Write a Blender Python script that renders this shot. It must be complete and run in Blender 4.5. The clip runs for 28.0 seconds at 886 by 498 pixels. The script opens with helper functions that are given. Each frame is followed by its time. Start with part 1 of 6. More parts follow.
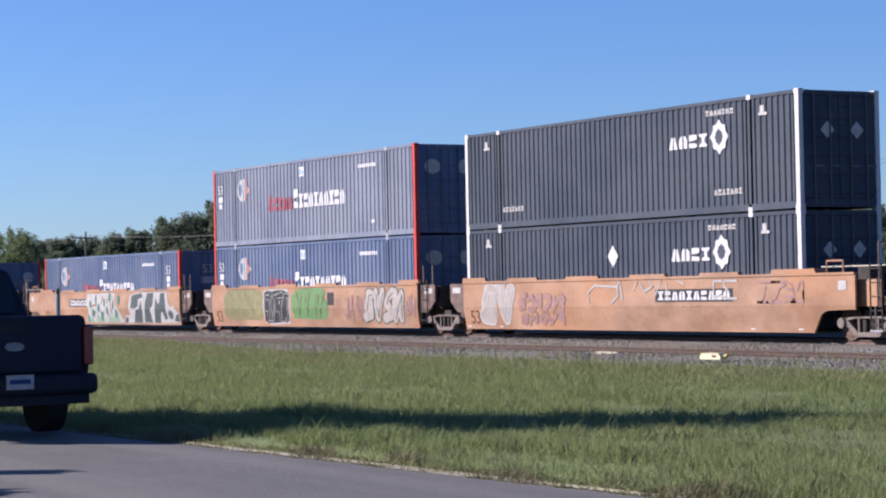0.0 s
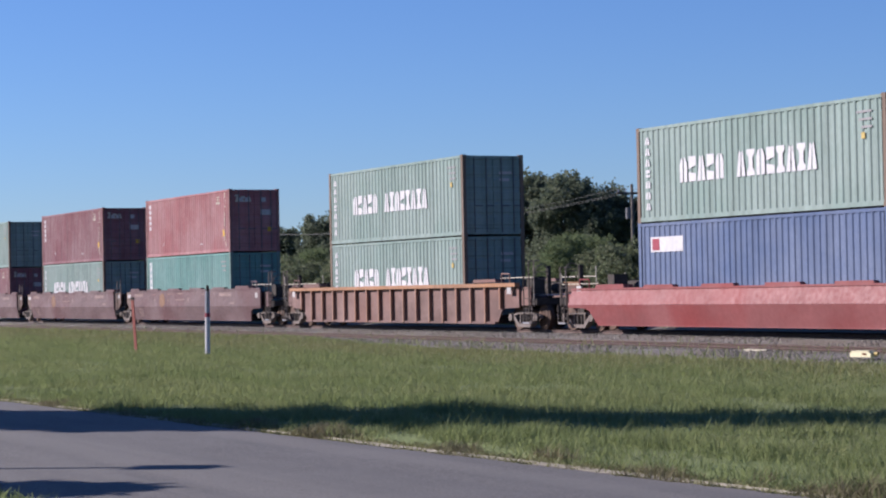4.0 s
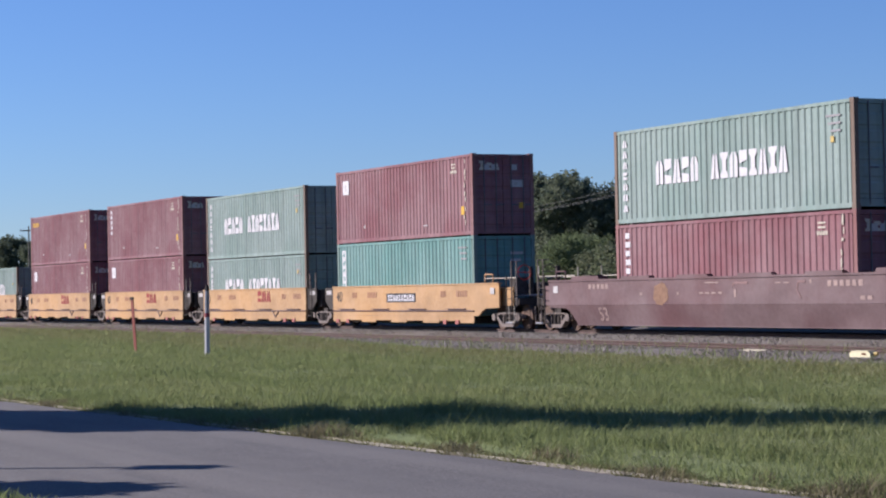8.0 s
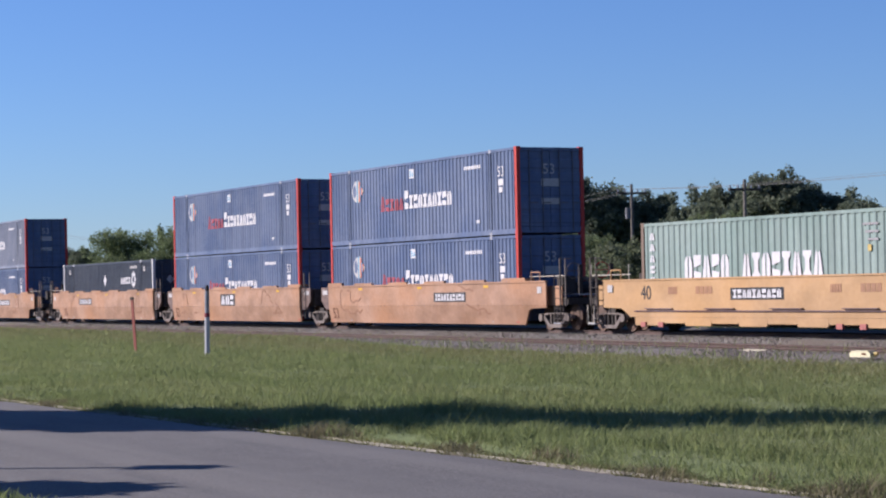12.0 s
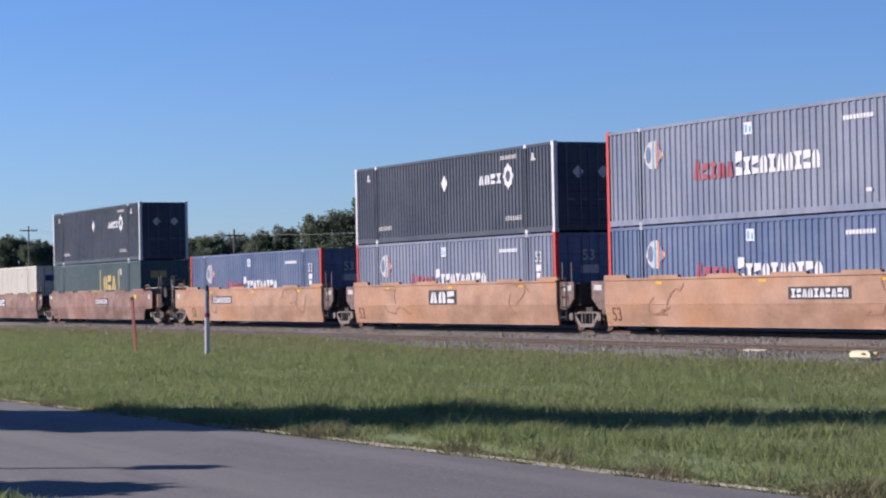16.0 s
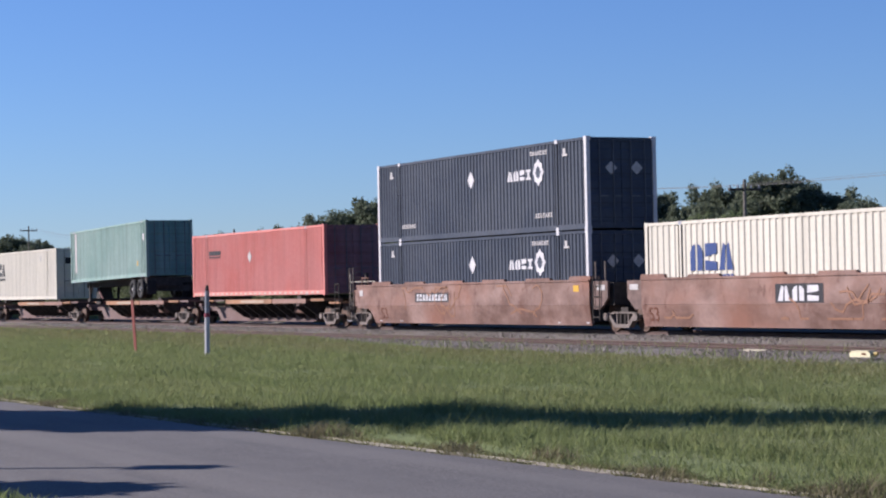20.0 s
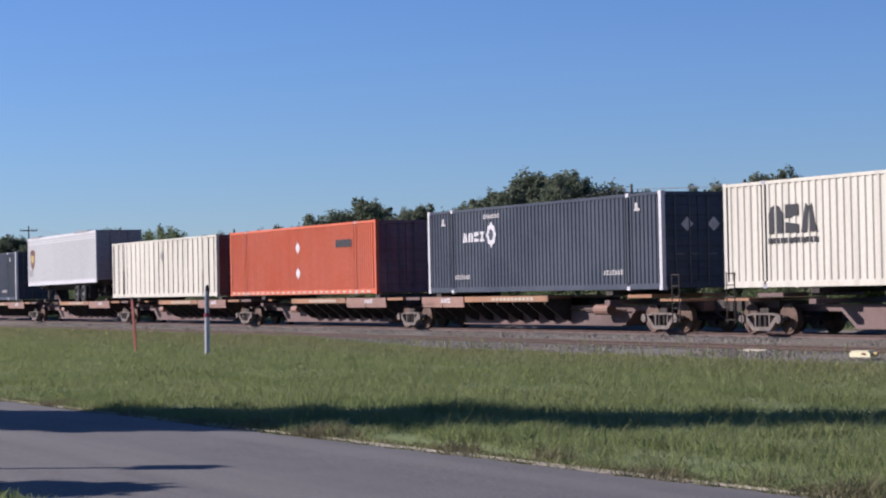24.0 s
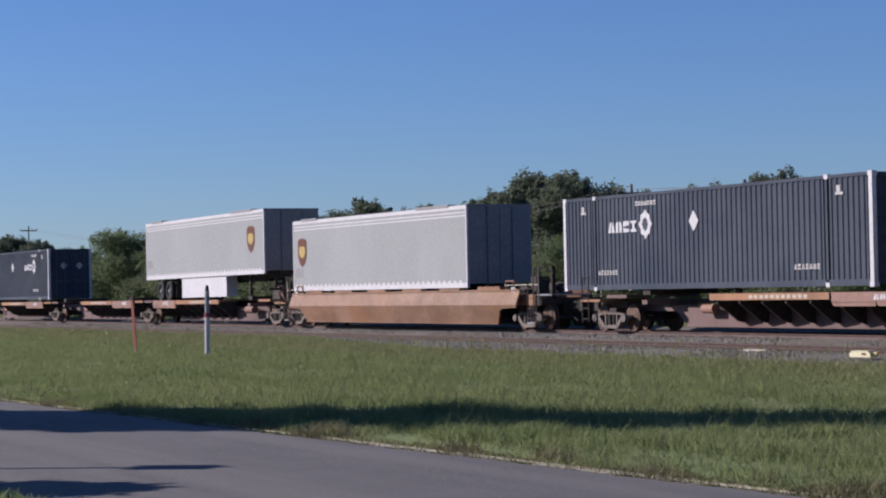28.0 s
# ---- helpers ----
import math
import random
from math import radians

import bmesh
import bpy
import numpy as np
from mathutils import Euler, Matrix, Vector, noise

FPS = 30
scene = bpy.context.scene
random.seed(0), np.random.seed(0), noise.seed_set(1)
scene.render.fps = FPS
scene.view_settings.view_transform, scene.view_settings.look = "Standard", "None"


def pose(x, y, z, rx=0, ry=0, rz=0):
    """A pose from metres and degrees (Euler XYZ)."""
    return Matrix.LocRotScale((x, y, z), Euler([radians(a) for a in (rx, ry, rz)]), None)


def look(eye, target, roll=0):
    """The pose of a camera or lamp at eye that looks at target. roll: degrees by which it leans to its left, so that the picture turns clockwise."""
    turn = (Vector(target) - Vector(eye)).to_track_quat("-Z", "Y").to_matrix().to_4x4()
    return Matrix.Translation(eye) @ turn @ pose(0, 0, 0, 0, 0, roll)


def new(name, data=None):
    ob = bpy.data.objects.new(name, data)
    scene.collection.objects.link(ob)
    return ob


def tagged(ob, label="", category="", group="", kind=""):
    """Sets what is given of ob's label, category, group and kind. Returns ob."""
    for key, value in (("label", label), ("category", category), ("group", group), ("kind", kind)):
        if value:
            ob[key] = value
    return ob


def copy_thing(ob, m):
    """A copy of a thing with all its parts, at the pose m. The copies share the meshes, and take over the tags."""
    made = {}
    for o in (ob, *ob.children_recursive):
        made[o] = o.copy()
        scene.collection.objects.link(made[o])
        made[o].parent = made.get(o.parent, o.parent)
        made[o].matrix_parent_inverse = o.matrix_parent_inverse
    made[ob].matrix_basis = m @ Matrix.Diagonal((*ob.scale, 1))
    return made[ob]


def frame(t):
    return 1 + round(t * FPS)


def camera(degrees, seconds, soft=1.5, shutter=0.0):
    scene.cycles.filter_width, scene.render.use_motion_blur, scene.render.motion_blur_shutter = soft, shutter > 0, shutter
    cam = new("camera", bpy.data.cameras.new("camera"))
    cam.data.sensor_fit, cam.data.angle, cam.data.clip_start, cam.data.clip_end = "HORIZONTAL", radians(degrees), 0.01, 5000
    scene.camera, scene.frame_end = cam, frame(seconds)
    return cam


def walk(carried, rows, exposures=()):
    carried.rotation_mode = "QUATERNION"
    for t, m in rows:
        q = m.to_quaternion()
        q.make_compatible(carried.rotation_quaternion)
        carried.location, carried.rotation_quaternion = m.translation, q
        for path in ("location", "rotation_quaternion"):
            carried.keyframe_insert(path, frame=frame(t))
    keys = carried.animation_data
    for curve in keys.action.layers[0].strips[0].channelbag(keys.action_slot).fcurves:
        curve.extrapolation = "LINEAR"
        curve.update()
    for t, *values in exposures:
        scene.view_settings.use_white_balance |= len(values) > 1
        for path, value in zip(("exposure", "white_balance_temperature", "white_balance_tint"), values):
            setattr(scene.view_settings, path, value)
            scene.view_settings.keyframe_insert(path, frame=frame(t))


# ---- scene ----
# Camera: stands beside the road, turns left during the first second and a half.
EYE = (0.0, 0.0, 1.6)
cam = camera(23.52, 28.0, soft=2.15, shutter=0.0)


def gaze(turn):
    """The pose of the camera, turned by that many degrees to the left of its last bearing."""
    yaw, pitch = radians(64.03 + turn), radians(1.069)
    way = (-math.sin(yaw) * math.cos(pitch), math.cos(yaw) * math.cos(pitch), math.sin(pitch))
    return look(EYE, [e + 50 * w for e, w in zip(EYE, way)], -1.17)


# The camera's own brightness and white balance along the clip.
LIGHT = [(t, stops, 5980, 17) for t, stops in ((0, 1.11), (0.5, 1.06), (1.0, 1.02), (1.4, 0.94), (2, 0.94), (20, 0.94), (22.5, 0.94), (24.5, 0.77), (26, 0.7), (27, 0.64), (28, 0.6))]
walk(cam, [(0.0, gaze(-3.93)), (0.2, gaze(-3.9)), (0.3, gaze(-3.66)), (0.4, gaze(-3.25)), (0.5, gaze(-2.87)), (0.65, gaze(-2.6)),
           (0.8, gaze(-2.32)), (0.9, gaze(-1.9)), (1.0, gaze(-1.34)), (1.1, gaze(-1.07)), (1.2, gaze(-0.96)), (1.3, gaze(-0.69)), (1.4, gaze(-0.21)), (1.5, gaze(0.07)), (1.6, gaze(0.1)), (2.0, gaze(0.1)),
           (2.5, gaze(0.09)), (4.5, gaze(0.0)), (14.0, gaze(0.0)), (28.0, gaze(0.0))], exposures=LIGHT)

# Daylight: a low warm sun behind the camera's left shoulder, clear sky.
SUN_EL, SUN_AZ = radians(25), math.atan2(-0.656, -0.755)
world = bpy.data.worlds.new("sky")
scene.world = world
world.use_nodes = True
wn = world.node_tree.nodes
sky = wn.new("ShaderNodeTexSky")
sky.sky_type, sky.sun_disc, sky.sun_elevation, sky.sun_rotation = "NISHITA", False, SUN_EL, SUN_AZ
sky.air_density, sky.dust_density, sky.ozone_density = 1.0, 0.0, 3.0
tint = wn.new("ShaderNodeMix")
tint.data_type, tint.blend_type = "RGBA", "MULTIPLY"
tint.inputs["Factor"].default_value, tint.inputs[7].default_value = 1.0, (0.64, 0.83, 1.22, 1)
world.node_tree.links.new(sky.outputs[0], tint.inputs[6])
world.node_tree.links.new(tint.outputs[2], wn["Background"].inputs[0])
wn["Background"].inputs[1].default_value = 0.05
lamp = new("sun", bpy.data.lights.new("sun", "SUN"))
lamp.data.energy, lamp.data.angle, lamp.data.color = 5.0, radians(0.6), (1.0, 0.90, 0.79)
S = Vector((math.sin(SUN_AZ) * math.cos(SUN_EL), math.cos(SUN_AZ) * math.cos(SUN_EL), math.sin(SUN_EL)))
lamp.matrix_world = look(S * 200, (0, 0, 0))

# ---- materials ----


def node_mat(name):
    m = bpy.data.materials.new(name)
    m.use_nodes = True
    return m, m.node_tree.nodes, m.node_tree.links, m.node_tree.nodes["Principled BSDF"]


def noise_of(n, ln, vec, scale, detail=3.0, stretch=(1, 1, 1), rough=0.55):
    mp = n.new("ShaderNodeMapping")
    mp.inputs["Scale"].default_value = stretch
    tx = n.new("ShaderNodeTexNoise")
    tx.inputs["Scale"].default_value, tx.inputs["Detail"].default_value = scale, detail
    tx.inputs["Roughness"].default_value = rough
    ln.new(vec, mp.inputs[0])
    ln.new(mp.outputs[0], tx.inputs["Vector"])
    return tx.outputs["Fac"]


def ramp(n, ln, fac, lo, hi, a=0.0, b=1.0):
    r = n.new("ShaderNodeMapRange")
    for k, v in (("From Min", lo), ("From Max", hi), ("To Min", a), ("To Max", b)):
        r.inputs[k].default_value = v
    ln.new(fac, r.inputs["Value"])
    return r.outputs[0]


def mixed(n, ln, fac, a, b, mode="MIX"):
    x = n.new("ShaderNodeMix")
    x.data_type, x.blend_type = "RGBA", mode
    for sock, v in ((x.inputs["Factor"], fac), (x.inputs[6], a), (x.inputs[7], b)):
        if isinstance(v, (int, float)):
            sock.default_value = v
        elif isinstance(v, tuple):
            sock.default_value = (*v, 1)
        else:
            ln.new(v, sock)
    return x.outputs[2]


def bumped(n, ln, p, fac, strength, dist=0.01):
    b = n.new("ShaderNodeBump")
    b.inputs["Strength"].default_value, b.inputs["Distance"].default_value = strength, dist
    ln.new(fac, b.inputs["Height"])
    ln.new(b.outputs[0], p.inputs["Normal"])


def paint(name, rgb, rust=0.15, dirt=0.35, fade=0.3, rough=0.55, metal=0.0, rust_rgb=(0.12, 0.05, 0.025), run=(2.6, 2.6, 0.16)):
    """Weathered paint: chalky fading in large patches, run-down dirt streaks, rust specks."""
    m, n, ln, p = node_mat(name)
    vec = n.new("ShaderNodeTexCoord").outputs["Object"]
    big = noise_of(n, ln, vec, 0.45, 3)
    streak = noise_of(n, ln, vec, 1.0, 5, run, 0.65)
    fine = noise_of(n, ln, vec, 7.0, 5)
    pale = tuple(min(1, 0.72 * c + 0.14) for c in rgb)
    grime = tuple(0.45 * c + 0.012 for c in rgb)
    col = mixed(n, ln, ramp(n, ln, big, 0.36, 0.62, 0.0, fade), rgb, pale)
    col = mixed(n, ln, ramp(n, ln, streak, 0.42, 0.66, 0.0, dirt), col, grime)
    col = mixed(n, ln, ramp(n, ln, fine, 0.35, 0.7, 0.0, 0.16), col, grime)
    spot = noise_of(n, ln, vec, 1.7, 6, (1, 1, 0.6), 0.7)
    col = mixed(n, ln, ramp(n, ln, spot, 0.74 - 0.2 * rust, 0.80 - 0.16 * rust, 0.0, min(1.0, 3 * rust)), col, rust_rgb)
    ln.new(col, p.inputs["Base Color"])
    ln.new(ramp(n, ln, fine, 0.3, 0.7, rough - 0.1, rough + 0.15), p.inputs["Roughness"])
    p.inputs["Metallic"].default_value = metal
    p.inputs["Specular IOR Level"].default_value = 0.18 if rough > 0.36 else 0.5
    bumped(n, ln, p, fine, 0.08)
    return m


def plain(name, rgb, rough=0.6, metal=0.0, var=0.25, scale=9.0, bump=0.15):
    m, n, ln, p = node_mat(name)
    vec = n.new("ShaderNodeTexCoord").outputs["Object"]
    fine = noise_of(n, ln, vec, scale, 5)
    big = noise_of(n, ln, vec, scale * 0.12, 3)
    dark = tuple(c * (1 - var) for c in rgb)
    lite = tuple(min(1, c * (1 + var)) for c in rgb)
    col = mixed(n, ln, ramp(n, ln, fine, 0.3, 0.7), dark, lite)
    col = mixed(n, ln, ramp(n, ln, big, 0.35, 0.65, 0, 0.5), col, dark)
    ln.new(col, p.inputs["Base Color"])
    p.inputs["Roughness"].default_value, p.inputs["Metallic"].default_value = rough, metal
    p.inputs["Specular IOR Level"].default_value = 0.2 if rough > 0.4 else 0.5
    bumped(n, ln, p, fine, bump)
    return m


M = {
    "blue": paint("faded blue container paint", (0.065, 0.097, 0.187), 0.08, 0.4, 0.35),
    "blue_pale": paint("chalky faded blue paint", (0.127, 0.146, 0.209), 0.05, 0.4, 0.4),
    "slate": paint("slate blue-black paint", (0.0235, 0.0335, 0.057), 0.04, 0.3, 0.14),
    "darkgreen": paint("dark green paint", (0.036, 0.064, 0.074), 0.05, 0.3, 0.15),
    "sea": paint("sea green paint", (0.167, 0.231, 0.212), 0.25, 0.5, 0.45, rust_rgb=(0.1, 0.056, 0.04)),
    "teal": paint("teal paint", (0.1, 0.215, 0.201), 0.4, 0.55, 0.4),
    "maroon": paint("maroon paint and shaded doors", (0.171, 0.064, 0.076), 0.2, 0.5, 0.45),
    "rose": paint("faded red-brown paint", (0.259, 0.095, 0.1), 0.24, 0.45, 0.55),
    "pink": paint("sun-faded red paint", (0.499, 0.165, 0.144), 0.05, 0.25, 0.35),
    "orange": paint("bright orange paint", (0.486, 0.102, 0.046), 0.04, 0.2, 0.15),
    "white": paint("off-white paint", (0.5, 0.472, 0.405), 0.10, 0.35, 0.1),
    "grey": paint("pale grey trailer skin", (0.318, 0.32, 0.325), 0.0, 0.16, 0.12, 0.5, run=(0.312, 0.312, 0.168)),
    "grey_dusty": paint("dusty grey trailer skin", (0.255, 0.262, 0.265), 0.0, 0.2, 0.12, 0.5, run=(0.41, 0.41, 0.205)),
    "teal_pale": paint("sun-bleached teal paint", (0.185, 0.285, 0.258), 0.3, 0.45, 0.45),
    "worn_post": paint("rust-chipped maroon post", (0.20, 0.085, 0.082), 0.75, 0.6, 0.3, rust_rgb=(0.09, 0.05, 0.04)),
    "worn_teal": paint("rust-chipped teal post", (0.13, 0.20, 0.18), 0.8, 0.6, 0.3, rust_rgb=(0.13, 0.065, 0.04)),
    "well_orange": paint("faded orange well paint", (0.307, 0.161, 0.088), 0.42, 0.7, 0.45, rust_rgb=(0.162, 0.081, 0.054), run=(0.343, 0.499, 0.605)),
    "well_tan": paint("rust-stained orange well paint", (0.187, 0.092, 0.066), 0.9, 1.0, 0.6, rust_rgb=(0.106, 0.053, 0.04), run=(0.343, 0.499, 0.605)),
    "well_yellow": paint("yellow well paint", (0.374, 0.221, 0.098), 0.2, 0.5, 0.25, rust_rgb=(0.156, 0.069, 0.027), run=(0.343, 0.499, 0.605)),
    "well_brown": paint("oxide brown well paint", (0.104, 0.054, 0.057), 0.2, 0.5, 0.4, run=(0.301, 0.438, 0.531)),
    "well_ochre": paint("ochre-brown well paint", (0.206, 0.106, 0.057), 0.45, 0.7, 0.3, rust_rgb=(0.106, 0.053, 0.034), run=(0.343, 0.499, 0.605)),
    "well_red": paint("dull red well paint", (0.187, 0.04, 0.04), 0.15, 0.4, 0.3, run=(0.343, 0.499, 0.605)),
    "spine": paint("rusty red spine paint", (0.125, 0.074, 0.067), 0.4, 0.7, 0.3, run=(0.343, 0.499, 0.605)),
    "spine_deck": paint("rubbed red deck-edge paint", (0.245, 0.132, 0.098), 0.5, 0.7, 0.3, run=(0.301, 0.438, 0.531)),
    "mark_sage": plain("spray sage green", (0.187, 0.249, 0.189), 0.6, var=0.25),
    "spray_grey": plain("thin grey-white spray", (0.293, 0.262, 0.248), 0.7, var=0.25, scale=3.0),
    "deck": paint("ochre deck paint", (0.286, 0.144, 0.074), 0.6, 0.7, 0.2, run=(0.343, 0.499, 0.605)),
    "rustpost": paint("rust-browned green post", (0.137, 0.093, 0.067), 0.5, 0.5, 0.2),
    "well_rust": paint("rust-brown ribbed well paint", (0.156, 0.084, 0.071), 0.5, 0.8, 0.35, rust_rgb=(0.069, 0.034, 0.027), run=(0.343, 0.499, 0.605)),
    "wire": plain("dull cable", (0.11, 0.11, 0.11), 0.7),
    "red": plain("red end-post paint", (0.386, 0.038, 0.03), 0.5, var=0.15),
    "mark": plain("white marking paint", (0.452, 0.445, 0.465), 0.6, var=0.15),
    "mark_red": plain("faded red marking", (0.234, 0.042, 0.063), 0.55, var=0.2),
    "mark_rust": plain("dark red marking", (0.206, 0.031, 0.027), 0.6, var=0.2),
    "mark_blue": plain("navy marking", (0.019, 0.043, 0.148), 0.55, var=0.15),
    "mark_dark": plain("black marking", (0.019, 0.019, 0.024), 0.6, var=0.2),
    "mark_bluish": plain("pale blue marking", (0.062, 0.225, 0.37), 0.55, var=0.15),
    "mark_rosy": plain("pale red marking", (0.467, 0.137, 0.088), 0.55, var=0.15),
    "mark_yellow": plain("yellow marking", (0.449, 0.262, 0.027), 0.55, var=0.1),
    "mark_gold": plain("dull gold marking", (0.349, 0.262, 0.088), 0.55, var=0.2),
    "mark_brown": plain("brown marking", (0.1, 0.034, 0.017), 0.5, var=0.15),
    "mark_green": plain("spray green", (0.085, 0.185, 0.072), 0.6, var=0.25),
    "mark_olive": plain("spray olive", (0.168, 0.156, 0.077), 0.6, var=0.3, scale=3.0),
    "mark_bluegreen": plain("spray dark green", (0.022, 0.041, 0.042), 0.6, var=0.25),
    "mark_purple": plain("spray dull purple", (0.168, 0.087, 0.114), 0.6, var=0.25),
    "mark_grey": plain("spray pale grey", (0.356, 0.342, 0.339), 0.6, var=0.2),
    "spray_white": plain("thin white spray", (0.312, 0.303, 0.303), 0.7, var=0.25, scale=3.0),
    "mark_cream": plain("cream marking", (0.386, 0.349, 0.289), 0.55, var=0.15),
    "box_yellow": plain("pale yellow box paint", (0.561, 0.523, 0.349), 0.6, var=0.1),
    "iron": plain("grimy steel and bracket shade", (0.05, 0.042, 0.038), 0.8, 0.1, 0.45, 6.0),
    "wheel": plain("rust-brown wheel steel", (0.10, 0.065, 0.05), 0.6, 0.4, 0.35, 5.0),
    "tyre": plain("rubber", (0.022, 0.022, 0.023), 0.85, var=0.3),
    "rim": plain("grey steel rim", (0.05, 0.05, 0.05), 0.5, 0.4),
    "steel": plain("dull galvanised steel", (0.262, 0.262, 0.289), 0.45, 0.6, 0.15),
    "rail": plain("rusty rail steel", (0.085, 0.056, 0.05), 0.6, 0.3, 0.3, 3.0),
    "tie": plain("weathered timber", (0.085, 0.064, 0.051), 0.9, var=0.4, scale=6.0),
    "floor": plain("dark container floor", (0.05, 0.035, 0.03), 0.9),
}

# ---- mesh helpers ----


def box(bm, x0, x1, y0, y1, z0, z1):
    v = [bm.verts.new(c) for c in ((x0, y0, z0), (x1, y0, z0), (x1, y1, z0), (x0, y1, z0), (x0, y0, z1), (x1, y0, z1), (x1, y1, z1), (x0, y1, z1))]
    for f in ((0, 3, 2, 1), (4, 5, 6, 7), (0, 1, 5, 4), (1, 2, 6, 5), (2, 3, 7, 6), (3, 0, 4, 7)):
        bm.faces.new([v[i] for i in f])
    return bm


def slab(bm, pts, y0, y1):
    """A polygon in x and z, drawn out from y0 to y1."""
    a = [bm.verts.new((x, y0, z)) for x, z in pts]
    b = [bm.verts.new((x, y1, z)) for x, z in pts]
    k = len(pts)
    bm.faces.new(a)
    bm.faces.new(b[::-1])
    for i in range(k):
        bm.faces.new((a[i], b[i], b[(i + 1) % k], a[(i + 1) % k]))
    return bm


def beam(bm, pts, x0, x1):
    """A polygon in y and z, drawn out from x0 to x1."""
    a = [bm.verts.new((x0, y, z)) for y, z in pts]
    b = [bm.verts.new((x1, y, z)) for y, z in pts]
    k = len(pts)
    bm.faces.new(a)
    bm.faces.new(b[::-1])
    for i in range(k):
        bm.faces.new((a[i], b[i], b[(i + 1) % k], a[(i + 1) % k]))
    return bm


def rod(bm, p, q, r, sides=8, r2=None):
    p, q = Vector(p), Vector(q)
    d = (q - p).normalized()
    u = d.orthogonal().normalized()
    w = d.cross(u)
    r2 = r if r2 is None else r2
    a, b = [], []
    for i in range(sides):
        t = 2 * math.pi * i / sides
        o = u * math.cos(t) + w * math.sin(t)
        a.append(bm.verts.new(p + o * r))
        b.append(bm.verts.new(q + o * r2))
    bm.faces.new(a)
    bm.faces.new(b[::-1])
    for i in range(sides):
        bm.faces.new((a[i], b[i], b[(i + 1) % sides], a[(i + 1) % sides]))
    return bm


def mesh_of(bm, name, mat, smooth=False):
    bmesh.ops.recalc_face_normals(bm, faces=bm.faces[:])
    me = bpy.data.meshes.new(name)
    bm.to_mesh(me)
    bm.free()
    me.materials.append(mat)
    if smooth:
        me.shade_smooth()
    return me


def part(name, bm, mat, parent, label="", smooth=False):
    """Link a bmesh, or a finished mesh, as one mesh object under a thing or a part."""
    me = bm if isinstance(bm, bpy.types.Mesh) else mesh_of(bm, name, mat, smooth)
    ob = new(name, me)
    ob.parent = parent
    return tagged(ob, label)


def B():
    return bmesh.new()


def empty(name, at=(0, 0, 0)):
    e = new(name)
    e.empty_display_size = 0.3
    e.location = at
    return e


def numerals(text, size, mat, x, y, z, depth=0.006):
    """Figures in the built-in font on a wall that faces -y, their left foot at x, z."""
    cu = bpy.data.curves.new("figures", "FONT")
    cu.body, cu.size, cu.extrude = text, size, depth / 2
    ob = bpy.data.objects.new("figures", cu)
    scene.collection.objects.link(ob)
    bpy.context.view_layer.update()
    me = bpy.data.meshes.new_from_object(ob.evaluated_get(bpy.context.evaluated_depsgraph_get()))
    bpy.data.objects.remove(ob)
    me.transform(Matrix.Translation((x, y, z)) @ Matrix.Rotation(radians(90), 4, "X"))
    me.materials.clear()
    me.materials.append(mat)
    return me


def numerals_end(text, size, mat, x, y, z):
    me = numerals(text, size, mat, 0, 0, 0)
    me.transform(Matrix.Translation((x, y, z)) @ Matrix.Rotation(radians(90), 4, "Z"))
    return me


def bars(x0, x1, z0, z1, count, y, gap=0.25, first=1.0, shape="mixed", seed=1):
    """A row of plain upright bars in place of lettering, on a wall that faces -y."""
    rnd, bm = random.Random(seed), B()
    pitch = (x1 - x0) / count
    for i in range(count):
        a, b = x0 + i * pitch, x0 + (i + 1 - gap) * pitch
        h = z1 + (first - 1) * (z1 - z0) if i == 0 else z1
        if shape == "block" or pitch < 0.12:
            box(bm, a, b, y, y + 0.006, z0, h)
            continue
        w = (b - a) * rnd.uniform(0.62, 0.95)
        box(bm, a, a + w, y, y + 0.006, z0, h)
    return bm


def shapes(x0, x1, z0, z1, count, y, first=1.0, seed=1, heavy=0.32, gap=0.14):
    """A row of plain painted blocks in place of a name: waisted, leaning, pierced or half-round, none of them a letter."""
    rnd, bm = random.Random(seed), B()
    pitch, last = (x1 - x0) / count, -1
    for i in range(count):
        a, w = x0 + i * pitch, pitch * (1 - gap)
        h = (z1 - z0) * (first if i == 0 else 1.0)
        kind = rnd.choice([k for k in range(4) if k != last])
        last = kind

        def put(pts):
            slab(bm, [(a + u * w, z0 + v * h) for u, v in pts], y, y + 0.006)
        g = 0.5 * heavy
        if kind == 0:
            put([(0.05, 0), (0.95, 0), (0.95, 0.16), (0.55 + g, 0.3), (0.55 + g, 0.7), (0.95, 0.84), (0.95, 1), (0.05, 1), (0.05, 0.84), (0.45 - g, 0.7), (0.45 - g, 0.3), (0.05, 0.16)])
        elif kind == 1:
            put([(0.0, 0.0), (0.42, 0.0), (0.5, 0.9), (0.3, 1.0)])
            put([(0.56, 0.0), (1.0, 0.0), (0.72, 1.0), (0.58, 0.9)])
        elif kind == 2:
            put([(0.06, 0), (0.94, 0), (0.94, 0.3), (0.06, 0.38)])
            put([(0.06, 0.5), (0.94, 0.62), (0.94, 1), (0.06, 1)])
        else:
            put([(0.04, 0.0), (0.42, 0.0), (0.42, 1.0), (0.2, 0.92), (0.04, 0.7)])
            put([(0.58, 0.0), (0.96, 0.0), (0.96, 0.7), (0.8, 0.92), (0.58, 1.0)])
    return bm


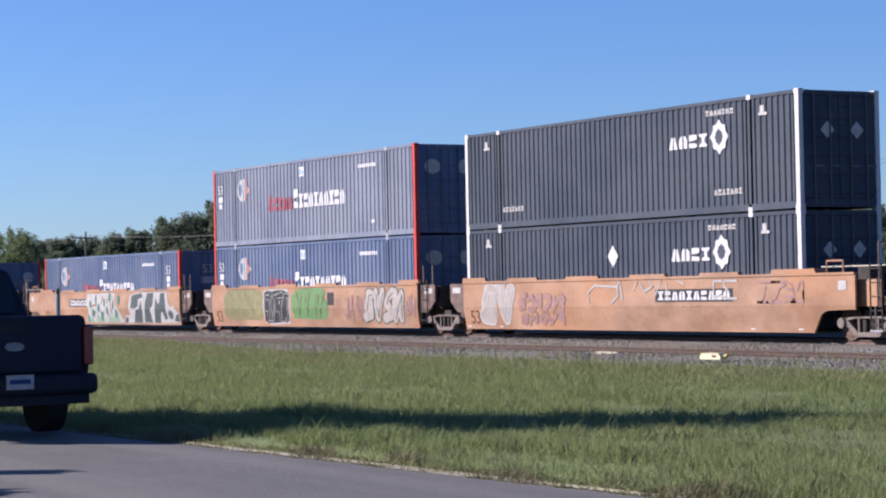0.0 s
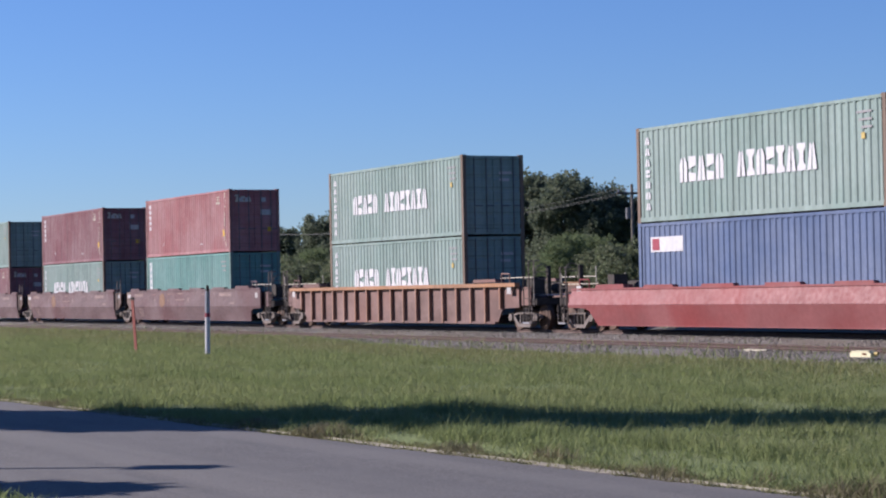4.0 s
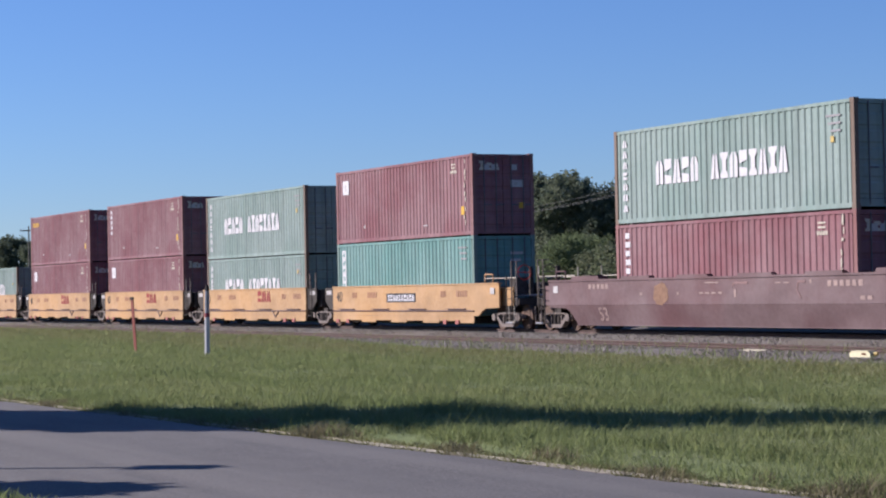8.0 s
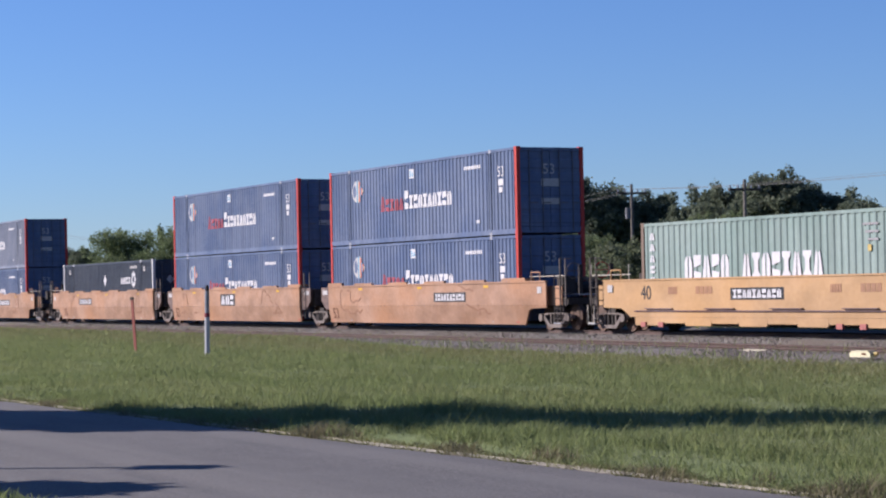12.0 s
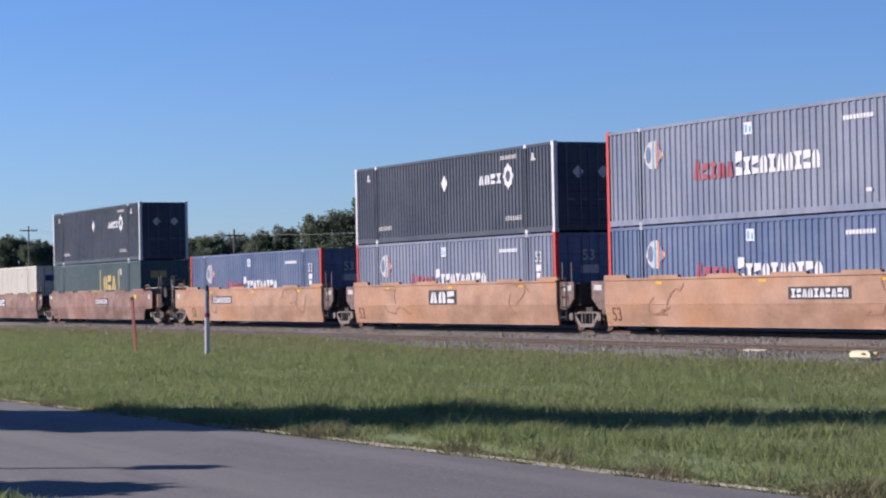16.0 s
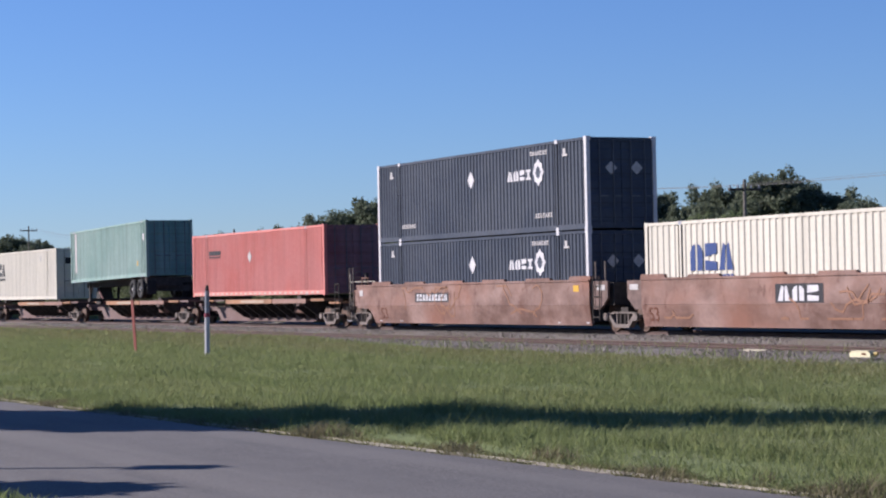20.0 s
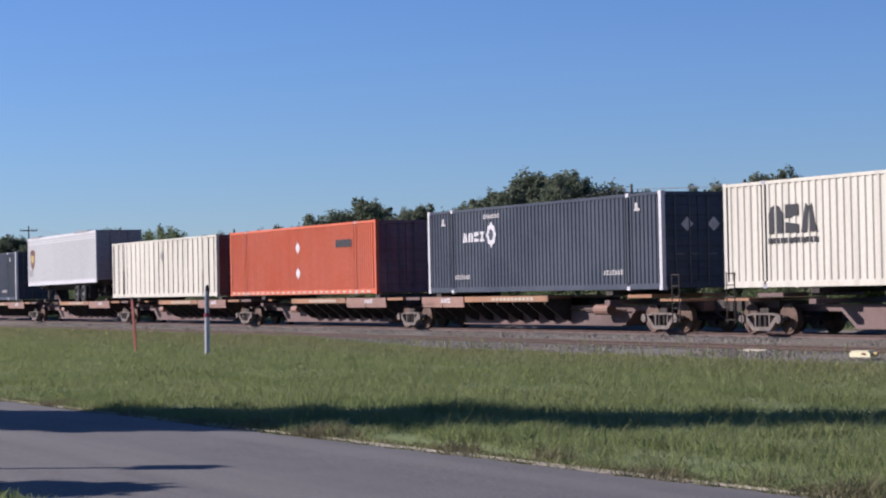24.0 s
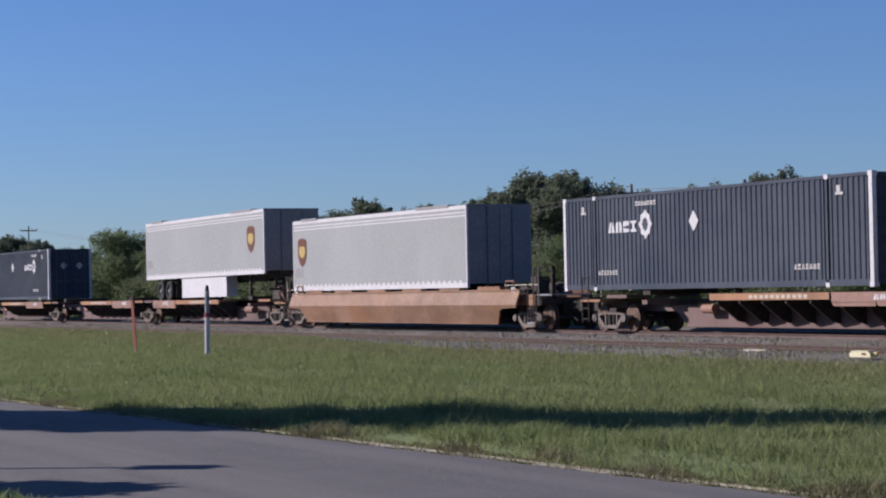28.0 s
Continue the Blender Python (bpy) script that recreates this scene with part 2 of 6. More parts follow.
def petal(bm, x, z, w, h, y):
    """A lozenge whose sides are nipped in."""
    pts = []
    for k in range(16):
        q = 2 * math.pi * k / 16
        g = (0.92, 0.84, 1.06, 0.84)[k % 4]
        c, s = math.cos(q), math.sin(q)
        d = 1 / (abs(c) + abs(s))
        pts.append((x + w / 2 * c * (0.3 + 0.7 * d) * g, z + h / 2 * s * (0.3 + 0.7 * d) * g))
    return slab(bm, pts, y, y + 0.006)


def lozenge(bm, x, z, w, h, y):
    return slab(bm, [(x - w / 2, z), (x, z - h / 2), (x + w / 2, z), (x, z + h / 2)], y, y + 0.006)


def disc(bm, x, z, rx, rz, y, k=20, seed=None, amp=0.0):
    rnd = random.Random(seed or 0)
    pts = []
    for i in range(k):
        t, g = 2 * math.pi * i / k, 1 + amp * (rnd.random() * 2 - 1)
        pts.append((x + rx * g * math.cos(t), z + rz * g * math.sin(t)))
    return slab(bm, pts, y, y + 0.005)


# ---- ground ----


def road_far(x):
    return 10.05 + 0.053 * x


def road_near(x):
    return 5.25 + 0.053 * x


def ground_mat():
    m, n, ln, p = node_mat("grassy soil")
    vec = n.new("ShaderNodeTexCoord").outputs["Object"]
    a, b, c = noise_of(n, ln, vec, 0.25, 4), noise_of(n, ln, vec, 3.0, 5), noise_of(n, ln, vec, 26.0, 4)
    col = mixed(n, ln, ramp(n, ln, b, 0.3, 0.7), (0.086, 0.122, 0.032), (0.144, 0.179, 0.056))
    col = mixed(n, ln, ramp(n, ln, a, 0.4, 0.66, 0, 0.7), col, (0.108, 0.114, 0.042))
    col = mixed(n, ln, ramp(n, ln, c, 0.5, 0.8, 0, 0.5), col, (0.025, 0.03, 0.01))
    ln.new(col, p.inputs["Base Color"])
    p.inputs["Roughness"].default_value = 0.95
    bumped(n, ln, p, c, 0.5, 0.05)
    return m


def asphalt_mat():
    m, n, ln, p = node_mat("worn asphalt")
    vec = n.new("ShaderNodeTexCoord").outputs["Object"]
    fine, mid, big = noise_of(n, ln, vec, 38.0, 6, rough=0.75), noise_of(n, ln, vec, 2.0, 5, (0.1, 1, 1), 0.65), noise_of(n, ln, vec, 0.45, 5, rough=0.7)
    col = mixed(n, ln, ramp(n, ln, fine, 0.42, 0.60), (0.045, 0.041, 0.04), (0.139, 0.129, 0.123))
    col = mixed(n, ln, ramp(n, ln, mid, 0.42, 0.62, 0, 0.6), col, (0.066, 0.063, 0.063))
    lanes = noise_of(n, ln, vec, 1.0, 4, (0.03, 1.1, 1), 0.6)
    col = mixed(n, ln, ramp(n, ln, lanes, 0.45, 0.62, 0, 0.4), col, (0.142, 0.132, 0.122))
    speck = noise_of(n, ln, vec, 9.0, 5, rough=0.8)
    col = mixed(n, ln, ramp(n, ln, speck, 0.56, 0.66, 0, 0.5), col, (0.055, 0.051, 0.048))
    col = mixed(n, ln, ramp(n, ln, big, 0.42, 0.62, 0, 0.45), col, (0.116, 0.109, 0.105))
    ln.new(col, p.inputs["Base Color"])
    p.inputs["Roughness"].default_value = 0.9
    bumped(n, ln, p, fine, 0.35, 0.006)
    return m


def ballast_mat():
    m, n, ln, p = node_mat("crushed stone")
    vec = n.new("ShaderNodeTexCoord").outputs["Object"]
    v = n.new("ShaderNodeTexVoronoi")
    v.inputs["Scale"].default_value = 13.0
    ln.new(vec, v.inputs["Vector"])
    big = noise_of(n, ln, vec, 0.5, 4, (0.4, 1.5, 1))
    col = mixed(n, ln, ramp(n, ln, v.outputs["Distance"], 0.0, 0.6), (0.24, 0.229, 0.207), (0.122, 0.109, 0.096))
    col = mixed(n, ln, ramp(n, ln, big, 0.4, 0.62, 0, 0.75), col, (0.122, 0.096, 0.074))
    ln.new(col, p.inputs["Base Color"])
    p.inputs["Roughness"].default_value = 0.92
    bumped(n, ln, p, v.outputs["Distance"], 0.9, 0.05)
    return m


def island_mat(name, stops, rough=0.8, glow=0.25, stretch=(1, 1, 1), share=0.45):
    """Leaves and stones: one colour out of a range for each loose piece, some light through thin ones."""
    m, n, ln, p = node_mat(name)
    g = n.new("ShaderNodeNewGeometry")
    r = n.new("ShaderNodeValToRGB")
    r.color_ramp.elements[0].position, r.color_ramp.elements[0].color = stops[0][0], (*stops[0][1], 1)
    r.color_ramp.elements[1].position, r.color_ramp.elements[1].color = stops[-1][0], (*stops[-1][1], 1)
    for at, c in stops[1:-1]:
        r.color_ramp.elements.new(at).color = (*c, 1)
    ln.new(g.outputs["Random Per Island"], r.inputs[0])
    vec = n.new("ShaderNodeTexCoord").outputs["Object"]
    patch = noise_of(n, ln, vec, 0.55, 4, stretch)
    col = mixed(n, ln, ramp(n, ln, patch, 0.40, 0.60, 0.0, share), r.outputs[0], tuple(1.15 * c for c in stops[0][1]))
    ln.new(col, p.inputs["Base Color"])
    p.inputs["Roughness"].default_value = rough
    p.inputs["Specular IOR Level"].default_value = 0.2
    if glow:
        t = n.new("ShaderNodeBsdfTranslucent")
        ln.new(col, t.inputs[0])
        x = n.new("ShaderNodeMixShader")
        x.inputs[0].default_value = glow
        ln.new(p.outputs[0], x.inputs[1])
        ln.new(t.outputs[0], x.inputs[2])
        ln.new(x.outputs[0], n["Material Output"].inputs[0])
    return m


M["grit"] = plain("pale roadside grit", (0.274, 0.247, 0.196), 0.95, var=0.4, scale=14.0, bump=0.6)
M["soil"] = plain("rusty cinder soil", (0.103, 0.068, 0.05), 0.95, var=0.4, scale=8.0, bump=0.6)
M["ground"], M["asphalt"], M["ballast"] = ground_mat(), asphalt_mat(), ballast_mat()
M["grass"] = island_mat("grass blades", [(0.0, (0.142, 0.176, 0.070)), (0.5, (0.195, 0.225, 0.095)), (0.9, (0.245, 0.265, 0.12)), (1.0, (0.30, 0.302, 0.17))], 0.75, 0.55, (0.3, 1.3, 1), 0.78)
M["dead"] = island_mat("dead grass", [(0.0, (0.12, 0.11, 0.06)), (0.6, (0.17, 0.15, 0.088)), (1.0, (0.25, 0.22, 0.14))], 0.85, 0.35)
M["straw"] = island_mat("dry straw", [(0.0, (0.143, 0.149, 0.06)), (0.5, (0.217, 0.215, 0.099)), (1.0, (0.31, 0.304, 0.18))], 0.8, 0.4)
M["stone"] = island_mat("loose stones", [(0.0, (0.106, 0.093, 0.081)), (0.6, (0.159, 0.146, 0.13)), (1.0, (0.237, 0.224, 0.201))], 0.9, 0)
M["leaf_dark"] = island_mat("oak leaves", [(0.0, (0.088, 0.112, 0.075)), (0.6, (0.125, 0.148, 0.098)), (1.0, (0.18, 0.195, 0.135))], 0.85, 0.48)
M["leaf_light"] = island_mat("willow leaves", [(0.0, (0.10, 0.135, 0.065)), (0.6, (0.132, 0.165, 0.082)), (1.0, (0.175, 0.20, 0.11))], 0.85, 0.5)
M["leaf_grey"] = island_mat("brush leaves", [(0.0, (0.105, 0.13, 0.072)), (0.6, (0.15, 0.17, 0.10)), (1.0, (0.20, 0.21, 0.14))], 0.85, 0.45)
M["bark"] = plain("bark", (0.093, 0.072, 0.055), 0.95, var=0.4, scale=5.0, bump=0.6)


def clampx(x):
    return min(max(x, -260.0), 90.0)


def build_ground():
    xs = [-3000, -1500, -800, -500, -350, -260] + list(range(-240, 90, 10)) + [90, 200, 400, 900, 2500]
    verts, faces = [], []
    for x in xs:
        e, q = road_far(clampx(x)), road_near(clampx(x))
        for y, z in ((-2500, -0.03), (-400, -0.03), (-60, -0.03), (q - 6, -0.02), (q, -0.03), (e, -0.03), (e + 0.5, 0.04), (19.0, 0.0), (26.0, -0.12), (40.0, -0.42),
                     (60, -0.3), (140, -0.1), (400, 0), (3000, 0)):
            verts.append((x, y, z))
    k = 14
    for i in range(len(xs) - 1):
        for j in range(k - 1):
            faces.append((i * k + j, (i + 1) * k + j, (i + 1) * k + j + 1, i * k + j + 1))
    me = bpy.data.meshes.new("ground")
    me.from_pydata(verts, [], faces)
    me.materials.append(M["ground"])
    tagged(new("ground", me), "rough grassy ground reaching to the horizon", "ground", kind="structure")


def build_road():
    rnd, bm = random.Random(4), B()
    prev, x = None, -260.0
    while x <= 90.0:
        fine = -60 < x < 0
        jit = (lambda: (rnd.random() - 0.5) * (0.14 if fine else 0.03))
        row = [bm.verts.new((x, y, z)) for y, z in ((road_near(x) + jit(), -0.06), (road_near(x) + 0.05 + jit(), 0.0), (0.5 * (road_near(x) + road_far(x)), 0.03),
                                                   (road_far(x) - 0.05 + jit(), 0.0), (road_far(x) + jit(), -0.06))]
        if prev:
            for a in range(4):
                bm.faces.new((prev[a], row[a], row[a + 1], prev[a + 1]))
        prev = row
        x += 0.25 if fine else 5.0
    rnd, edge, prev, x = random.Random(9), B(), None, -90.0
    while x <= -5.0:
        y = road_far(x)
        broken = min(1.0, max(0.03, 0.5 + 1.5 * noise.noise(Vector((x * 0.35, 3.1, 0)))))
        row = [edge.verts.new((x, y - broken * rnd.uniform(0.02, 0.11), 0.004)), edge.verts.new((x, y + 0.01, 0.022)), edge.verts.new((x, y + broken * rnd.uniform(0.02, 0.1) + 0.015, -0.03))]
        if prev:
            edge.faces.new((prev[0], row[0], row[1], prev[1]))
            edge.faces.new((prev[1], row[1], row[2], prev[2]))
        prev = row
        x += rnd.uniform(0.1, 0.35)
    tagged(new("road_edge", mesh_of(edge, "road_edge", M["grit"])), "pale grit and dry litter along the asphalt edge", "grit", kind="structure")
    tagged(new("road", mesh_of(bm, "road", M["asphalt"])), "grey worn asphalt lane with crumbling edges", "road", kind="structure")


def build_tracks():
    bm = B()
    beam(bm, [(26.4, -0.3), (26.4, -0.13), (27.4, -0.10), (28.4, -0.06), (32.3, -0.06), (33.4, 0.05), (36.7, 0.05), (37.5, 0.17), (40.2, 0.2), (42.5, -0.38), (42.5, -0.5)], -900, 250)
    bed = tagged(new("ballast", mesh_of(bm, "ballast", M["ballast"])), "grey crushed-stone ballast bed under both tracks", "ballast", kind="structure")
    for y0, top, lab in ((34.97, 0.16, "main line rails with bright worn heads"), (30.72, -0.005, "rust-brown siding rails half sunk in weeds")):
        tr = tagged(empty("railway_track", (0, y0, top)), lab, "track", kind="structure")
        for s in (-0.72, 0.72):
            bm = beam(B(), [(s - 0.07, -0.17), (s + 0.07, -0.17), (s + 0.02, -0.13), (s + 0.012, -0.05), (s + 0.036, -0.03), (s + 0.036, 0), (s - 0.036, 0), (s - 0.036, -0.03), (s - 0.012, -0.05), (s - 0.02, -0.13)], -900, 250)
            part("rail", bm, M["rail"], tr)
        me = mesh_of(box(B(), -0.115, 0.115, -1.3, 1.3, -0.31, -0.125), "tie", M["tie"])
        for i in range(150):
            o = part("tie", me, None, tr)
            o.location = (-25 - 0.55 * i, 0, 0)
    strip = bmesh.new()
    beam(strip, [(29.75, -0.3), (29.75, -0.055), (30.2, -0.04), (31.2, -0.04), (31.75, -0.055), (31.75, -0.3)], -900, 250)
    tagged(new("siding_soil", mesh_of(strip, "siding_soil", M["soil"])), "rust-brown cinder soil between the siding rails", "soil", kind="structure")
    return bed


def scatter_stones():
    rng = np.random.default_rng(5)
    n = 42000
    x = -26 - 100 * rng.random(n) ** 1.3
    y = 27.3 + 6.9 * rng.random(n)
    z = np.interp(y, [26.4, 27.4, 28.4, 32.3, 33.4, 36], [-0.13, -0.10, -0.06, -0.06, 0.05, 0.05])
    s = 0.014 + 0.026 * rng.random(n)
    keep = (np.array([noise.noise(Vector((a * 0.25, b * 0.7, 0))) for a, b in zip(x, y)]) > -0.22) & ((abs(y - 30.72) > 1.1) | (rng.random(n) < 0.25))
    x, y, z, s = x[keep], y[keep], z[keep], s[keep]
    n = len(x)
    octa = np.array([(1, 0, 0), (-1, 0, 0), (0, 1, 0), (0, -1, 0), (0, 0, 1), (0, 0, -1)], float)
    v = octa[None] * (s[:, None, None] * (0.7 + 0.7 * rng.random((n, 6, 3)))) + 0.3 * s[:, None, None] * rng.standard_normal((n, 6, 3))
    v += np.stack([x, y, z - 0.1 * s], 1)[:, None]
    tri = np.array([(0, 2, 4), (2, 1, 4), (1, 3, 4), (3, 0, 4), (2, 0, 5), (1, 2, 5), (3, 1, 5), (0, 3, 5)])
    f = (np.arange(n)[:, None, None] * 6 + tri[None]).reshape(-1, 3)
    bulk("ballast_stones", v.reshape(-1, 3), f, M["stone"], "loose grey crushed stones along the track bed", "stones")


def bulk(name, v, f, mat, label, category, obj=True):
    """One mesh out of arrays of corners and triangles."""
    me = bpy.data.meshes.new(name)
    me.vertices.add(len(v))
    me.vertices.foreach_set("co", np.ascontiguousarray(v, np.float32).ravel())
    me.loops.add(f.size)
    me.loops.foreach_set("vertex_index", np.ascontiguousarray(f, np.int32).ravel())
    me.polygons.add(len(f))
    me.polygons.foreach_set("loop_start", np.arange(0, f.size, f.shape[1], dtype=np.int32))
    me.update()
    me.validate()
    me.materials.append(mat)
    if obj:
        return tagged(new(name, me), label, category, kind="stuff")
    return me


def blades(x, y, z, h, w, rng, name, label, mat=None):
    """Grass: every blade a bent strip of two triangles and a tip."""
    n = len(x)
    t = rng.random(n) * 2 * np.pi
    lean = (0.3 + 1.1 * rng.random(n)) * h
    side = np.stack([np.cos(t), np.sin(t), np.zeros(n)], 1) * w[:, None]
    t2 = t + np.pi / 2 + 0.6 * rng.standard_normal(n)
    out = np.stack([np.cos(t2), np.sin(t2), np.zeros(n)], 1) * lean[:, None]
    base = np.stack([x, y, z], 1)
    up = np.stack([np.zeros(n), np.zeros(n), h], 1)
    mid = base + 0.55 * up + 0.3 * out
    tip = base + up * 0.97 + out
    v = np.stack([base - side, base + side, mid + 0.7 * side, mid - 0.7 * side, tip], 1).reshape(-1, 3)
    f = (np.arange(n)[:, None, None] * 5 + np.array([(0, 1, 2), (0, 2, 3), (3, 2, 4)])[None]).reshape(-1, 3)
    return bulk(name, v, f, mat or M["grass"], label, "grass")


def build_grass():
    rng = np.random.default_rng(8)
    n = 620000
    y = 6.5 + 23.0 * rng.random(n)
    x = -y * (0.85 + 3.5 * rng.random(n))
    e = 10.05 + 0.053 * x
    spread = np.clip((-x - 56) / 16, 0, 1) * 2.9
    ok = (y > e + 0.02) & (y < 26.2 + spread + 0.6 * rng.random(n))
    x, y, e = x[ok], y[ok], e[ok]
    tuft = np.array([0.8 * noise.noise(Vector((a * 0.22, b * 0.8, 0))) + 0.9 * noise.noise(Vector((a * 1.1, b * 1.9, 5))) for a, b in zip(x, y)])
    some = rng.random(len(x)) < 0.45 + 0.9 * (tuft + 0.35)
    x, y, e, tuft = x[some], y[some], e[some], tuft[some]
    far = np.clip((y - 19) / 6, 0, 1)
    edge = np.clip(1 - (y - e) / 0.6, 0, 1)
    h = (0.07 + 0.06 * rng.random(len(x)) + 0.13 * np.clip(tuft, -0.3, 1)) * (1 - 0.45 * far) * (1 - 0.2 * edge)
    h *= np.where(rng.random(len(x)) < 0.035, 1.8, 1.0)
    w = 0.0032 + 0.0032 * rng.random(len(x)) + 0.005 * far
    z = np.where(y < e + 0.5, -0.04 + 0.15 * (y - e), np.interp(y, [9.0, 19.0, 26.0, 28.4], [0.035, -0.01, -0.13, -0.07]))
    blades(x, y, z, np.clip(h, 0.03, 0.35), w, rng, "verge_grass", "long uneven sunlit grass between road and track")
    n = 26000
    x = -30 + 40 * rng.random(n)
    y = road_near(0) + 0.053 * x - 0.05 - 3.2 * rng.random(n) ** 1.5
    blades(x, y, np.full(n, -0.04), 0.06 + 0.12 * rng.random(n), 0.005 + 0.004 * rng.random(n), rng, "roadside_grass", "short roadside grass on the near verge")
    n = 30000
    x = -70 + 64 * rng.random(n) ** 0.8
    off = 0.26 * rng.random(n) ** 1.8
    y = 10.05 + 0.053 * x - 0.06 + off
    blades(x, y, -0.04 + 0.15 * off, 0.025 + 0.06 * rng.random(n), 0.006 + 0.006 * rng.random(n), rng, "dry_edge_grass", "bleached dry grass along the asphalt edge", M["straw"])
    n = 30000
    x = -48 + 42 * rng.random(n)
    off = 0.5 * rng.random(n) ** 1.3
    clump = np.array([noise.noise(Vector((a * 0.9, b * 2.0, 8))) for a, b in zip(x, off)])
    thick = clump > 0.14
    x, off, clump = x[thick], off[thick], clump[thick]
    n = len(x)
    blades(x, 10.05 + 0.053 * x - 0.08 + off, -0.04 + 0.13 * off, (0.03 + 0.1 * rng.random(n)) * (0.6 + 1.2 * clump), 0.004 + 0.004 * rng.random(n), rng, "dead_edge_grass", "brown dead grass clumps along the asphalt edge", M["dead"])
    k, n = 380, 28
    cy = rng.uniform(6.6, 17.0, k)
    cx = -cy * (1.1 + 2.6 * rng.random(k))
    x, y = np.repeat(cx, n) + 0.11 * rng.standard_normal(k * n), np.repeat(cy, n) + 0.08 * rng.standard_normal(k * n)
    tall = np.repeat(rng.uniform(0.1, 0.22, k), n)
    ok = y > 10.05 + 0.053 * x + 0.03
    x, y, tall = x[ok], y[ok], tall[ok]
    blades(x, y, np.full(len(x), -0.02), tall * rng.uniform(0.6, 1.1, len(x)), 0.004 + 0.003 * rng.random(len(x)), rng, "grass_tussocks", "longer grass tussocks standing out of the verge")
    n = 42000
    x = -26 - 95 * rng.random(n)
    y = 19.5 + (6.2 + np.clip((-x - 56) / 16, 0, 1) * 2.9) * rng.random(n) ** 0.6
    blades(x, y, np.interp(y, [19.0, 26.0, 28.4], [-0.01, -0.13, -0.07]), 0.08 + 0.13 * rng.random(n), 0.005 + 0.004 * rng.random(n), rng, "seed_grass", "thin straw-coloured seeding grass near the ballast", M["straw"])
    n = 90000
    x, y = -24 - 300 * rng.random(n) ** 1.4, 37.4 + 6.5 * rng.random(n)
    blades(x, y, np.interp(y, [37.4, 40.2, 42.5, 44], [0.14, 0.18, -0.4, -0.44]), 0.1 + 0.2 * rng.random(n), 0.012 + 0.012 * rng.random(n), rng, "far_side_weeds", "tall weeds on the far side of the tracks")
    n = 3000
    x, y = -28 - 105 * rng.random(n), 26.6 + 6.6 * rng.random(n) ** 2.2
    blades(x, y, np.full(n, -0.1), 0.08 + 0.2 * rng.random(n), 0.008 + 0.006 * rng.random(n), rng, "ballast_weeds", "straggling weeds growing through the ballast")


# ---- trees ----


def crown_mesh(seed, lobes, count, leaf, mat):
    """Many small leaf clumps on the outer part of overlapping lobes (x, y, z, radius, flatness)."""
    rng = np.random.default_rng(seed)
    tot = sum(r * r for *_, r, _ in lobes)
    vs = []
    for cx, cy, cz, r, fl in lobes:
        k = max(8, int(count * r * r / tot))
        d = rng.standard_normal((k, 3))
        d /= np.linalg.norm(d, axis=1)[:, None]
        lump = np.array([noise.noise(Vector((a[0] * 2.3 + seed, a[1] * 2.3 + cx, a[2] * 2.3 + cz))) for a in d])
        fine = np.array([noise.noise(Vector((a[0] * 6.1 + cz, a[1] * 6.1, a[2] * 6.1 + seed))) for a in d])
        rad = r * (0.50 + 0.48 * rng.random(k) ** 0.7 + 0.55 * lump + 0.40 * fine)
        p = d * rad[:, None] * np.array([1, 1, fl]) + np.array([cx, cy, cz])
        s = leaf * (0.6 + 0.8 * rng.random(k))
        a = rng.standard_normal((k, 3))
        a /= np.linalg.norm(a, axis=1)[:, None]
        b = np.cross(a, rng.standard_normal((k, 3)))
        b /= np.linalg.norm(b, axis=1)[:, None]
        a, b = a * s[:, None], b * (0.55 * s)[:, None]
        vs.append(np.stack([p - a, p + b, p + a, p - b], 1))
    v = np.concatenate(vs).reshape(-1, 3)
    f = np.arange(len(v)).reshape(-1, 4)
    return bulk("crown", v, f, mat, "", "", False)


def tree_kind(name, label, seed, tall, spread, mat, count=5200, leaf=0.3, low=0.3, trunk=0.2):
    """A tree about `tall` high: forked tapering trunk, limbs, crown of clumps."""
    rnd = random.Random(seed)
    t = tagged(empty(name), label, "tree")
    bm = B()
    rod(bm, (0, 0, -0.3), (0.1, 0, tall * 0.4), trunk, 8, trunk * 0.7)
    lobes = []
    k = rnd.randint(7, 10)
    for i in range(k):
        a = 2 * math.pi * i / k + rnd.random()
        z = tall * (low + (0.86 - low) * ((i * 0.618) % 1.0))
        d = spread * (0.25 + 0.45 * rnd.random()) * (1.15 - 0.6 * z / tall)
        r = spread * (0.34 + 0.2 * rnd.random()) * (1.1 - 0.45 * z / tall)
        c = (d * math.cos(a), d * math.sin(a), min(z, tall - r * 0.8))
        lobes.append((*c, r, 0.8))
        rod(bm, (0.1, 0, tall * 0.28), (c[0], c[1], c[2]), trunk * 0.42, 5, trunk * 0.12)
    lobes.append((0.2, 0, tall * 0.83, spread * 0.33, 0.7))
    for i in range(64):
        cx, cy, cz, r, _ = lobes[rnd.randrange(k + 1)]
        a, up = rnd.uniform(0, 6.28), rnd.uniform(-0.2, 1.0)
        q = r * rnd.uniform(0.85, 1.2)
        lobes.append((cx + q * math.cos(a) * math.sqrt(1 - up * up * 0.9), cy + q * math.sin(a) * math.sqrt(1 - up * up * 0.9), cz + q * up * 0.8, spread * rnd.uniform(0.04, 0.11), rnd.uniform(0.7, 2.0)))
    part("trunk", bm, M["bark"], t)
    part("crown", crown_mesh(seed, lobes, count, leaf, mat), None, t)
    return t


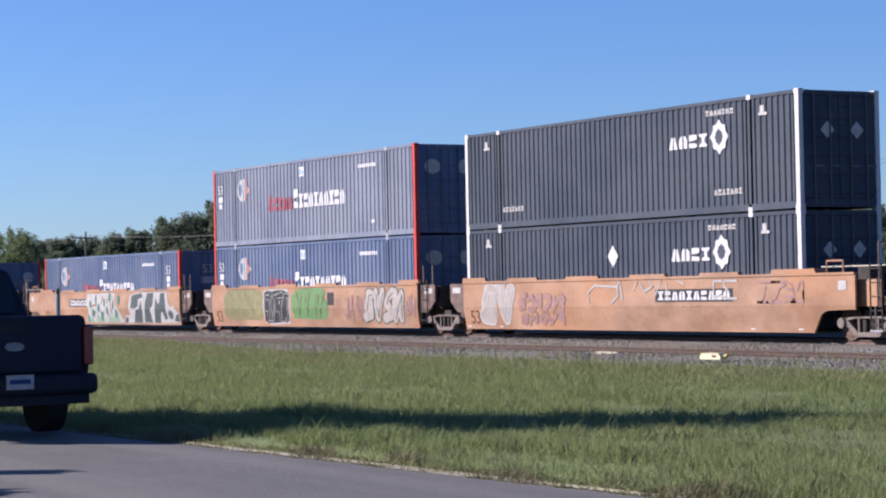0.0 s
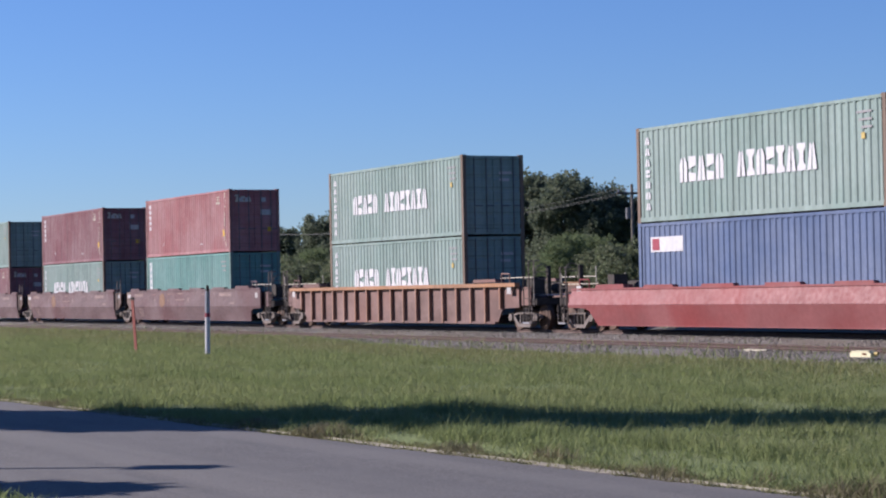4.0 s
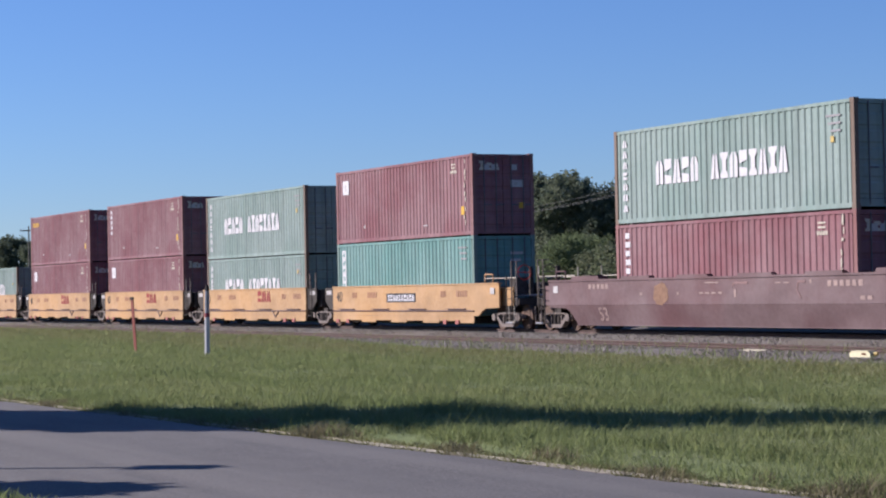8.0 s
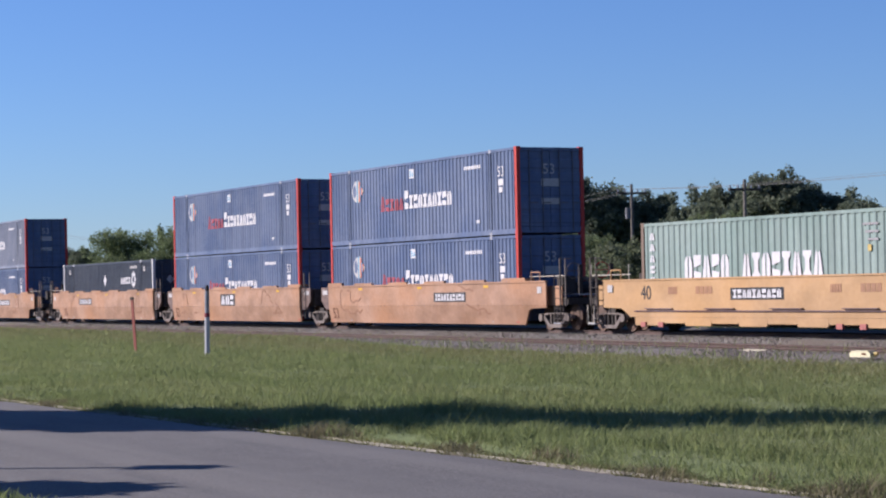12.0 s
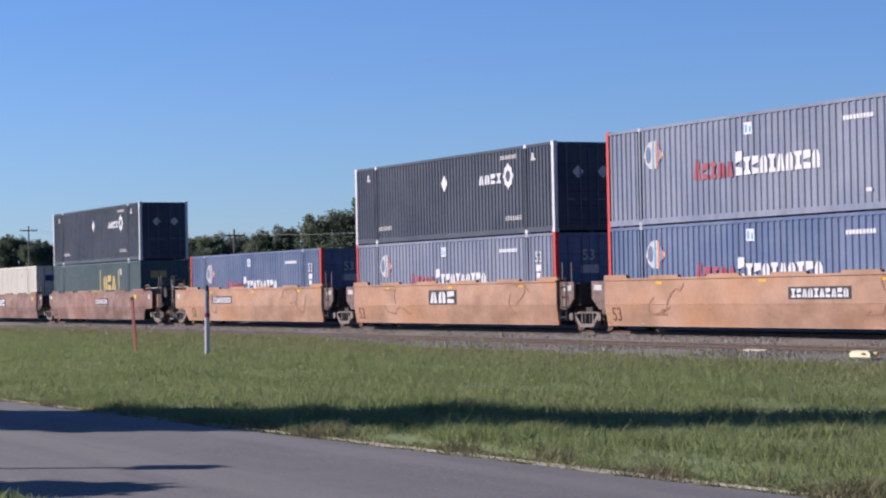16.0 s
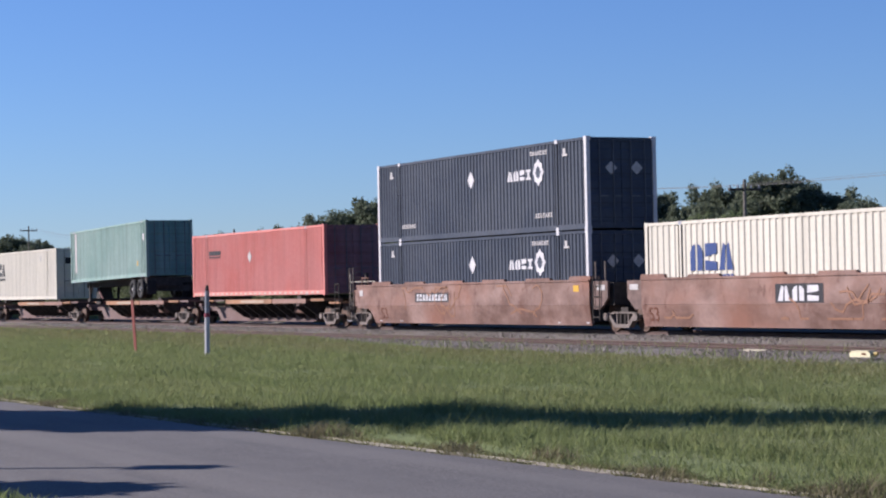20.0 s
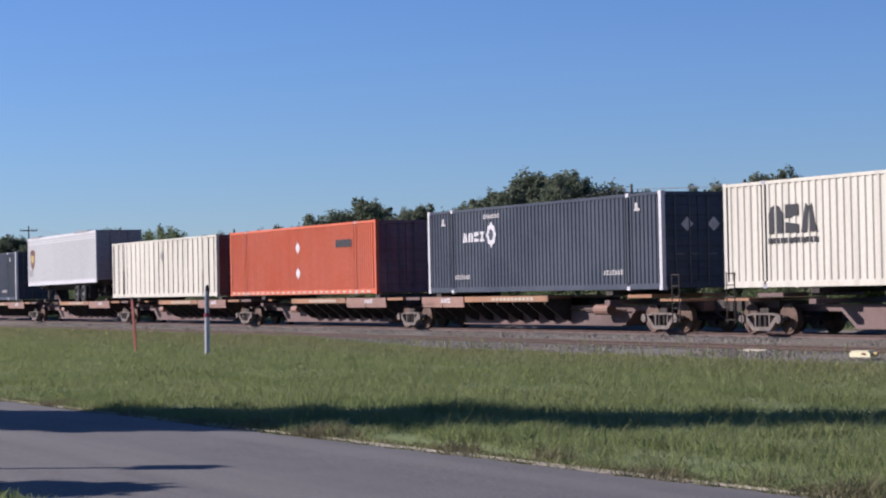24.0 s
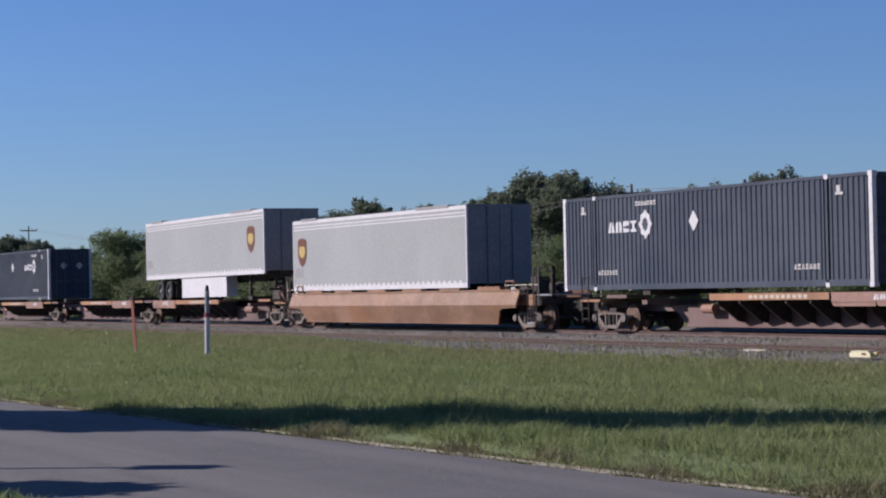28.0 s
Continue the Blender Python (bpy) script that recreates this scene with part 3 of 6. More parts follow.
def build_trees():
    rnd = random.Random(21)
    oaks = [tree_kind("oak_tree", "dark green broad oak at the wood's edge", 30 + i, 10, 5.2 - 0.3 * i, M["leaf_dark"], 30000, 0.125) for i in range(3)]
    pale = [tree_kind("willow_tree", "lighter green bushy tree behind the tracks", 50 + i, 8, 4.2, M["leaf_light"], 17000, 0.1, 0.15) for i in range(2)]
    brush = [tree_kind("shrub", "tangled grey-green shrub in front of the wood", 70 + i, 4, 3.4, M["leaf_grey"] if i else M["leaf_light"], 13000, 0.088, 0.08, 0.08) for i in range(3)]
    used = set()

    def plant(kinds, x, y, tall, base, wide=1.0):
        src = kinds[rnd.randrange(len(kinds))]
        s = tall / base
        m = pose(x, y, -0.2, 0, 0, rnd.uniform(0, 360))
        if src.name in used:
            o = copy_thing(src, m)
        else:
            used.add(src.name)
            o = src
            o.matrix_basis = m
        o.scale = (s * wide, s * wide, s)
        o["group"] = "trees behind the tracks"

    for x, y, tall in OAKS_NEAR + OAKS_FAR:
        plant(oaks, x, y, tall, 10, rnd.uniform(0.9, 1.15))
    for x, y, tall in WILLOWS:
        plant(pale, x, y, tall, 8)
    x = 70.0
    while x > -470:
        plant(oaks, x + rnd.uniform(-3, 3), 96 + rnd.uniform(-3, 8), rnd.uniform(6.0, 7.6), 10, 1.3)
        x -= rnd.uniform(6, 9)
    x = 70.0
    while x > -420:
        plant(brush, x, 68 + rnd.uniform(-4, 5), rnd.uniform(2.6, 4.8), 4, rnd.uniform(1.0, 1.35))
        x -= rnd.uniform(2.6, 4.6)
    # The tree beside the road whose long shadow lies over lane and grass, and a low bush.
    t = tagged(empty("roadside_tree"), "tall narrow roadside tree with a ragged top", "tree")
    bm = rod(rod(B(), (0, 0, -0.2), (0, 0, 4.6), 0.22, 8, 0.13), (0, 0, 4.5), (1.0, -0.87, 8.6), 0.13, 8, 0.04)
    for i in range(9):
        rod(bm, (0, 0, 1 + 0.75 * i), (math.cos(i * 2.4) * 1.2, math.sin(i * 2.4) * 1.2, 1.7 + 0.75 * i), 0.07, 5, 0.02)
    part("trunk", bm, M["bark"], t)
    lob = [(0.5 + lean * 0.755, -0.45 - lean * 0.656, z, r, 0.9) for z, r, lean in ((0.9, 1.05, 0), (1.7, 1.15, 0), (2.5, 1.3, 0), (3.3, 1.4, 0), (4.1, 1.5, 0.2), (4.6, 0.85, 1.5), (4.9, 1.25, 0.1), (5.6, 1.15, 0.0), (6.2, 1.15, 0.35), (6.8, 1.5, 0.9), (7.4, 1.55, 1.2), (8.0, 0.95, 0.5), (8.7, 0.75, 0.3), (9.4, 0.55, 0.3))]
    lob += [(-0.4, 0.35, 2.4 + 0.5 * i, 0.85, 0.9) for i in range(4)]
    part("crown", crown_mesh(91, lob, 26000, 0.15, M["leaf_dark"]), None, t)
    t.matrix_basis = pose(-32.9, 1.7, 0)
    b = tagged(empty("roadside_bush"), "low leafy bush on the near verge", "bush")
    part("stem", rod(B(), (0, 0, -0.1), (0, 0, 1.2), 0.06, 6, 0.03), M["bark"], b)
    part("crown", crown_mesh(92, [(0, 0, 0.7, 0.5, 0.9), (0.3, -0.25, 1.3, 0.55, 0.9), (0.45, -0.4, 1.9, 0.6, 0.8)], 6000, 0.08, M["leaf_light"]), None, b)
    b.matrix_basis = pose(-20.6, 1.9, 0)


def build_power_line():
    rnd = random.Random(3)
    tops = []
    for x, y, tall in ((-60, 70, 8.4), (-103.5, 70, 7.6), (-116.2, 70, 8.0), (-188.5, 70, 7.6), (-262, 70, 10.5)):
        p = tagged(empty("utility_pole", (x, y, -0.3)), "weathered wooden utility pole with a crossarm", "pole", "power line")
        part("post", rod(B(), (0, 0, 0), (0, 0, tall + 0.3), 0.14, 8, 0.09), M["pole"], p)
        part("crossarm", box(B(), -0.06, 0.06, -1.1, 1.1, tall - 0.35, tall - 0.22), M["tie"], p)
        for k in (-1.0, -0.45, 0.45, 1.0):
            part("insulator", rod(B(), (0, k, tall - 0.22), (0, k, tall - 0.02), 0.05, 6, 0.035), M["steel"], p)
        if 110 < -x < 120:
            part("transformer", rod(B(), (0.1, -0.35, tall - 1.9), (0.1, -0.35, tall - 1.2), 0.18, 10), M["mark_shade_grey"], p)
        tops.append((x, y, tall - 0.32))
    for (xa, ya, za), (xb, yb, zb) in zip(tops, tops[1:]):
        for k in (-1.0, 0.45, 1.0):
            bm, last = B(), None
            sag = 0.00022 * (xb - xa) ** 2
            for i in range(13):
                u = i / 12
                q = (xa + (xb - xa) * u, ya + k, za + (zb - za) * u - 4 * sag * u * (1 - u))
                if last:
                    rod(bm, last, q, 0.0105, 4)
                last = q
            w = new("power_cable", mesh_of(bm, "power_cable", M["wire"]))
            tagged(w, "thin sagging grey power cable between poles", "cable", "power line")


def build_roadside():
    for x, y, tall, tilt, mat, cap, lab in ((-57.1, 18.24, 1.62, 4.5, "mark_purple", "wheel", "thin leaning rust-red marker stake in the grass"),
                                            (-50.7, 18.05, 1.82, -1.0, "mark", "iron", "white marker post with a dark cap in the grass")):
        p = tagged(empty("marker_post", (x, y, -0.15)), lab, "post")
        p.rotation_euler = (0, radians(-tilt), radians(25))
        r = 0.062 if mat == "mark" else 0.05
        if mat == "mark":
            part("shaft", rod(B(), (0, 0, 0), (0, 0, 1.2), r, 10), M["mark"], p)
            part("sleeve", rod(B(), (0, 0, 1.2), (0, 0, tall), r * 0.96, 10), M["steel"], p, "grey weathered upper sleeve")
            part("cap", rod(B(), (0, 0, tall), (0, 0, tall + 0.14), r * 0.8, 10, r * 0.5), M["iron"], p)
            part("band", rod(B(), (0, 0, 1.16), (0, 0, 1.26), r * 1.15, 10), M["mark_red"], p)
        else:
            part("shaft", box(B(), -r, r, -0.012, 0.012, 0, tall), M["stake"], p)
            part("cap", box(B(), -r * 1.1, r * 1.1, -0.02, 0.02, tall, tall + 0.08), M["iron"], p)
    b = tagged(empty("equipment_box", (-36.5, 27.55, -0.02)), "small pale yellow trackside box lying on the ballast", "box")
    part("body", slab(B(), [(-0.26, 0.0), (0.34, 0.0), (0.34, 0.08), (0.29, 0.12), (-0.21, 0.12), (-0.26, 0.08)], -0.11, 0.11), M["box_yellow"], b)
    part("lid", box(B(), -0.21, 0.29, -0.12, 0.12, 0.12, 0.135), M["box_yellow"], b)
    part("spout", rod(B(), (0.34, 0, 0.07), (0.46, 0, 0.08), 0.04, 8), M["mark_gold"], b)
    part("latch", box(B(), 0.1, 0.22, -0.12, -0.11, 0.05, 0.09), M["mark_brown"], b)
    b.rotation_euler = (0, 0, radians(8))
    s = tagged(empty("road_sign", (-22.5, 1.7, 0)), "road sign on a thin steel post at the verge", "sign")
    part("post", rod(B(), (0, 0, -0.2), (0, 0, 3.1), 0.05, 8), M["steel"], s)
    part("panel", box(B(), -0.06, -0.04, -0.22, 0.22, 2.66, 3.06), M["steel"], s)
    s.rotation_euler = (0, 0, radians(49))
    for x, y, ang in ((-42.8, 29.2, 2),):
        t = new("loose_board", mesh_of(box(B(), -0.45, 0.45, -0.08, 0.08, 0.0, 0.05), "board", M["stake_grey"]))
        tagged(t, "bleached loose board lying on the ballast", "board")
        t.matrix_basis = pose(x, y, -0.06, 0, 0, ang)


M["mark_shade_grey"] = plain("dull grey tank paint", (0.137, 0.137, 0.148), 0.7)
M["pole"] = plain("weathered pole timber", (0.15, 0.135, 0.12), 0.9, var=0.3)
M["stake_grey"] = plain("bleached timber", (0.357, 0.323, 0.255), 0.8, var=0.3)
M["stake"] = plain("faded red stake paint", (0.23, 0.064, 0.051), 0.7, var=0.3)

# ---- containers ----
TALL = 2.975  # height of the long domestic boxes
RAISED = []


def corrugated(L, z0, z1, y, depth, pitch, x0, x1):
    """A wall of upright trapezoid ribs from x0 to x1, its outer face at y, which faces -y for depth > 0."""
    bm, prof = B(), []
    k = max(1, round((x1 - x0) / pitch))
    p = (x1 - x0) / k
    for i in range(k):
        a = x0 + i * p
        prof += [(a, y), (a + 0.36 * p, y), (a + 0.5 * p, y + depth), (a + 0.86 * p, y + depth)]
    prof.append((x1, y))
    lo = [bm.verts.new((u, v, z0)) for u, v in prof]
    hi = [bm.verts.new((u, v, z1)) for u, v in prof]
    for i in range(len(prof) - 1):
        bm.faces.new((lo[i], lo[i + 1], hi[i + 1], hi[i]))
    return bm


def container(label, L, mat, end_mat=None, post_mat=None, top_mat=None, ribs=0.29, W=None, H=2.89, category="container", rail_mat=None, door_bars=True):
    """A steel box container: ribbed sides, rails, corner posts and castings, doors on the front end. Its foot is at z = 0, its length along x."""
    big = L > 13
    W = W or (2.59 if big else 2.438)
    end_mat, post_mat, rail_mat = end_mat or mat, post_mat or mat, rail_mat or mat
    c = tagged(empty("shipping_container"), label, category, "containers on the train")
    if H == TALL:
        RAISED.append(c)
    h, y = L / 2, W / 2
    rail = 0.2 if big else 0.16
    cuts = [-h + 0.16, -6.1, 6.1, h - 0.16] if big else [-h + 0.14, h - 0.14]
    for s in (-1, 1):
        for a, b in zip(cuts, cuts[1:]):
            part("side_wall", corrugated(L, rail, H - 0.11, s * (y - 0.012), -s * 0.03, ribs, a + (0.06 if a < -7 else 0.13), b - (0.06 if b > 7 else 0.13)) if big else corrugated(L, rail, H - 0.11, s * (y - 0.012), -s * 0.027, ribs, a + 0.06, b - 0.06), M[mat], c)
        part("bottom_rail", box(B(), -h + 0.1, h - 0.1, s * y - (0.05 if s > 0 else -0.0), s * y + (0.05 if s < 0 else 0.0), 0.03, rail), M[rail_mat], c)
        part("top_rail", box(B(), -h + 0.1, h - 0.1, s * y - (0.06 if s > 0 else 0), s * y + (0.06 if s < 0 else 0), H - 0.11, H - 0.02), M[rail_mat], c)
        for x in cuts[1:-1]:
            part("load_post", box(B(), x - 0.05, x + 0.05, min(s * y, s * (y - 0.06)), max(s * y, s * (y - 0.06)), 0.02, H), M[rail_mat], c)
            for z in (0.0, H - 0.12):
                o = part("corner_casting", box(B(), x - 0.085, x + 0.085, min(s * (y + 0.004), s * (y - 0.12)), max(s * (y + 0.004), s * (y - 0.12)), z, z + 0.121), M["mark" if post_mat == "mark" else "steel"], c)
        for e in (-1, 1):
            part("corner_post", box(B(), min(e * h, e * (h - 0.15)), max(e * h, e * (h - 0.15)), min(s * (y + 0.003), s * (y - 0.13)), max(s * (y + 0.003), s * (y - 0.13)), 0.1, H - 0.1), M[post_mat], c)
            for z in (0.0, H - 0.118):
                part("corner_casting", box(B(), min(e * (h + 0.004), e * (h - 0.178)), max(e * (h + 0.004), e * (h - 0.178)), min(s * (y + 0.005), s * (y - 0.16)), max(s * (y + 0.005), s * (y - 0.16)), z, z + 0.12), M[post_mat], c)
    pts, k = [(-h + 0.08, H - 0.1), (-h + 0.08, H - 0.055)], 22
    for i in range(k):
        a = -h + 0.2 + (L - 0.4) * i / k
        b = a + (L - 0.4) / k * 0.62
        pts += [(a, H - 0.055), (a + 0.04, H - 0.014), (b - 0.04, H - 0.014), (b, H - 0.055)]
    part("roof", slab(B(), pts + [(h - 0.08, H - 0.055), (h - 0.08, H - 0.1)], -y + 0.055, y - 0.055), M[mat], c)
    part("floor", box(B(), -h + 0.1, h - 0.1, -y + 0.06, y - 0.06, 0.08, 0.14), M["floor"], c)
    part("end_wall", box(B(), -h + 0.02, -h + 0.07, -y + 0.1, y - 0.1, 0.08, H - 0.08), M[end_mat], c)
    for z, w in ((0.05, 0.2), (H - 0.15, 0.12)):
        part("end_beam", box(B(), h - 0.09, h - 0.012, -y + 0.13, y - 0.13, z, z + w), M[end_mat], c)
    for s in (-1, 1):
        a, b = sorted((s * 0.012, s * (y - 0.14)))
        pts = [(h - 0.075, 0.26), (h - 0.04, 0.26)]
        for i in range(5):
            z = 0.36 + i * (H - 0.65) / 5
            pts += [(h - 0.04, z), (h - 0.022, z + 0.04), (h - 0.022, z + 0.3), (h - 0.04, z + 0.34)]
        bm = slab(B(), pts + [(h - 0.04, H - 0.16), (h - 0.075, H - 0.16)], a, b)
        d = part("door", bm, M[end_mat], c)
        if door_bars:
            for u in (0.3, 0.75):
                yy = a + (b - a) * u
                part("locking_bar", rod(B(), (h - 0.005, yy, 0.12), (h - 0.005, yy, H - 0.08), 0.02, 6), M["bar"], d)
                part("door_handle", box(B(), h - 0.012, h + 0.01, yy - 0.02, yy + 0.3, 1.05, 1.09), M["bar"], d)
    return c, -y + 0.003, h


def put_marks(c, name, bm, mat, label=""):
    many = len(bm.verts) > 8
    if c in RAISED:
        bm.transform(Matrix.Translation((0, 0, 0.07)))
    return tagged(part(name, bm, M[mat], c, label), kind="stuff" if many and ("letter" in name or "mark" in name or "bars" in name) else "")


def blue_box(pale=False, figures="left", faint=False):
    c, y, h = container("chalky faded blue container with red ends" if pale else "blue ribbed container with red end posts and white lettering bars", 16.154, "blue_pale" if pale else "blue", "blue", "red", H=TALL, rail_mat="blue_pale" if pale else "blue")
    put_marks(c, "emblem", slab(B(), [(-5.85, 2.02), (-5.74, 2.26), (-5.5, 2.43), (-5.14, 2.45), (-5.14, 1.59), (-5.5, 1.61), (-5.74, 1.78)], y, y + 0.006), "mark_grey", "rounded cream emblem with coloured stripes")
    for i, m in enumerate(("mark_bluish", "mark_cream", "mark_rosy", "mark_bluish", "mark_rosy", "mark_cream")):
        lift = 0.07 * i if i > 2 else 0.02 * i
        put_marks(c, "emblem_stripe", box(B(), -5.36 + i * 0.105, -5.275 + i * 0.105, y - 0.006, y + 0.002, 1.6 + lift, 2.44 - lift), m)
    put_marks(c, "emblem_core", disc(disc(B(), -5.58, 2.04, 0.15, 0.25, y - 0.004), -5.58, 2.04, 0.07, 0.16, y - 0.006), "blue")
    put_marks(c, "red_lettering", shapes(-3.1, -1.0, 1.14, 1.60, 5, y, 1.3, 4, 0.26), "mark_red", "row of faded red shapes")
    put_marks(c, "white_lettering", shapes(-0.95, 3.1, 1.16, 1.66, 10, y, 1.35, 7, 0.34, 0.08), "mark", "row of white shapes, the first one taller")
    put_marks(c, "placard", box(B(), -0.48, -0.08, y, y + 0.006, 2.28, 2.62), "mark")
    put_marks(c, "placard_mark", box(box(B(), -0.42, -0.33, y - 0.003, y + 0.003, 2.34, 2.56), -0.22, -0.14, y - 0.003, y + 0.003, 2.34, 2.5), "mark_bluish")
    put_marks(c, "small_mark", bars(4.1, 5.4, 2.32, 2.44, 9, y, 0.2, shape="block"), "mark")
    x = -7.65 if figures == "left" else 6.65
    part("number_mark", numerals("53", 0.5, M["mark"], x, y - 0.002, 2.02), None, c, "white figures 53")
    put_marks(c, "plate", box(box(B(), x + 0.06, x + 0.42, y, y + 0.006, 1.64, 1.86), x + 0.1, x + 0.36, y, y + 0.006, 1.4, 1.58), "mark")
    put_marks(c, "repair_patch", box(B(), 5.0, 5.25, y, y + 0.006, 0.42, 0.52), "mark")
    if figures == "left":
        for a in (-0.62, 0.62):
            bm = disc(B(), 0, 0, 0.3, 0.24, 0)
            bm.transform(Matrix.Translation((h - 0.012, a, 2.15)) @ Matrix.Rotation(radians(90), 4, "Z"))
            put_marks(c, "end_emblem", bm, "mark_grey")
        return c
    part("end_number_mark", numerals_end("53", 0.5, M["mark_grey"], h - 0.012, -0.3, 2.05), None, c, "grey figures 53")
    put_marks(c, "end_plate", box(B(), h - 0.02, h - 0.012, -0.35, 0.35, 1.55, 1.82), "mark_grey")
    put_marks(c, "end_plate", box(B(), h - 0.02, h - 0.012, -0.35, 0.35, 0.95, 1.15), "mark_grey")
    return c


def slate_box(side="right", small=True):
    c, y, h = container("slate-black ribbed container with white corner posts", 16.154, "slate", "slate", "mark", ribs=0.25, H=TALL)
    s = 0.0 if side == "right" else -7.9
    put_marks(c, "lettering", shapes(2.66 + s, 4.42 + s, 1.72, 2.06, 4, y, 1.0, 3, 0.22, 0.12), "mark", "row of white shapes")
    bm = petal(B(), 4.86 + s, 1.93, 0.84, 1.0, y)
    put_marks(c, "emblem", bm, "mark", "white lozenge emblem")
    put_marks(c, "emblem_core", petal(B(), 4.85 + s, 1.93, 0.42, 0.5, y - 0.002), "slate")
    if small:
        put_marks(c, "lozenge", lozenge(B(), -0.1 if side == "right" else -0.35, 1.93, 0.52, 0.62, y), "mark", "white lozenge")
    put_marks(c, "top_mark", shapes(4.3 + s, 5.5 + s, 2.5, 2.64, 7, y, seed=5), "mark_grey")
    for x in (-5.9, 4.6):
        put_marks(c, "bottom_mark", shapes(x, x + 1.2, 0.42, 0.57, 7, y, seed=8), "mark_grey")
    for x in (-6.95, 6.5):
        put_marks(c, "unit_plate", box(box(B(), x, x + 0.34, y, y + 0.006, 2.35, 2.42), x + 0.06, x + 0.22, y, y + 0.006, 2.42, 2.6), "mark_grey")
    bm = B()
    for a in (-0.6, 0.35):
        v = [(h - 0.016, a, 1.9), (h - 0.016, a + 0.22, 1.68), (h - 0.016, a + 0.44, 1.9), (h - 0.016, a + 0.22, 2.12)]
        bm.faces.new([bm.verts.new(q) for q in v])
    put_marks(c, "end_lozenge", bm, "mark_grey")
    return c


def green_box(words=True, mat="sea", H=2.89):
    c, y, h = container("sea-green ribbed container with big white lettering bars" if words else "teal ribbed container with a column of white marks", 12.192, mat, mat, "rustpost" if words else "worn_teal", ribs=0.3, rail_mat=mat, H=H)
    low = 2.89 - H
    if words:
        put_marks(c, "lettering", shapes(-3.7, -1.3, 1.12 - 0.7 * low, 1.86 - 0.7 * low, 5, y, 1.0, 11, 0.36, 0.1), "mark", "five bold white shapes")
        put_marks(c, "lettering", shapes(-0.7, 3.15, 1.12 - 0.7 * low, 1.86 - 0.7 * low, 8, y, 1.0, 15, 0.36, 0.1), "mark", "eight bold white shapes")
    if words:
        bm = B()
        for i in range(7):
            z = 2.46 - low - i * 0.33 + 0.04 * i * (low > 0)
            shapes_at = shapes(-5.62, -5.34, z - 0.1, z + 0.12, 1, y, seed=20 + i, heavy=0.3, gap=0.0)
            me = bpy.data.meshes.new("column")
            shapes_at.to_mesh(me)
            shapes_at.free()
            bm.from_mesh(me)
            bpy.data.meshes.remove(me)
        put_marks(c, "column_mark", bm, "mark", "column of small white marks")
    else:
        put_marks(c, "column_panel", box(B(), -5.62, -5.26, y, y + 0.006, 0.35, 2.62), "mark", "white column panel")
        bm = B()
        for i in range(7):
            z = 2.45 - i * 0.31
            disc(bm, -5.44, z, 0.1, 0.1, y - 0.004, 7, i + 1, 0.35)
        put_marks(c, "column_mark", bm, "teal")
    bm = B()
    for i in range(3):
        bars_z = 2.45 - low - i * 0.2
        box(bm, 4.85 + 0.1 * i, 5.5, y, y + 0.006, bars_z, bars_z + 0.06)
    put_marks(c, "unit_mark", bm, "mark_shade")
    if words:
        put_marks(c, "caution_plate", box(B(), 5.05, 5.2, y, y + 0.006, 1.78, 1.95), "mark_gold")
    put_marks(c, "end_mark", box(box(B(), h - 0.018, h - 0.012, 0.25, 0.75, 2.2, 2.3), h - 0.018, h - 0.012, 0.25, 0.65, 1.95, 2.05), "mark_grey")
    return c


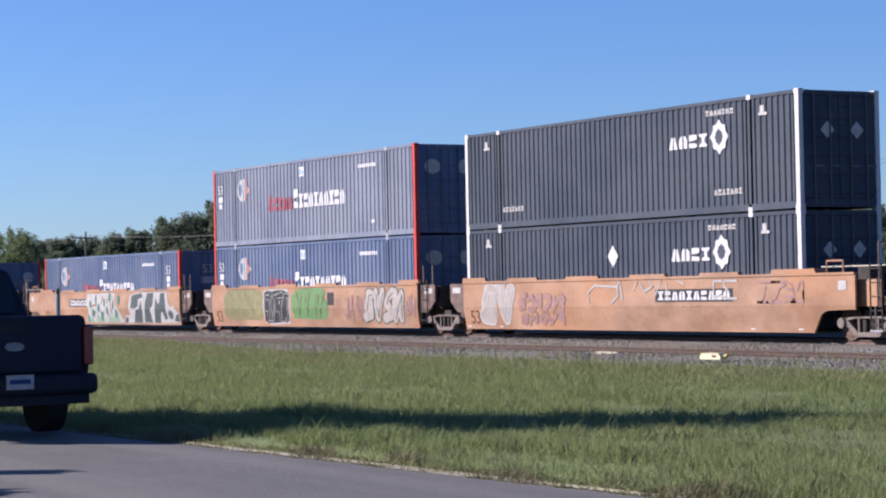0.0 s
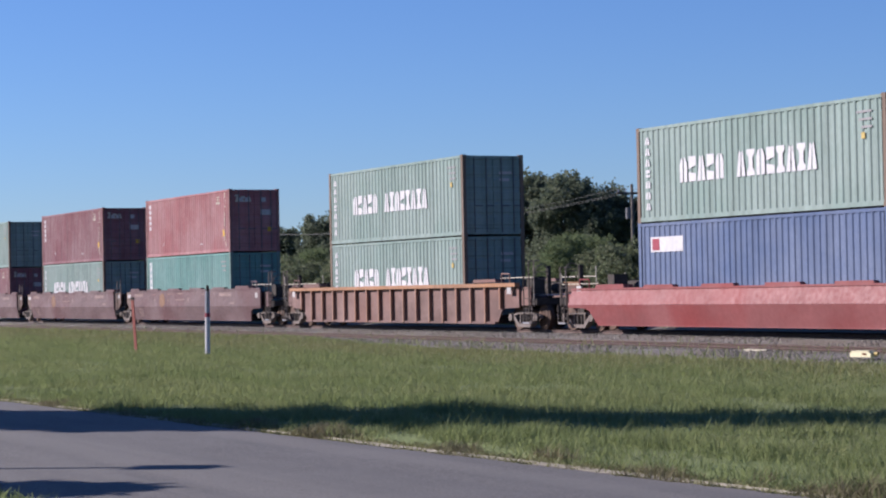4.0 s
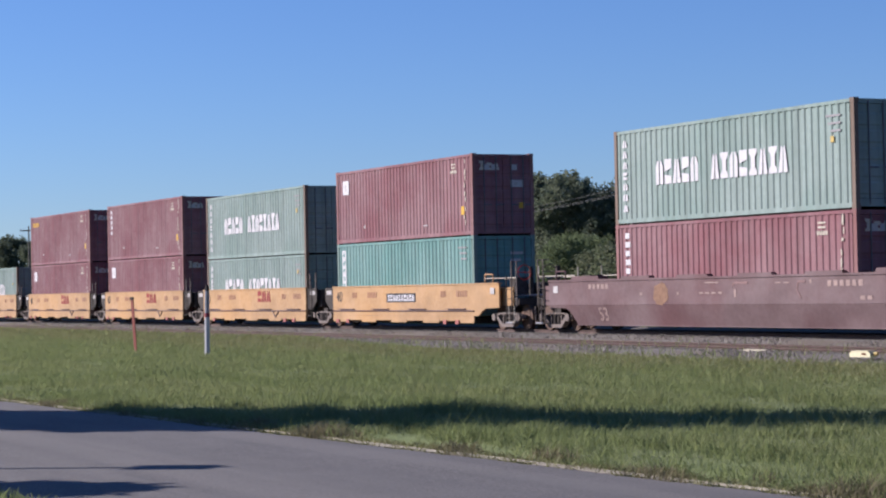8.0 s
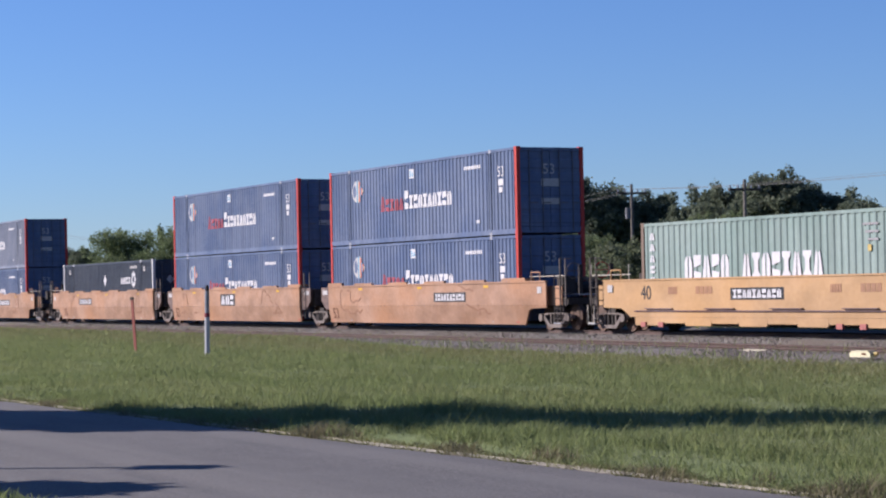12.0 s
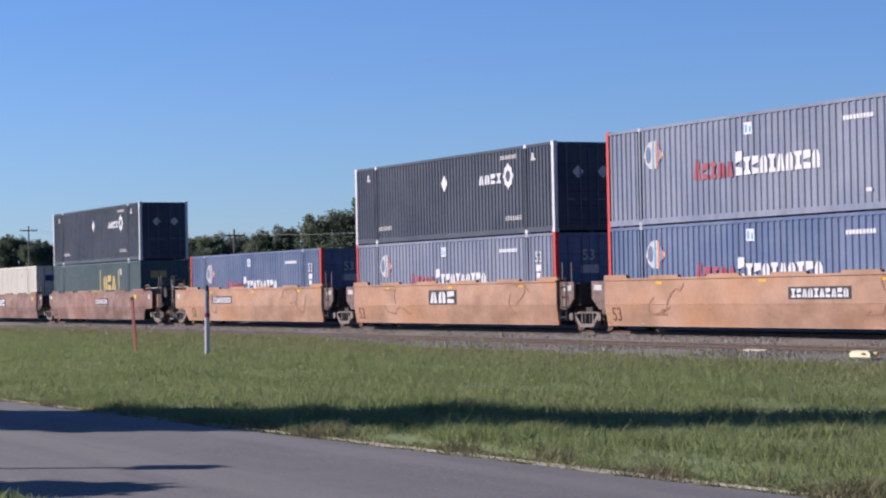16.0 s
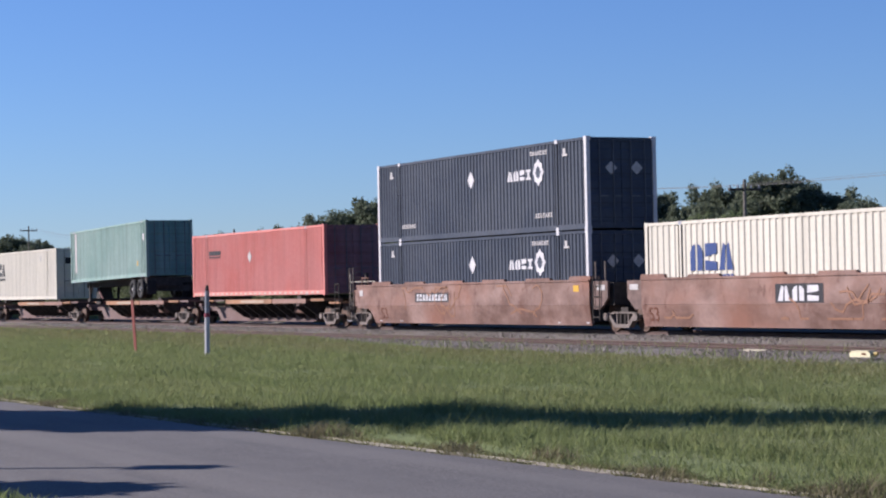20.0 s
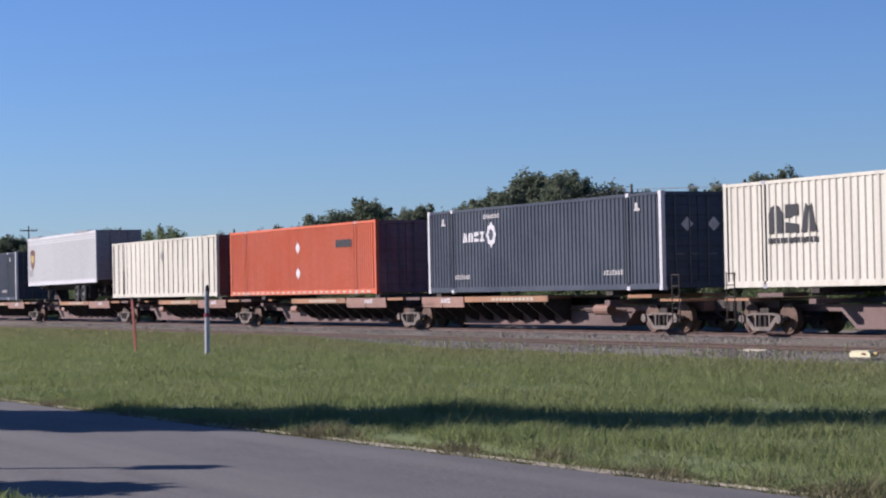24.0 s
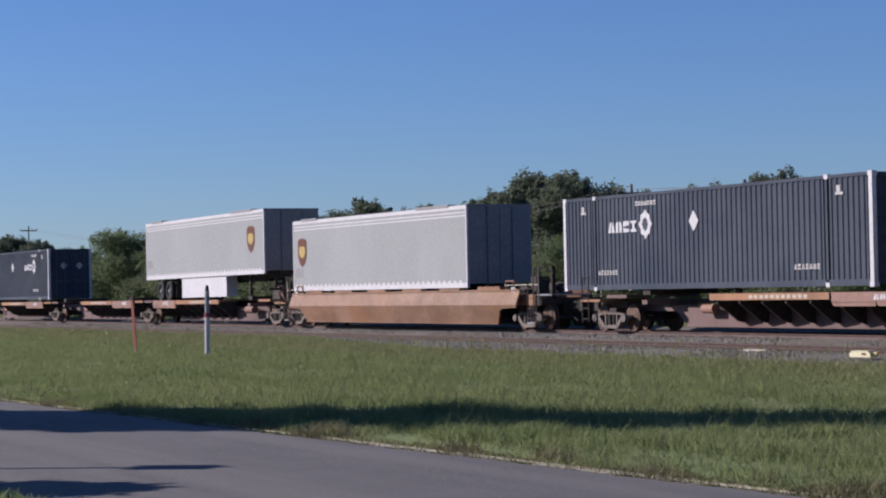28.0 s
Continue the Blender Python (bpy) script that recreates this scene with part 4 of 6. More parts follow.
def red_box(mat="maroon", style=0):
    c, y, h = container({0: "maroon ribbed container with small white side marks", 1: "maroon ribbed container with a white placard", 2: "maroon ribbed container with yellow name bars"}[style] if mat == "maroon" else "faded red ribbed container with white marks", 12.192, mat, mat, "worn_post", ribs=0.29, rail_mat=mat)
    if style == 0:
        bm = B()
        for i in range(5):
            z = 2.45 - 0.27 * i
            box(bm, -5.55, -5.3 + 0.04 * (i % 2), y, y + 0.006, z, z + 0.17)
        put_marks(c, "column_mark", bm, "mark")
    elif style == 1:
        put_marks(c, "placard", box(B(), -5.45, -4.85, y, y + 0.006, 1.95, 2.5), "mark", "white placard")
        put_marks(c, "placard_core", box(B(), -5.22, -5.08, y - 0.003, y + 0.006, 2.08, 2.36), "mark_grey")
    else:
        put_marks(c, "name_mark", shapes(-5.6, -4.2, 2.28, 2.52, 6, y, 1.2, 9, 0.34), "mark_yellow", "row of yellow shapes")
    bm = bars(4.35, 4.85, 2.25, 2.36, 4, y, 0.2, shape="block")
    for i in range(3):
        box(bm, 4.4, 4.75, y, y + 0.006, 2.55 - 0.12 * i, 2.6 - 0.12 * i)
    put_marks(c, "unit_mark", bm, "mark_cream")
    rnd, bm = random.Random(style + 5), B()
    for i in range(9):
        z = 2.6 - 0.27 * i + rnd.uniform(-0.05, 0.05)
        x = 5.42 + rnd.uniform(-0.05, 0.12)
        disc(bm, x, z, rnd.uniform(0.02, 0.06), rnd.uniform(0.05, 0.15), y - 0.002, 7, i + 1, 0.4)
    put_marks(c, "scrape_mark", bm, "mark_cream", "pale scrapes beside the corner post")
    bm = shapes(0, 0.85, 0, 0.26, 3, 0, 1.25, 6, 0.3)
    bm.transform(Matrix.Translation((h - 0.014, -0.95, 2.3)) @ Matrix.Rotation(radians(90), 4, "Z"))
    put_marks(c, "end_lettering", bm, "mark_cream")
    put_marks(c, "caution_plate", box(B(), 5.15, 5.4, y, y + 0.006, 0.75, 1.05), "mark_yellow")
    put_marks(c, "scuff", box(box(B(), -3.4, -3.3, y, y + 0.004, 0.55, 0.68), 2.0, 2.35, y, y + 0.004, 0.45, 0.5), "mark_grey")
    bm = B()
    for yy in (-0.75, -0.45, 0.35):
        box(bm, h - 0.018, h - 0.012, yy, yy + 0.22, 2.3, 2.5)
    box(bm, h - 0.018, h - 0.012, 0.3, 0.8, 1.7, 1.95)
    put_marks(c, "end_mark", bm, "mark_grey")
    put_marks(c, "end_plate", box(B(), h - 0.02, h - 0.012, 0.62, 0.85, 0.95, 1.15), "mark_yellow")
    return c


def blue_forty():
    c, y, h = container("blue forty-foot container with a white name bar", 12.192, "blue", "blue", "blue")
    put_marks(c, "name_bar", box(B(), -5.4, -3.6, y, y + 0.006, 2.0, 2.45), "mark")
    put_marks(c, "name_tick", box(B(), -5.3, -4.9, y - 0.003, y + 0.006, 2.05, 2.4), "mark_red")
    return c


def rail_box(mat, letters, label, frame_mark=False, x=2.6):
    c, y, h = container(label, 16.154, mat, mat, mat, ribs=0.31, H=TALL)
    put_marks(c, "lettering", shapes(x, x + 2.3, 1.42, 2.2, 3, y, 1.0, 9, 0.4, 0.08), letters, "three bold shapes")
    put_marks(c, "small_lettering", bars(x, x + 2.3, 1.15, 1.3, 12, y, 0.25, shape="block"), letters)
    if frame_mark:
        for a, b in ((x - 0.6, 0.12), (x + 2.7, 0.12)):
            put_marks(c, "bracket", box(B(), a, a + b, y, y + 0.006, 1.1, 2.5), letters)
        put_marks(c, "line_mark", bars(-3.2, 1.4, 1.25, 1.42, 16, y, 0.3, shape="block"), letters)
    put_marks(c, "placard", box(B(), 4.6, 4.85, y, y + 0.006, 2.2, 2.5), "mark_grey")
    put_marks(c, "end_lettering", box(B(), h - 0.02, h - 0.012, -0.75, 0.1, 2.0, 2.35), letters)
    return c


def red_spine_box(mat):
    # Doors take dark maroon: the shade on the end is put into their colour.
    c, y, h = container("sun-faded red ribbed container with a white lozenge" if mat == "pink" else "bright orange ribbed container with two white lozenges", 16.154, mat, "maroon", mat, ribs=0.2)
    if mat == "pink":
        put_marks(c, "lozenge", lozenge(B(), -0.5, 1.75, 0.5, 0.55, y), "mark_grey")
        put_marks(c, "name_mark", bars(-5.8, -4.2, 1.9, 2.1, 8, y, 0.1, shape="block"), "mark_dark")
        put_marks(c, "name_line", box(B(), -5.8, -4.3, y, y + 0.006, 1.78, 1.84), "mark_dark")
    else:
        for z in (1.98, 0.92):
            put_marks(c, "lozenge", lozenge(B(), 0.05, z, 0.5, 0.52, y), "mark")
        put_marks(c, "name_mark", bars(4.1, 5.7, 1.9, 2.2, 8, y, 0.08, shape="block"), "mark_dark")
    bm = B()
    for i in range(26):
        box(bm, -7.8 + i * 0.6, -7.5 + i * 0.6, y - 0.012, y + 0.006, 0.07, 0.15)
    put_marks(c, "reflector_strip", bm, "mark_cream")
    return c


def seam_box():
    """White sheet-and-post container: flat panels between narrow upright battens, rusty ends."""
    c, y, h = container("white panelled container with upright battens and rusty ends", 16.154, "white", "rust_end", "white", ribs=8.0)
    for i in range(22):
        x = -7.75 + i * 0.735
        if min(abs(x - 6.1), abs(x + 6.1)) > 0.15:
            put_marks(c, "batten", box(B(), x - 0.011, x + 0.011, y - 0.012, y + 0.02, 0.2, 2.78), "mark_batten")
    put_marks(c, "emblem", lozenge(B(), 0.1, 2.05, 0.45, 0.55, y), "mark_shade")
    put_marks(c, "rust_run", box(box(B(), -6.14, -6.06, y - 0.003, y + 0.01, 0.1, 1.4), 6.02, 6.1, y - 0.003, y + 0.01, 0.1, 1.3), "wheel")
    return c


def shield(bm, x, z, w, h, y, k=10):
    pts = [(x - w / 2, z + h * 0.42), (x - w * 0.25, z + h * 0.5), (x + w * 0.25, z + h * 0.5), (x + w / 2, z + h * 0.42), (x + w / 2, z - h * 0.12), (x + w * 0.3, z - h * 0.36), (x, z - h * 0.5), (x - w * 0.3, z - h * 0.36), (x - w / 2, z - h * 0.12)]
    return slab(bm, pts, y, y + 0.006)


def van_body(L, shield_x, label, H=2.85, name="semi_trailer", cat="trailer", skin="grey"):
    """A smooth grey trailer van with a white belt, rivet rail and a plain shield."""
    c = tagged(empty(name), label, cat, "trailers on the train")
    h, y = L / 2, 1.295
    part("body", beam(B(), [(-y, 0.14), (y, 0.14), (y, H - 0.03), (y - 0.05, H), (-y + 0.05, H), (-y, H - 0.03)], -h, h), M[skin], c)
    part("roof_rail", box(B(), -h, h + 0.01, -y - 0.012, -y + 0.02, H - 0.16, H - 0.03), M["mark"], c)
    for za in (H - 0.42, H - 0.3):
        part("belt", box(B(), -h + 0.03, h - 0.03, -y - 0.006, -y + 0.01, za, za + 0.045), M["mark"], c, "thin white belt stripe")
    for xa, xb in ((-h + 0.9, -h + 2.6), (h - 4.1, h - 1.4)):
        part("roof_cap", box(B(), xa, xb, -y - 0.03, -y + 0.3, H - 0.06, H + 0.045), M["mark_shade"], c, "grey repair strip on the roof rail")
    part("patch", box(B(), -h + 0.2, -h + 1.0, -y - 0.004, -y + 0.01, 0.55, 0.95), M["mark_shade"], c)
    part("bottom_rail", box(B(), -h, h, -y - 0.012, -y + 0.03, 0.0, 0.17), M["mark"], c)
    bm = B()
    k = int(L / 0.45)
    for i in range(k):
        x = -h + 0.2 + i * (L - 0.4) / k
        disc(bm, x + 0.1, 0.2, 0.13, 0.07, -y - 0.008, 8)
    part("rivet_plate", bm, M["mark"], c)
    for e in (-h, h):
        part("corner_post", box(B(), e - 0.06, e + 0.015, -y - 0.01, -y + 0.08, 0.0, H - 0.02), M["mark"], c)
    part("shield", shield(B(), shield_x, H * 0.54, 0.95, 1.2, -y - 0.012), M["mark_brown"], c, "plain brown and gold shield")
    part("shield_field", shield(B(), shield_x, H * 0.54 + 0.02, 0.62, 0.5, -y - 0.018), M["mark_gold"], c)
    # Rear doors and frame are darker than the skin: shade painted into their grey.
    for s in (-1, 1):
        a, b = sorted((s * 0.02, s * (y - 0.07)))
        d = part("door", box(B(), h - 0.01, h + 0.03, a, b, 0.2, H - 0.1), M["mark_shade"], c)
        part("locking_bar", rod(B(), (h + 0.05, s * 0.5, 0.05), (h + 0.05, s * 0.5, H - 0.1), 0.018, 6), M["bar"], d)
    part("rear_frame", box(B(), h - 0.02, h + 0.04, -y, y, H - 0.1, H), M["mark_shade"], c)
    for yy in (-0.75, 0.75):
        part("guard_post", box(B(), h - 0.12, h - 0.04, yy - 0.06, yy + 0.06, -0.62, 0.0), M["iron"], c)
    part("rear_guard", box(B(), h - 0.12, h - 0.02, -1.1, 1.1, -0.74, -0.624), M["iron"], c)
    part("floor_frame", box(B(), -h + 0.2, h - 0.2, -0.6, 0.6, -0.16, 0.14), M["iron"], c)
    return c


def tyre_pair(parent, x, z, y=-1.28, r=0.5):
    """Dual road wheels on both ends of an axle."""
    ax = part("axle", rod(B(), (x, -1.1, z), (x, 1.1, z), 0.07, 8), M["iron"], parent)
    for s in (-1, 1):
        for o in (0.0, 0.32):
            yy = s * (1.26 - o)
            bm = B()
            ring = [(r * 0.56, -0.11), (r * 0.9, -0.13), (r, -0.09), (r, 0.09), (r * 0.9, 0.13), (r * 0.56, 0.11)]
            k = 20
            rows = [[bm.verts.new((x + q * math.cos(2 * math.pi * i / k), yy + w, z + q * math.sin(2 * math.pi * i / k))) for q, w in ring] for i in range(k)]
            for i in range(k):
                for j in range(6):
                    bm.faces.new((rows[i][j], rows[i][(j + 1) % 6], rows[(i + 1) % k][(j + 1) % 6], rows[(i + 1) % k][j]))
            part("tyre", bm, M["tyre"], ax, smooth=True)
            part("rim", rod(B(), (x, yy - 0.06, z), (x, yy + 0.06, z), r * 0.58, 14), M["rim"], ax)
            if o == 0.0:
                part("hub", rod(B(), (x, yy + s * 0.06, z), (x, yy + s * 0.13, z), 0.09, 10, 0.07), M["mark_grey"], ax)


def running_gear(c, wheel_x, leg_x, foot, skirt=None):
    """Trailer undercarriage, foot metres below the box: rails, tandem, landing legs."""
    for s in (-0.45, 0.45):
        part("frame_rail", box(B(), -6.3, 6.3, s - 0.05, s + 0.05, -0.3, 0.0), M["iron"], c)
    part("bogie_frame", box(B(), wheel_x - 1.3, wheel_x + 1.3, -0.7, 0.7, -0.5, -0.28), M["iron"], c)
    for x in (wheel_x - 0.63, wheel_x + 0.63):
        tyre_pair(c, x, foot + 0.5)
    for s in (-0.8, 0.8):
        leg = part("landing_leg", box(B(), leg_x - 0.06, leg_x + 0.06, s - 0.06, s + 0.06, foot + 0.12, 0.0), M["iron"], c)
        part("leg_foot", box(B(), leg_x - 0.14, leg_x + 0.14, s - 0.14, s + 0.14, foot + 0.06, foot + 0.12), M["iron"], leg)
        part("leg_brace", rod(B(), (leg_x, s, foot + 0.4), (leg_x + 0.7, s, -0.1), 0.035, 6), M["iron"], leg)
    part("mudflap", box(B(), wheel_x + 1.35, wheel_x + 1.38, -1.25, -0.75, foot + 0.2, -0.2), M["tyre"], c)
    if skirt:
        part("side_box", box(B(), skirt[0], skirt[1], -1.24, -0.7, -0.95, -0.02), M["mark"], c, "white box under the trailer")


M["mark_batten"] = plain("rust-grey batten paint", (0.137, 0.112, 0.104), 0.7, var=0.3)
M["bar"] = plain("dull locking bar", (0.1, 0.1, 0.114), 0.5, 0.3)
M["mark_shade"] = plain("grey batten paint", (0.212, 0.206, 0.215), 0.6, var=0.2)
M["rust_end"] = paint("rust-eaten red-brown door", (0.149, 0.043, 0.037), 0.8, 0.6, 0.2)

# ---- railway cars ----
RAIL = 0.16
TUCKED = []


def truck(car, x, r=0.42, base=1.78):
    """A freight truck under a car: bolster, two cast side frames, two wheelsets, springs."""
    z = RAIL + r
    t = part("bogie", box(B(), x - 0.2, x + 0.2, -1.0, 1.0, z + 0.02, z + 0.3), M["iron"], car)
    b = base / 2
    for s in (-1, 1):
        y0, y1 = sorted((s * 0.95, s * 1.09))
        bm = B()
        slab(bm, [(x - b - 0.17, z - 0.03), (x - b - 0.17, z + 0.07), (x - 0.5, z + 0.16), (x + 0.5, z + 0.16), (x + b + 0.17, z + 0.07), (x + b + 0.17, z - 0.03), (x + b + 0.06, z + 0.03), (x + 0.46, z + 0.11), (x - 0.46, z + 0.11), (x - b - 0.06, z + 0.03)], y0, y1)
        slab(bm, [(x - b + 0.06, z + 0.02), (x - b + 0.2, z + 0.07), (x - 0.34, z - 0.22), (x + 0.34, z - 0.22), (x + b - 0.2, z + 0.07), (x + b - 0.06, z + 0.02), (x + 0.42, z - 0.33), (x - 0.42, z - 0.33)], y0 - 0.03, y1 + 0.03)
        for e in (-1, 1):
            box(bm, x + e * 0.34 - 0.03, x + e * 0.34 + 0.03, y0 + 0.01, y1 - 0.01, z - 0.22, z + 0.14)
        f = part("side_frame", bm, M["truckside"], t)
        for dx in (-0.13, 0.13):
            part("spring", rod(B(), (x + dx, s * 1.02, z - 0.24), (x + dx, s * 1.02, z + 0.08), 0.075, 8), M["iron"], t)
        for e in (-1, 1):
            part("axle_box", rod(B(), (x + e * b, s * 1.05, z), (x + e * b, s * 1.17, z), 0.13, 10), M["truckside"], t)
    for e in (-1, 1):
        part("axle", rod(B(), (x + e * b, -0.95, z), (x + e * b, 0.95, z), 0.08, 8), M["iron"], t)
        for s in (-1, 1):
            bm = rod(B(), (x + e * b, s * 0.69, z), (x + e * b, s * 0.815, z), r, 28)
            rod(bm, (x + e * b, s * 0.655, z), (x + e * b, s * 0.69, z), r + 0.026, 28)
            rod(bm, (x + e * b, s * 0.815, z), (x + e * b, s * 0.83, z), r * 0.86, 28, r * 0.8)
            part("wheel", bm, M["wheel"], t)


def coupler(car, x, sgn):
    part("coupler", box(box(B(), min(x, x + sgn * 1.0), max(x, x + sgn * 1.0), -0.12, 0.12, 0.85, 1.1), min(x + sgn * 0.8, x + sgn * 1.05), max(x + sgn * 0.8, x + sgn * 1.05), -0.2, 0.2, 0.78, 1.16), M["iron"], car)
    part("air_hose", rod(B(), (x + sgn * 0.3, -0.35, 0.8), (x + sgn * 0.95, -0.3, 0.45), 0.03, 6), M["tyre"], car)


def ladder(car, x, y, z0, z1, mat="iron"):
    bm = B()
    for dx in (-0.2, 0.2):
        rod(bm, (x + dx, y, z0), (x + dx, y, z1), 0.022, 5)
    z = z0 + 0.1
    while z < z1:
        rod(bm, (x - 0.2, y, z), (x + 0.2, y, z), 0.016, 5)
        z += 0.33
    part("ladder", bm, M[mat], car)


def end_clutter(car, e, x0, x1, mat, top):
    """Brake gear, platform, steps and grab irons at the coupling end of a well."""
    a, b = sorted((e * x0, e * x1))
    part("end_platform", box(B(), a, b, -1.15, 1.15, 1.0, 1.22), M["iron"], car)
    part("centre_sill", box(B(), a, b, -0.3, 0.3, 0.72, 1.0), M["iron"], car)
    part("grating", box(B(), a, b, -0.75, 0.75, 1.3, 1.35), M["steel"], car)
    part("brake_cylinder", rod(B(), (e * (x0 + 0.5), -0.7, 1.45), (e * (x0 + 1.1), -0.7, 1.45), 0.16, 10), M["iron"], car)
    part("air_tank", rod(B(), (e * (x0 + 0.3), 0.6, 1.55), (e * (x0 + 1.3), 0.6, 1.55), 0.2, 10), M["iron"], car)
    bm, loops = B(), []
    for k in range(16):
        a = k * math.pi / 8
        loops.append([bm.verts.new((e * (x1 - 0.18) + 0.018 * math.cos(q), -0.85 + (0.25 + 0.018 * math.sin(q)) * math.cos(a), 2.1 + (0.25 + 0.018 * math.sin(q)) * math.sin(a))) for q in (0, 1.57, 3.14, 4.71)])
    for k in range(16):
        for q in range(4):
            bm.faces.new((loops[k][q], loops[k][(q + 1) % 4], loops[(k + 1) % 16][(q + 1) % 4], loops[(k + 1) % 16][q]))
    rod(bm, (e * (x1 - 0.18), -1.09, 2.1), (e * (x1 - 0.18), -0.61, 2.1), 0.016, 5)
    part("brake_wheel", bm, M["wheel_red" if mat == "well_yellow" else "truckside"], car, "open spoked hand brake wheel")
    for dx in (0.05, 0.42):
        bm = rod(B(), (e * (x1 - dx), -1.22, 0.95), (e * (x1 - dx), -1.22, top + 0.75), 0.024, 5)
        rod(bm, (e * (x1 - dx), -1.22, top + 0.75), (e * (x1 - dx - 0.02), -1.0, top + 0.75), 0.022, 5)
        part("grab_post", bm, M["truckside"], car)
    bm = rod(B(), (e * (x1 - 0.05), -1.32, 0.98), (e * (x1 - 0.05), -1.32, 0.42), 0.02, 5)
    rod(bm, (e * (x1 - 0.45), -1.32, 0.98), (e * (x1 - 0.45), -1.32, 0.42), 0.02, 5)
    rod(bm, (e * (x1 - 0.05), -1.32, 0.42), (e * (x1 - 0.45), -1.32, 0.42), 0.02, 5)
    part("stirrup", bm, M["mark_cream" if mat == "well_yellow" else "truckside"], car)
    bm = rod(B(), (e * (x0 + 0.55), -1.34, top + 0.06), (e * (x0 + 0.55), -1.34, top + 0.34), 0.025, 5)
    rod(bm, (e * (x0 + 1.15), -1.34, top + 0.06), (e * (x0 + 1.15), -1.34, top + 0.34), 0.025, 5)
    rod(bm, (e * (x0 + 0.55), -1.34, top + 0.34), (e * (x0 + 1.15), -1.34, top + 0.34), 0.025, 5)
    part("hand_rail", bm, M[mat], car)
    part("side_notice", box(B(), min(e * (x0 + 1.0), e * (x0 + 1.3)), max(e * (x0 + 1.0), e * (x0 + 1.3)), -1.386, -1.376, 1.38, 1.6), M["mark_grey"], car)
    part("brake_stand", box(B(), min(e * (x1 - 0.28), e * (x1 - 0.2)), max(e * (x1 - 0.28), e * (x1 - 0.2)), -0.62, -0.48, 1.2, 2.3), M["iron"], car)
    part("valve_box", box(B(), min(e * (x0 + 0.6), e * (x0 + 1.0)), max(e * (x0 + 0.6), e * (x0 + 1.0)), -0.4, 0.1, 1.35, 1.95), M["iron"], car)
    ladder(car, e * (x1 - 0.45), -1.3, 0.45, top + 0.25)
    for yy in (-1.2, 1.2):
        bm = rod(B(), (e * (x1 - 0.1), yy, 1.2), (e * (x1 - 0.1), yy, top + 0.55), 0.022, 5)
        rod(bm, (e * (x0 + 0.2), yy, top + 0.2), (e * (x1 - 0.1), yy, top + 0.2), 0.02, 5)
        part("grab_iron", bm, M["mark_cream"], car)
    part("step", box(B(), min(e * (x1 - 0.6), e * (x1 - 0.15)), max(e * (x1 - 0.6), e * (x1 - 0.15)), -1.38, -1.15, 0.38, 0.42), M["steel"], car)


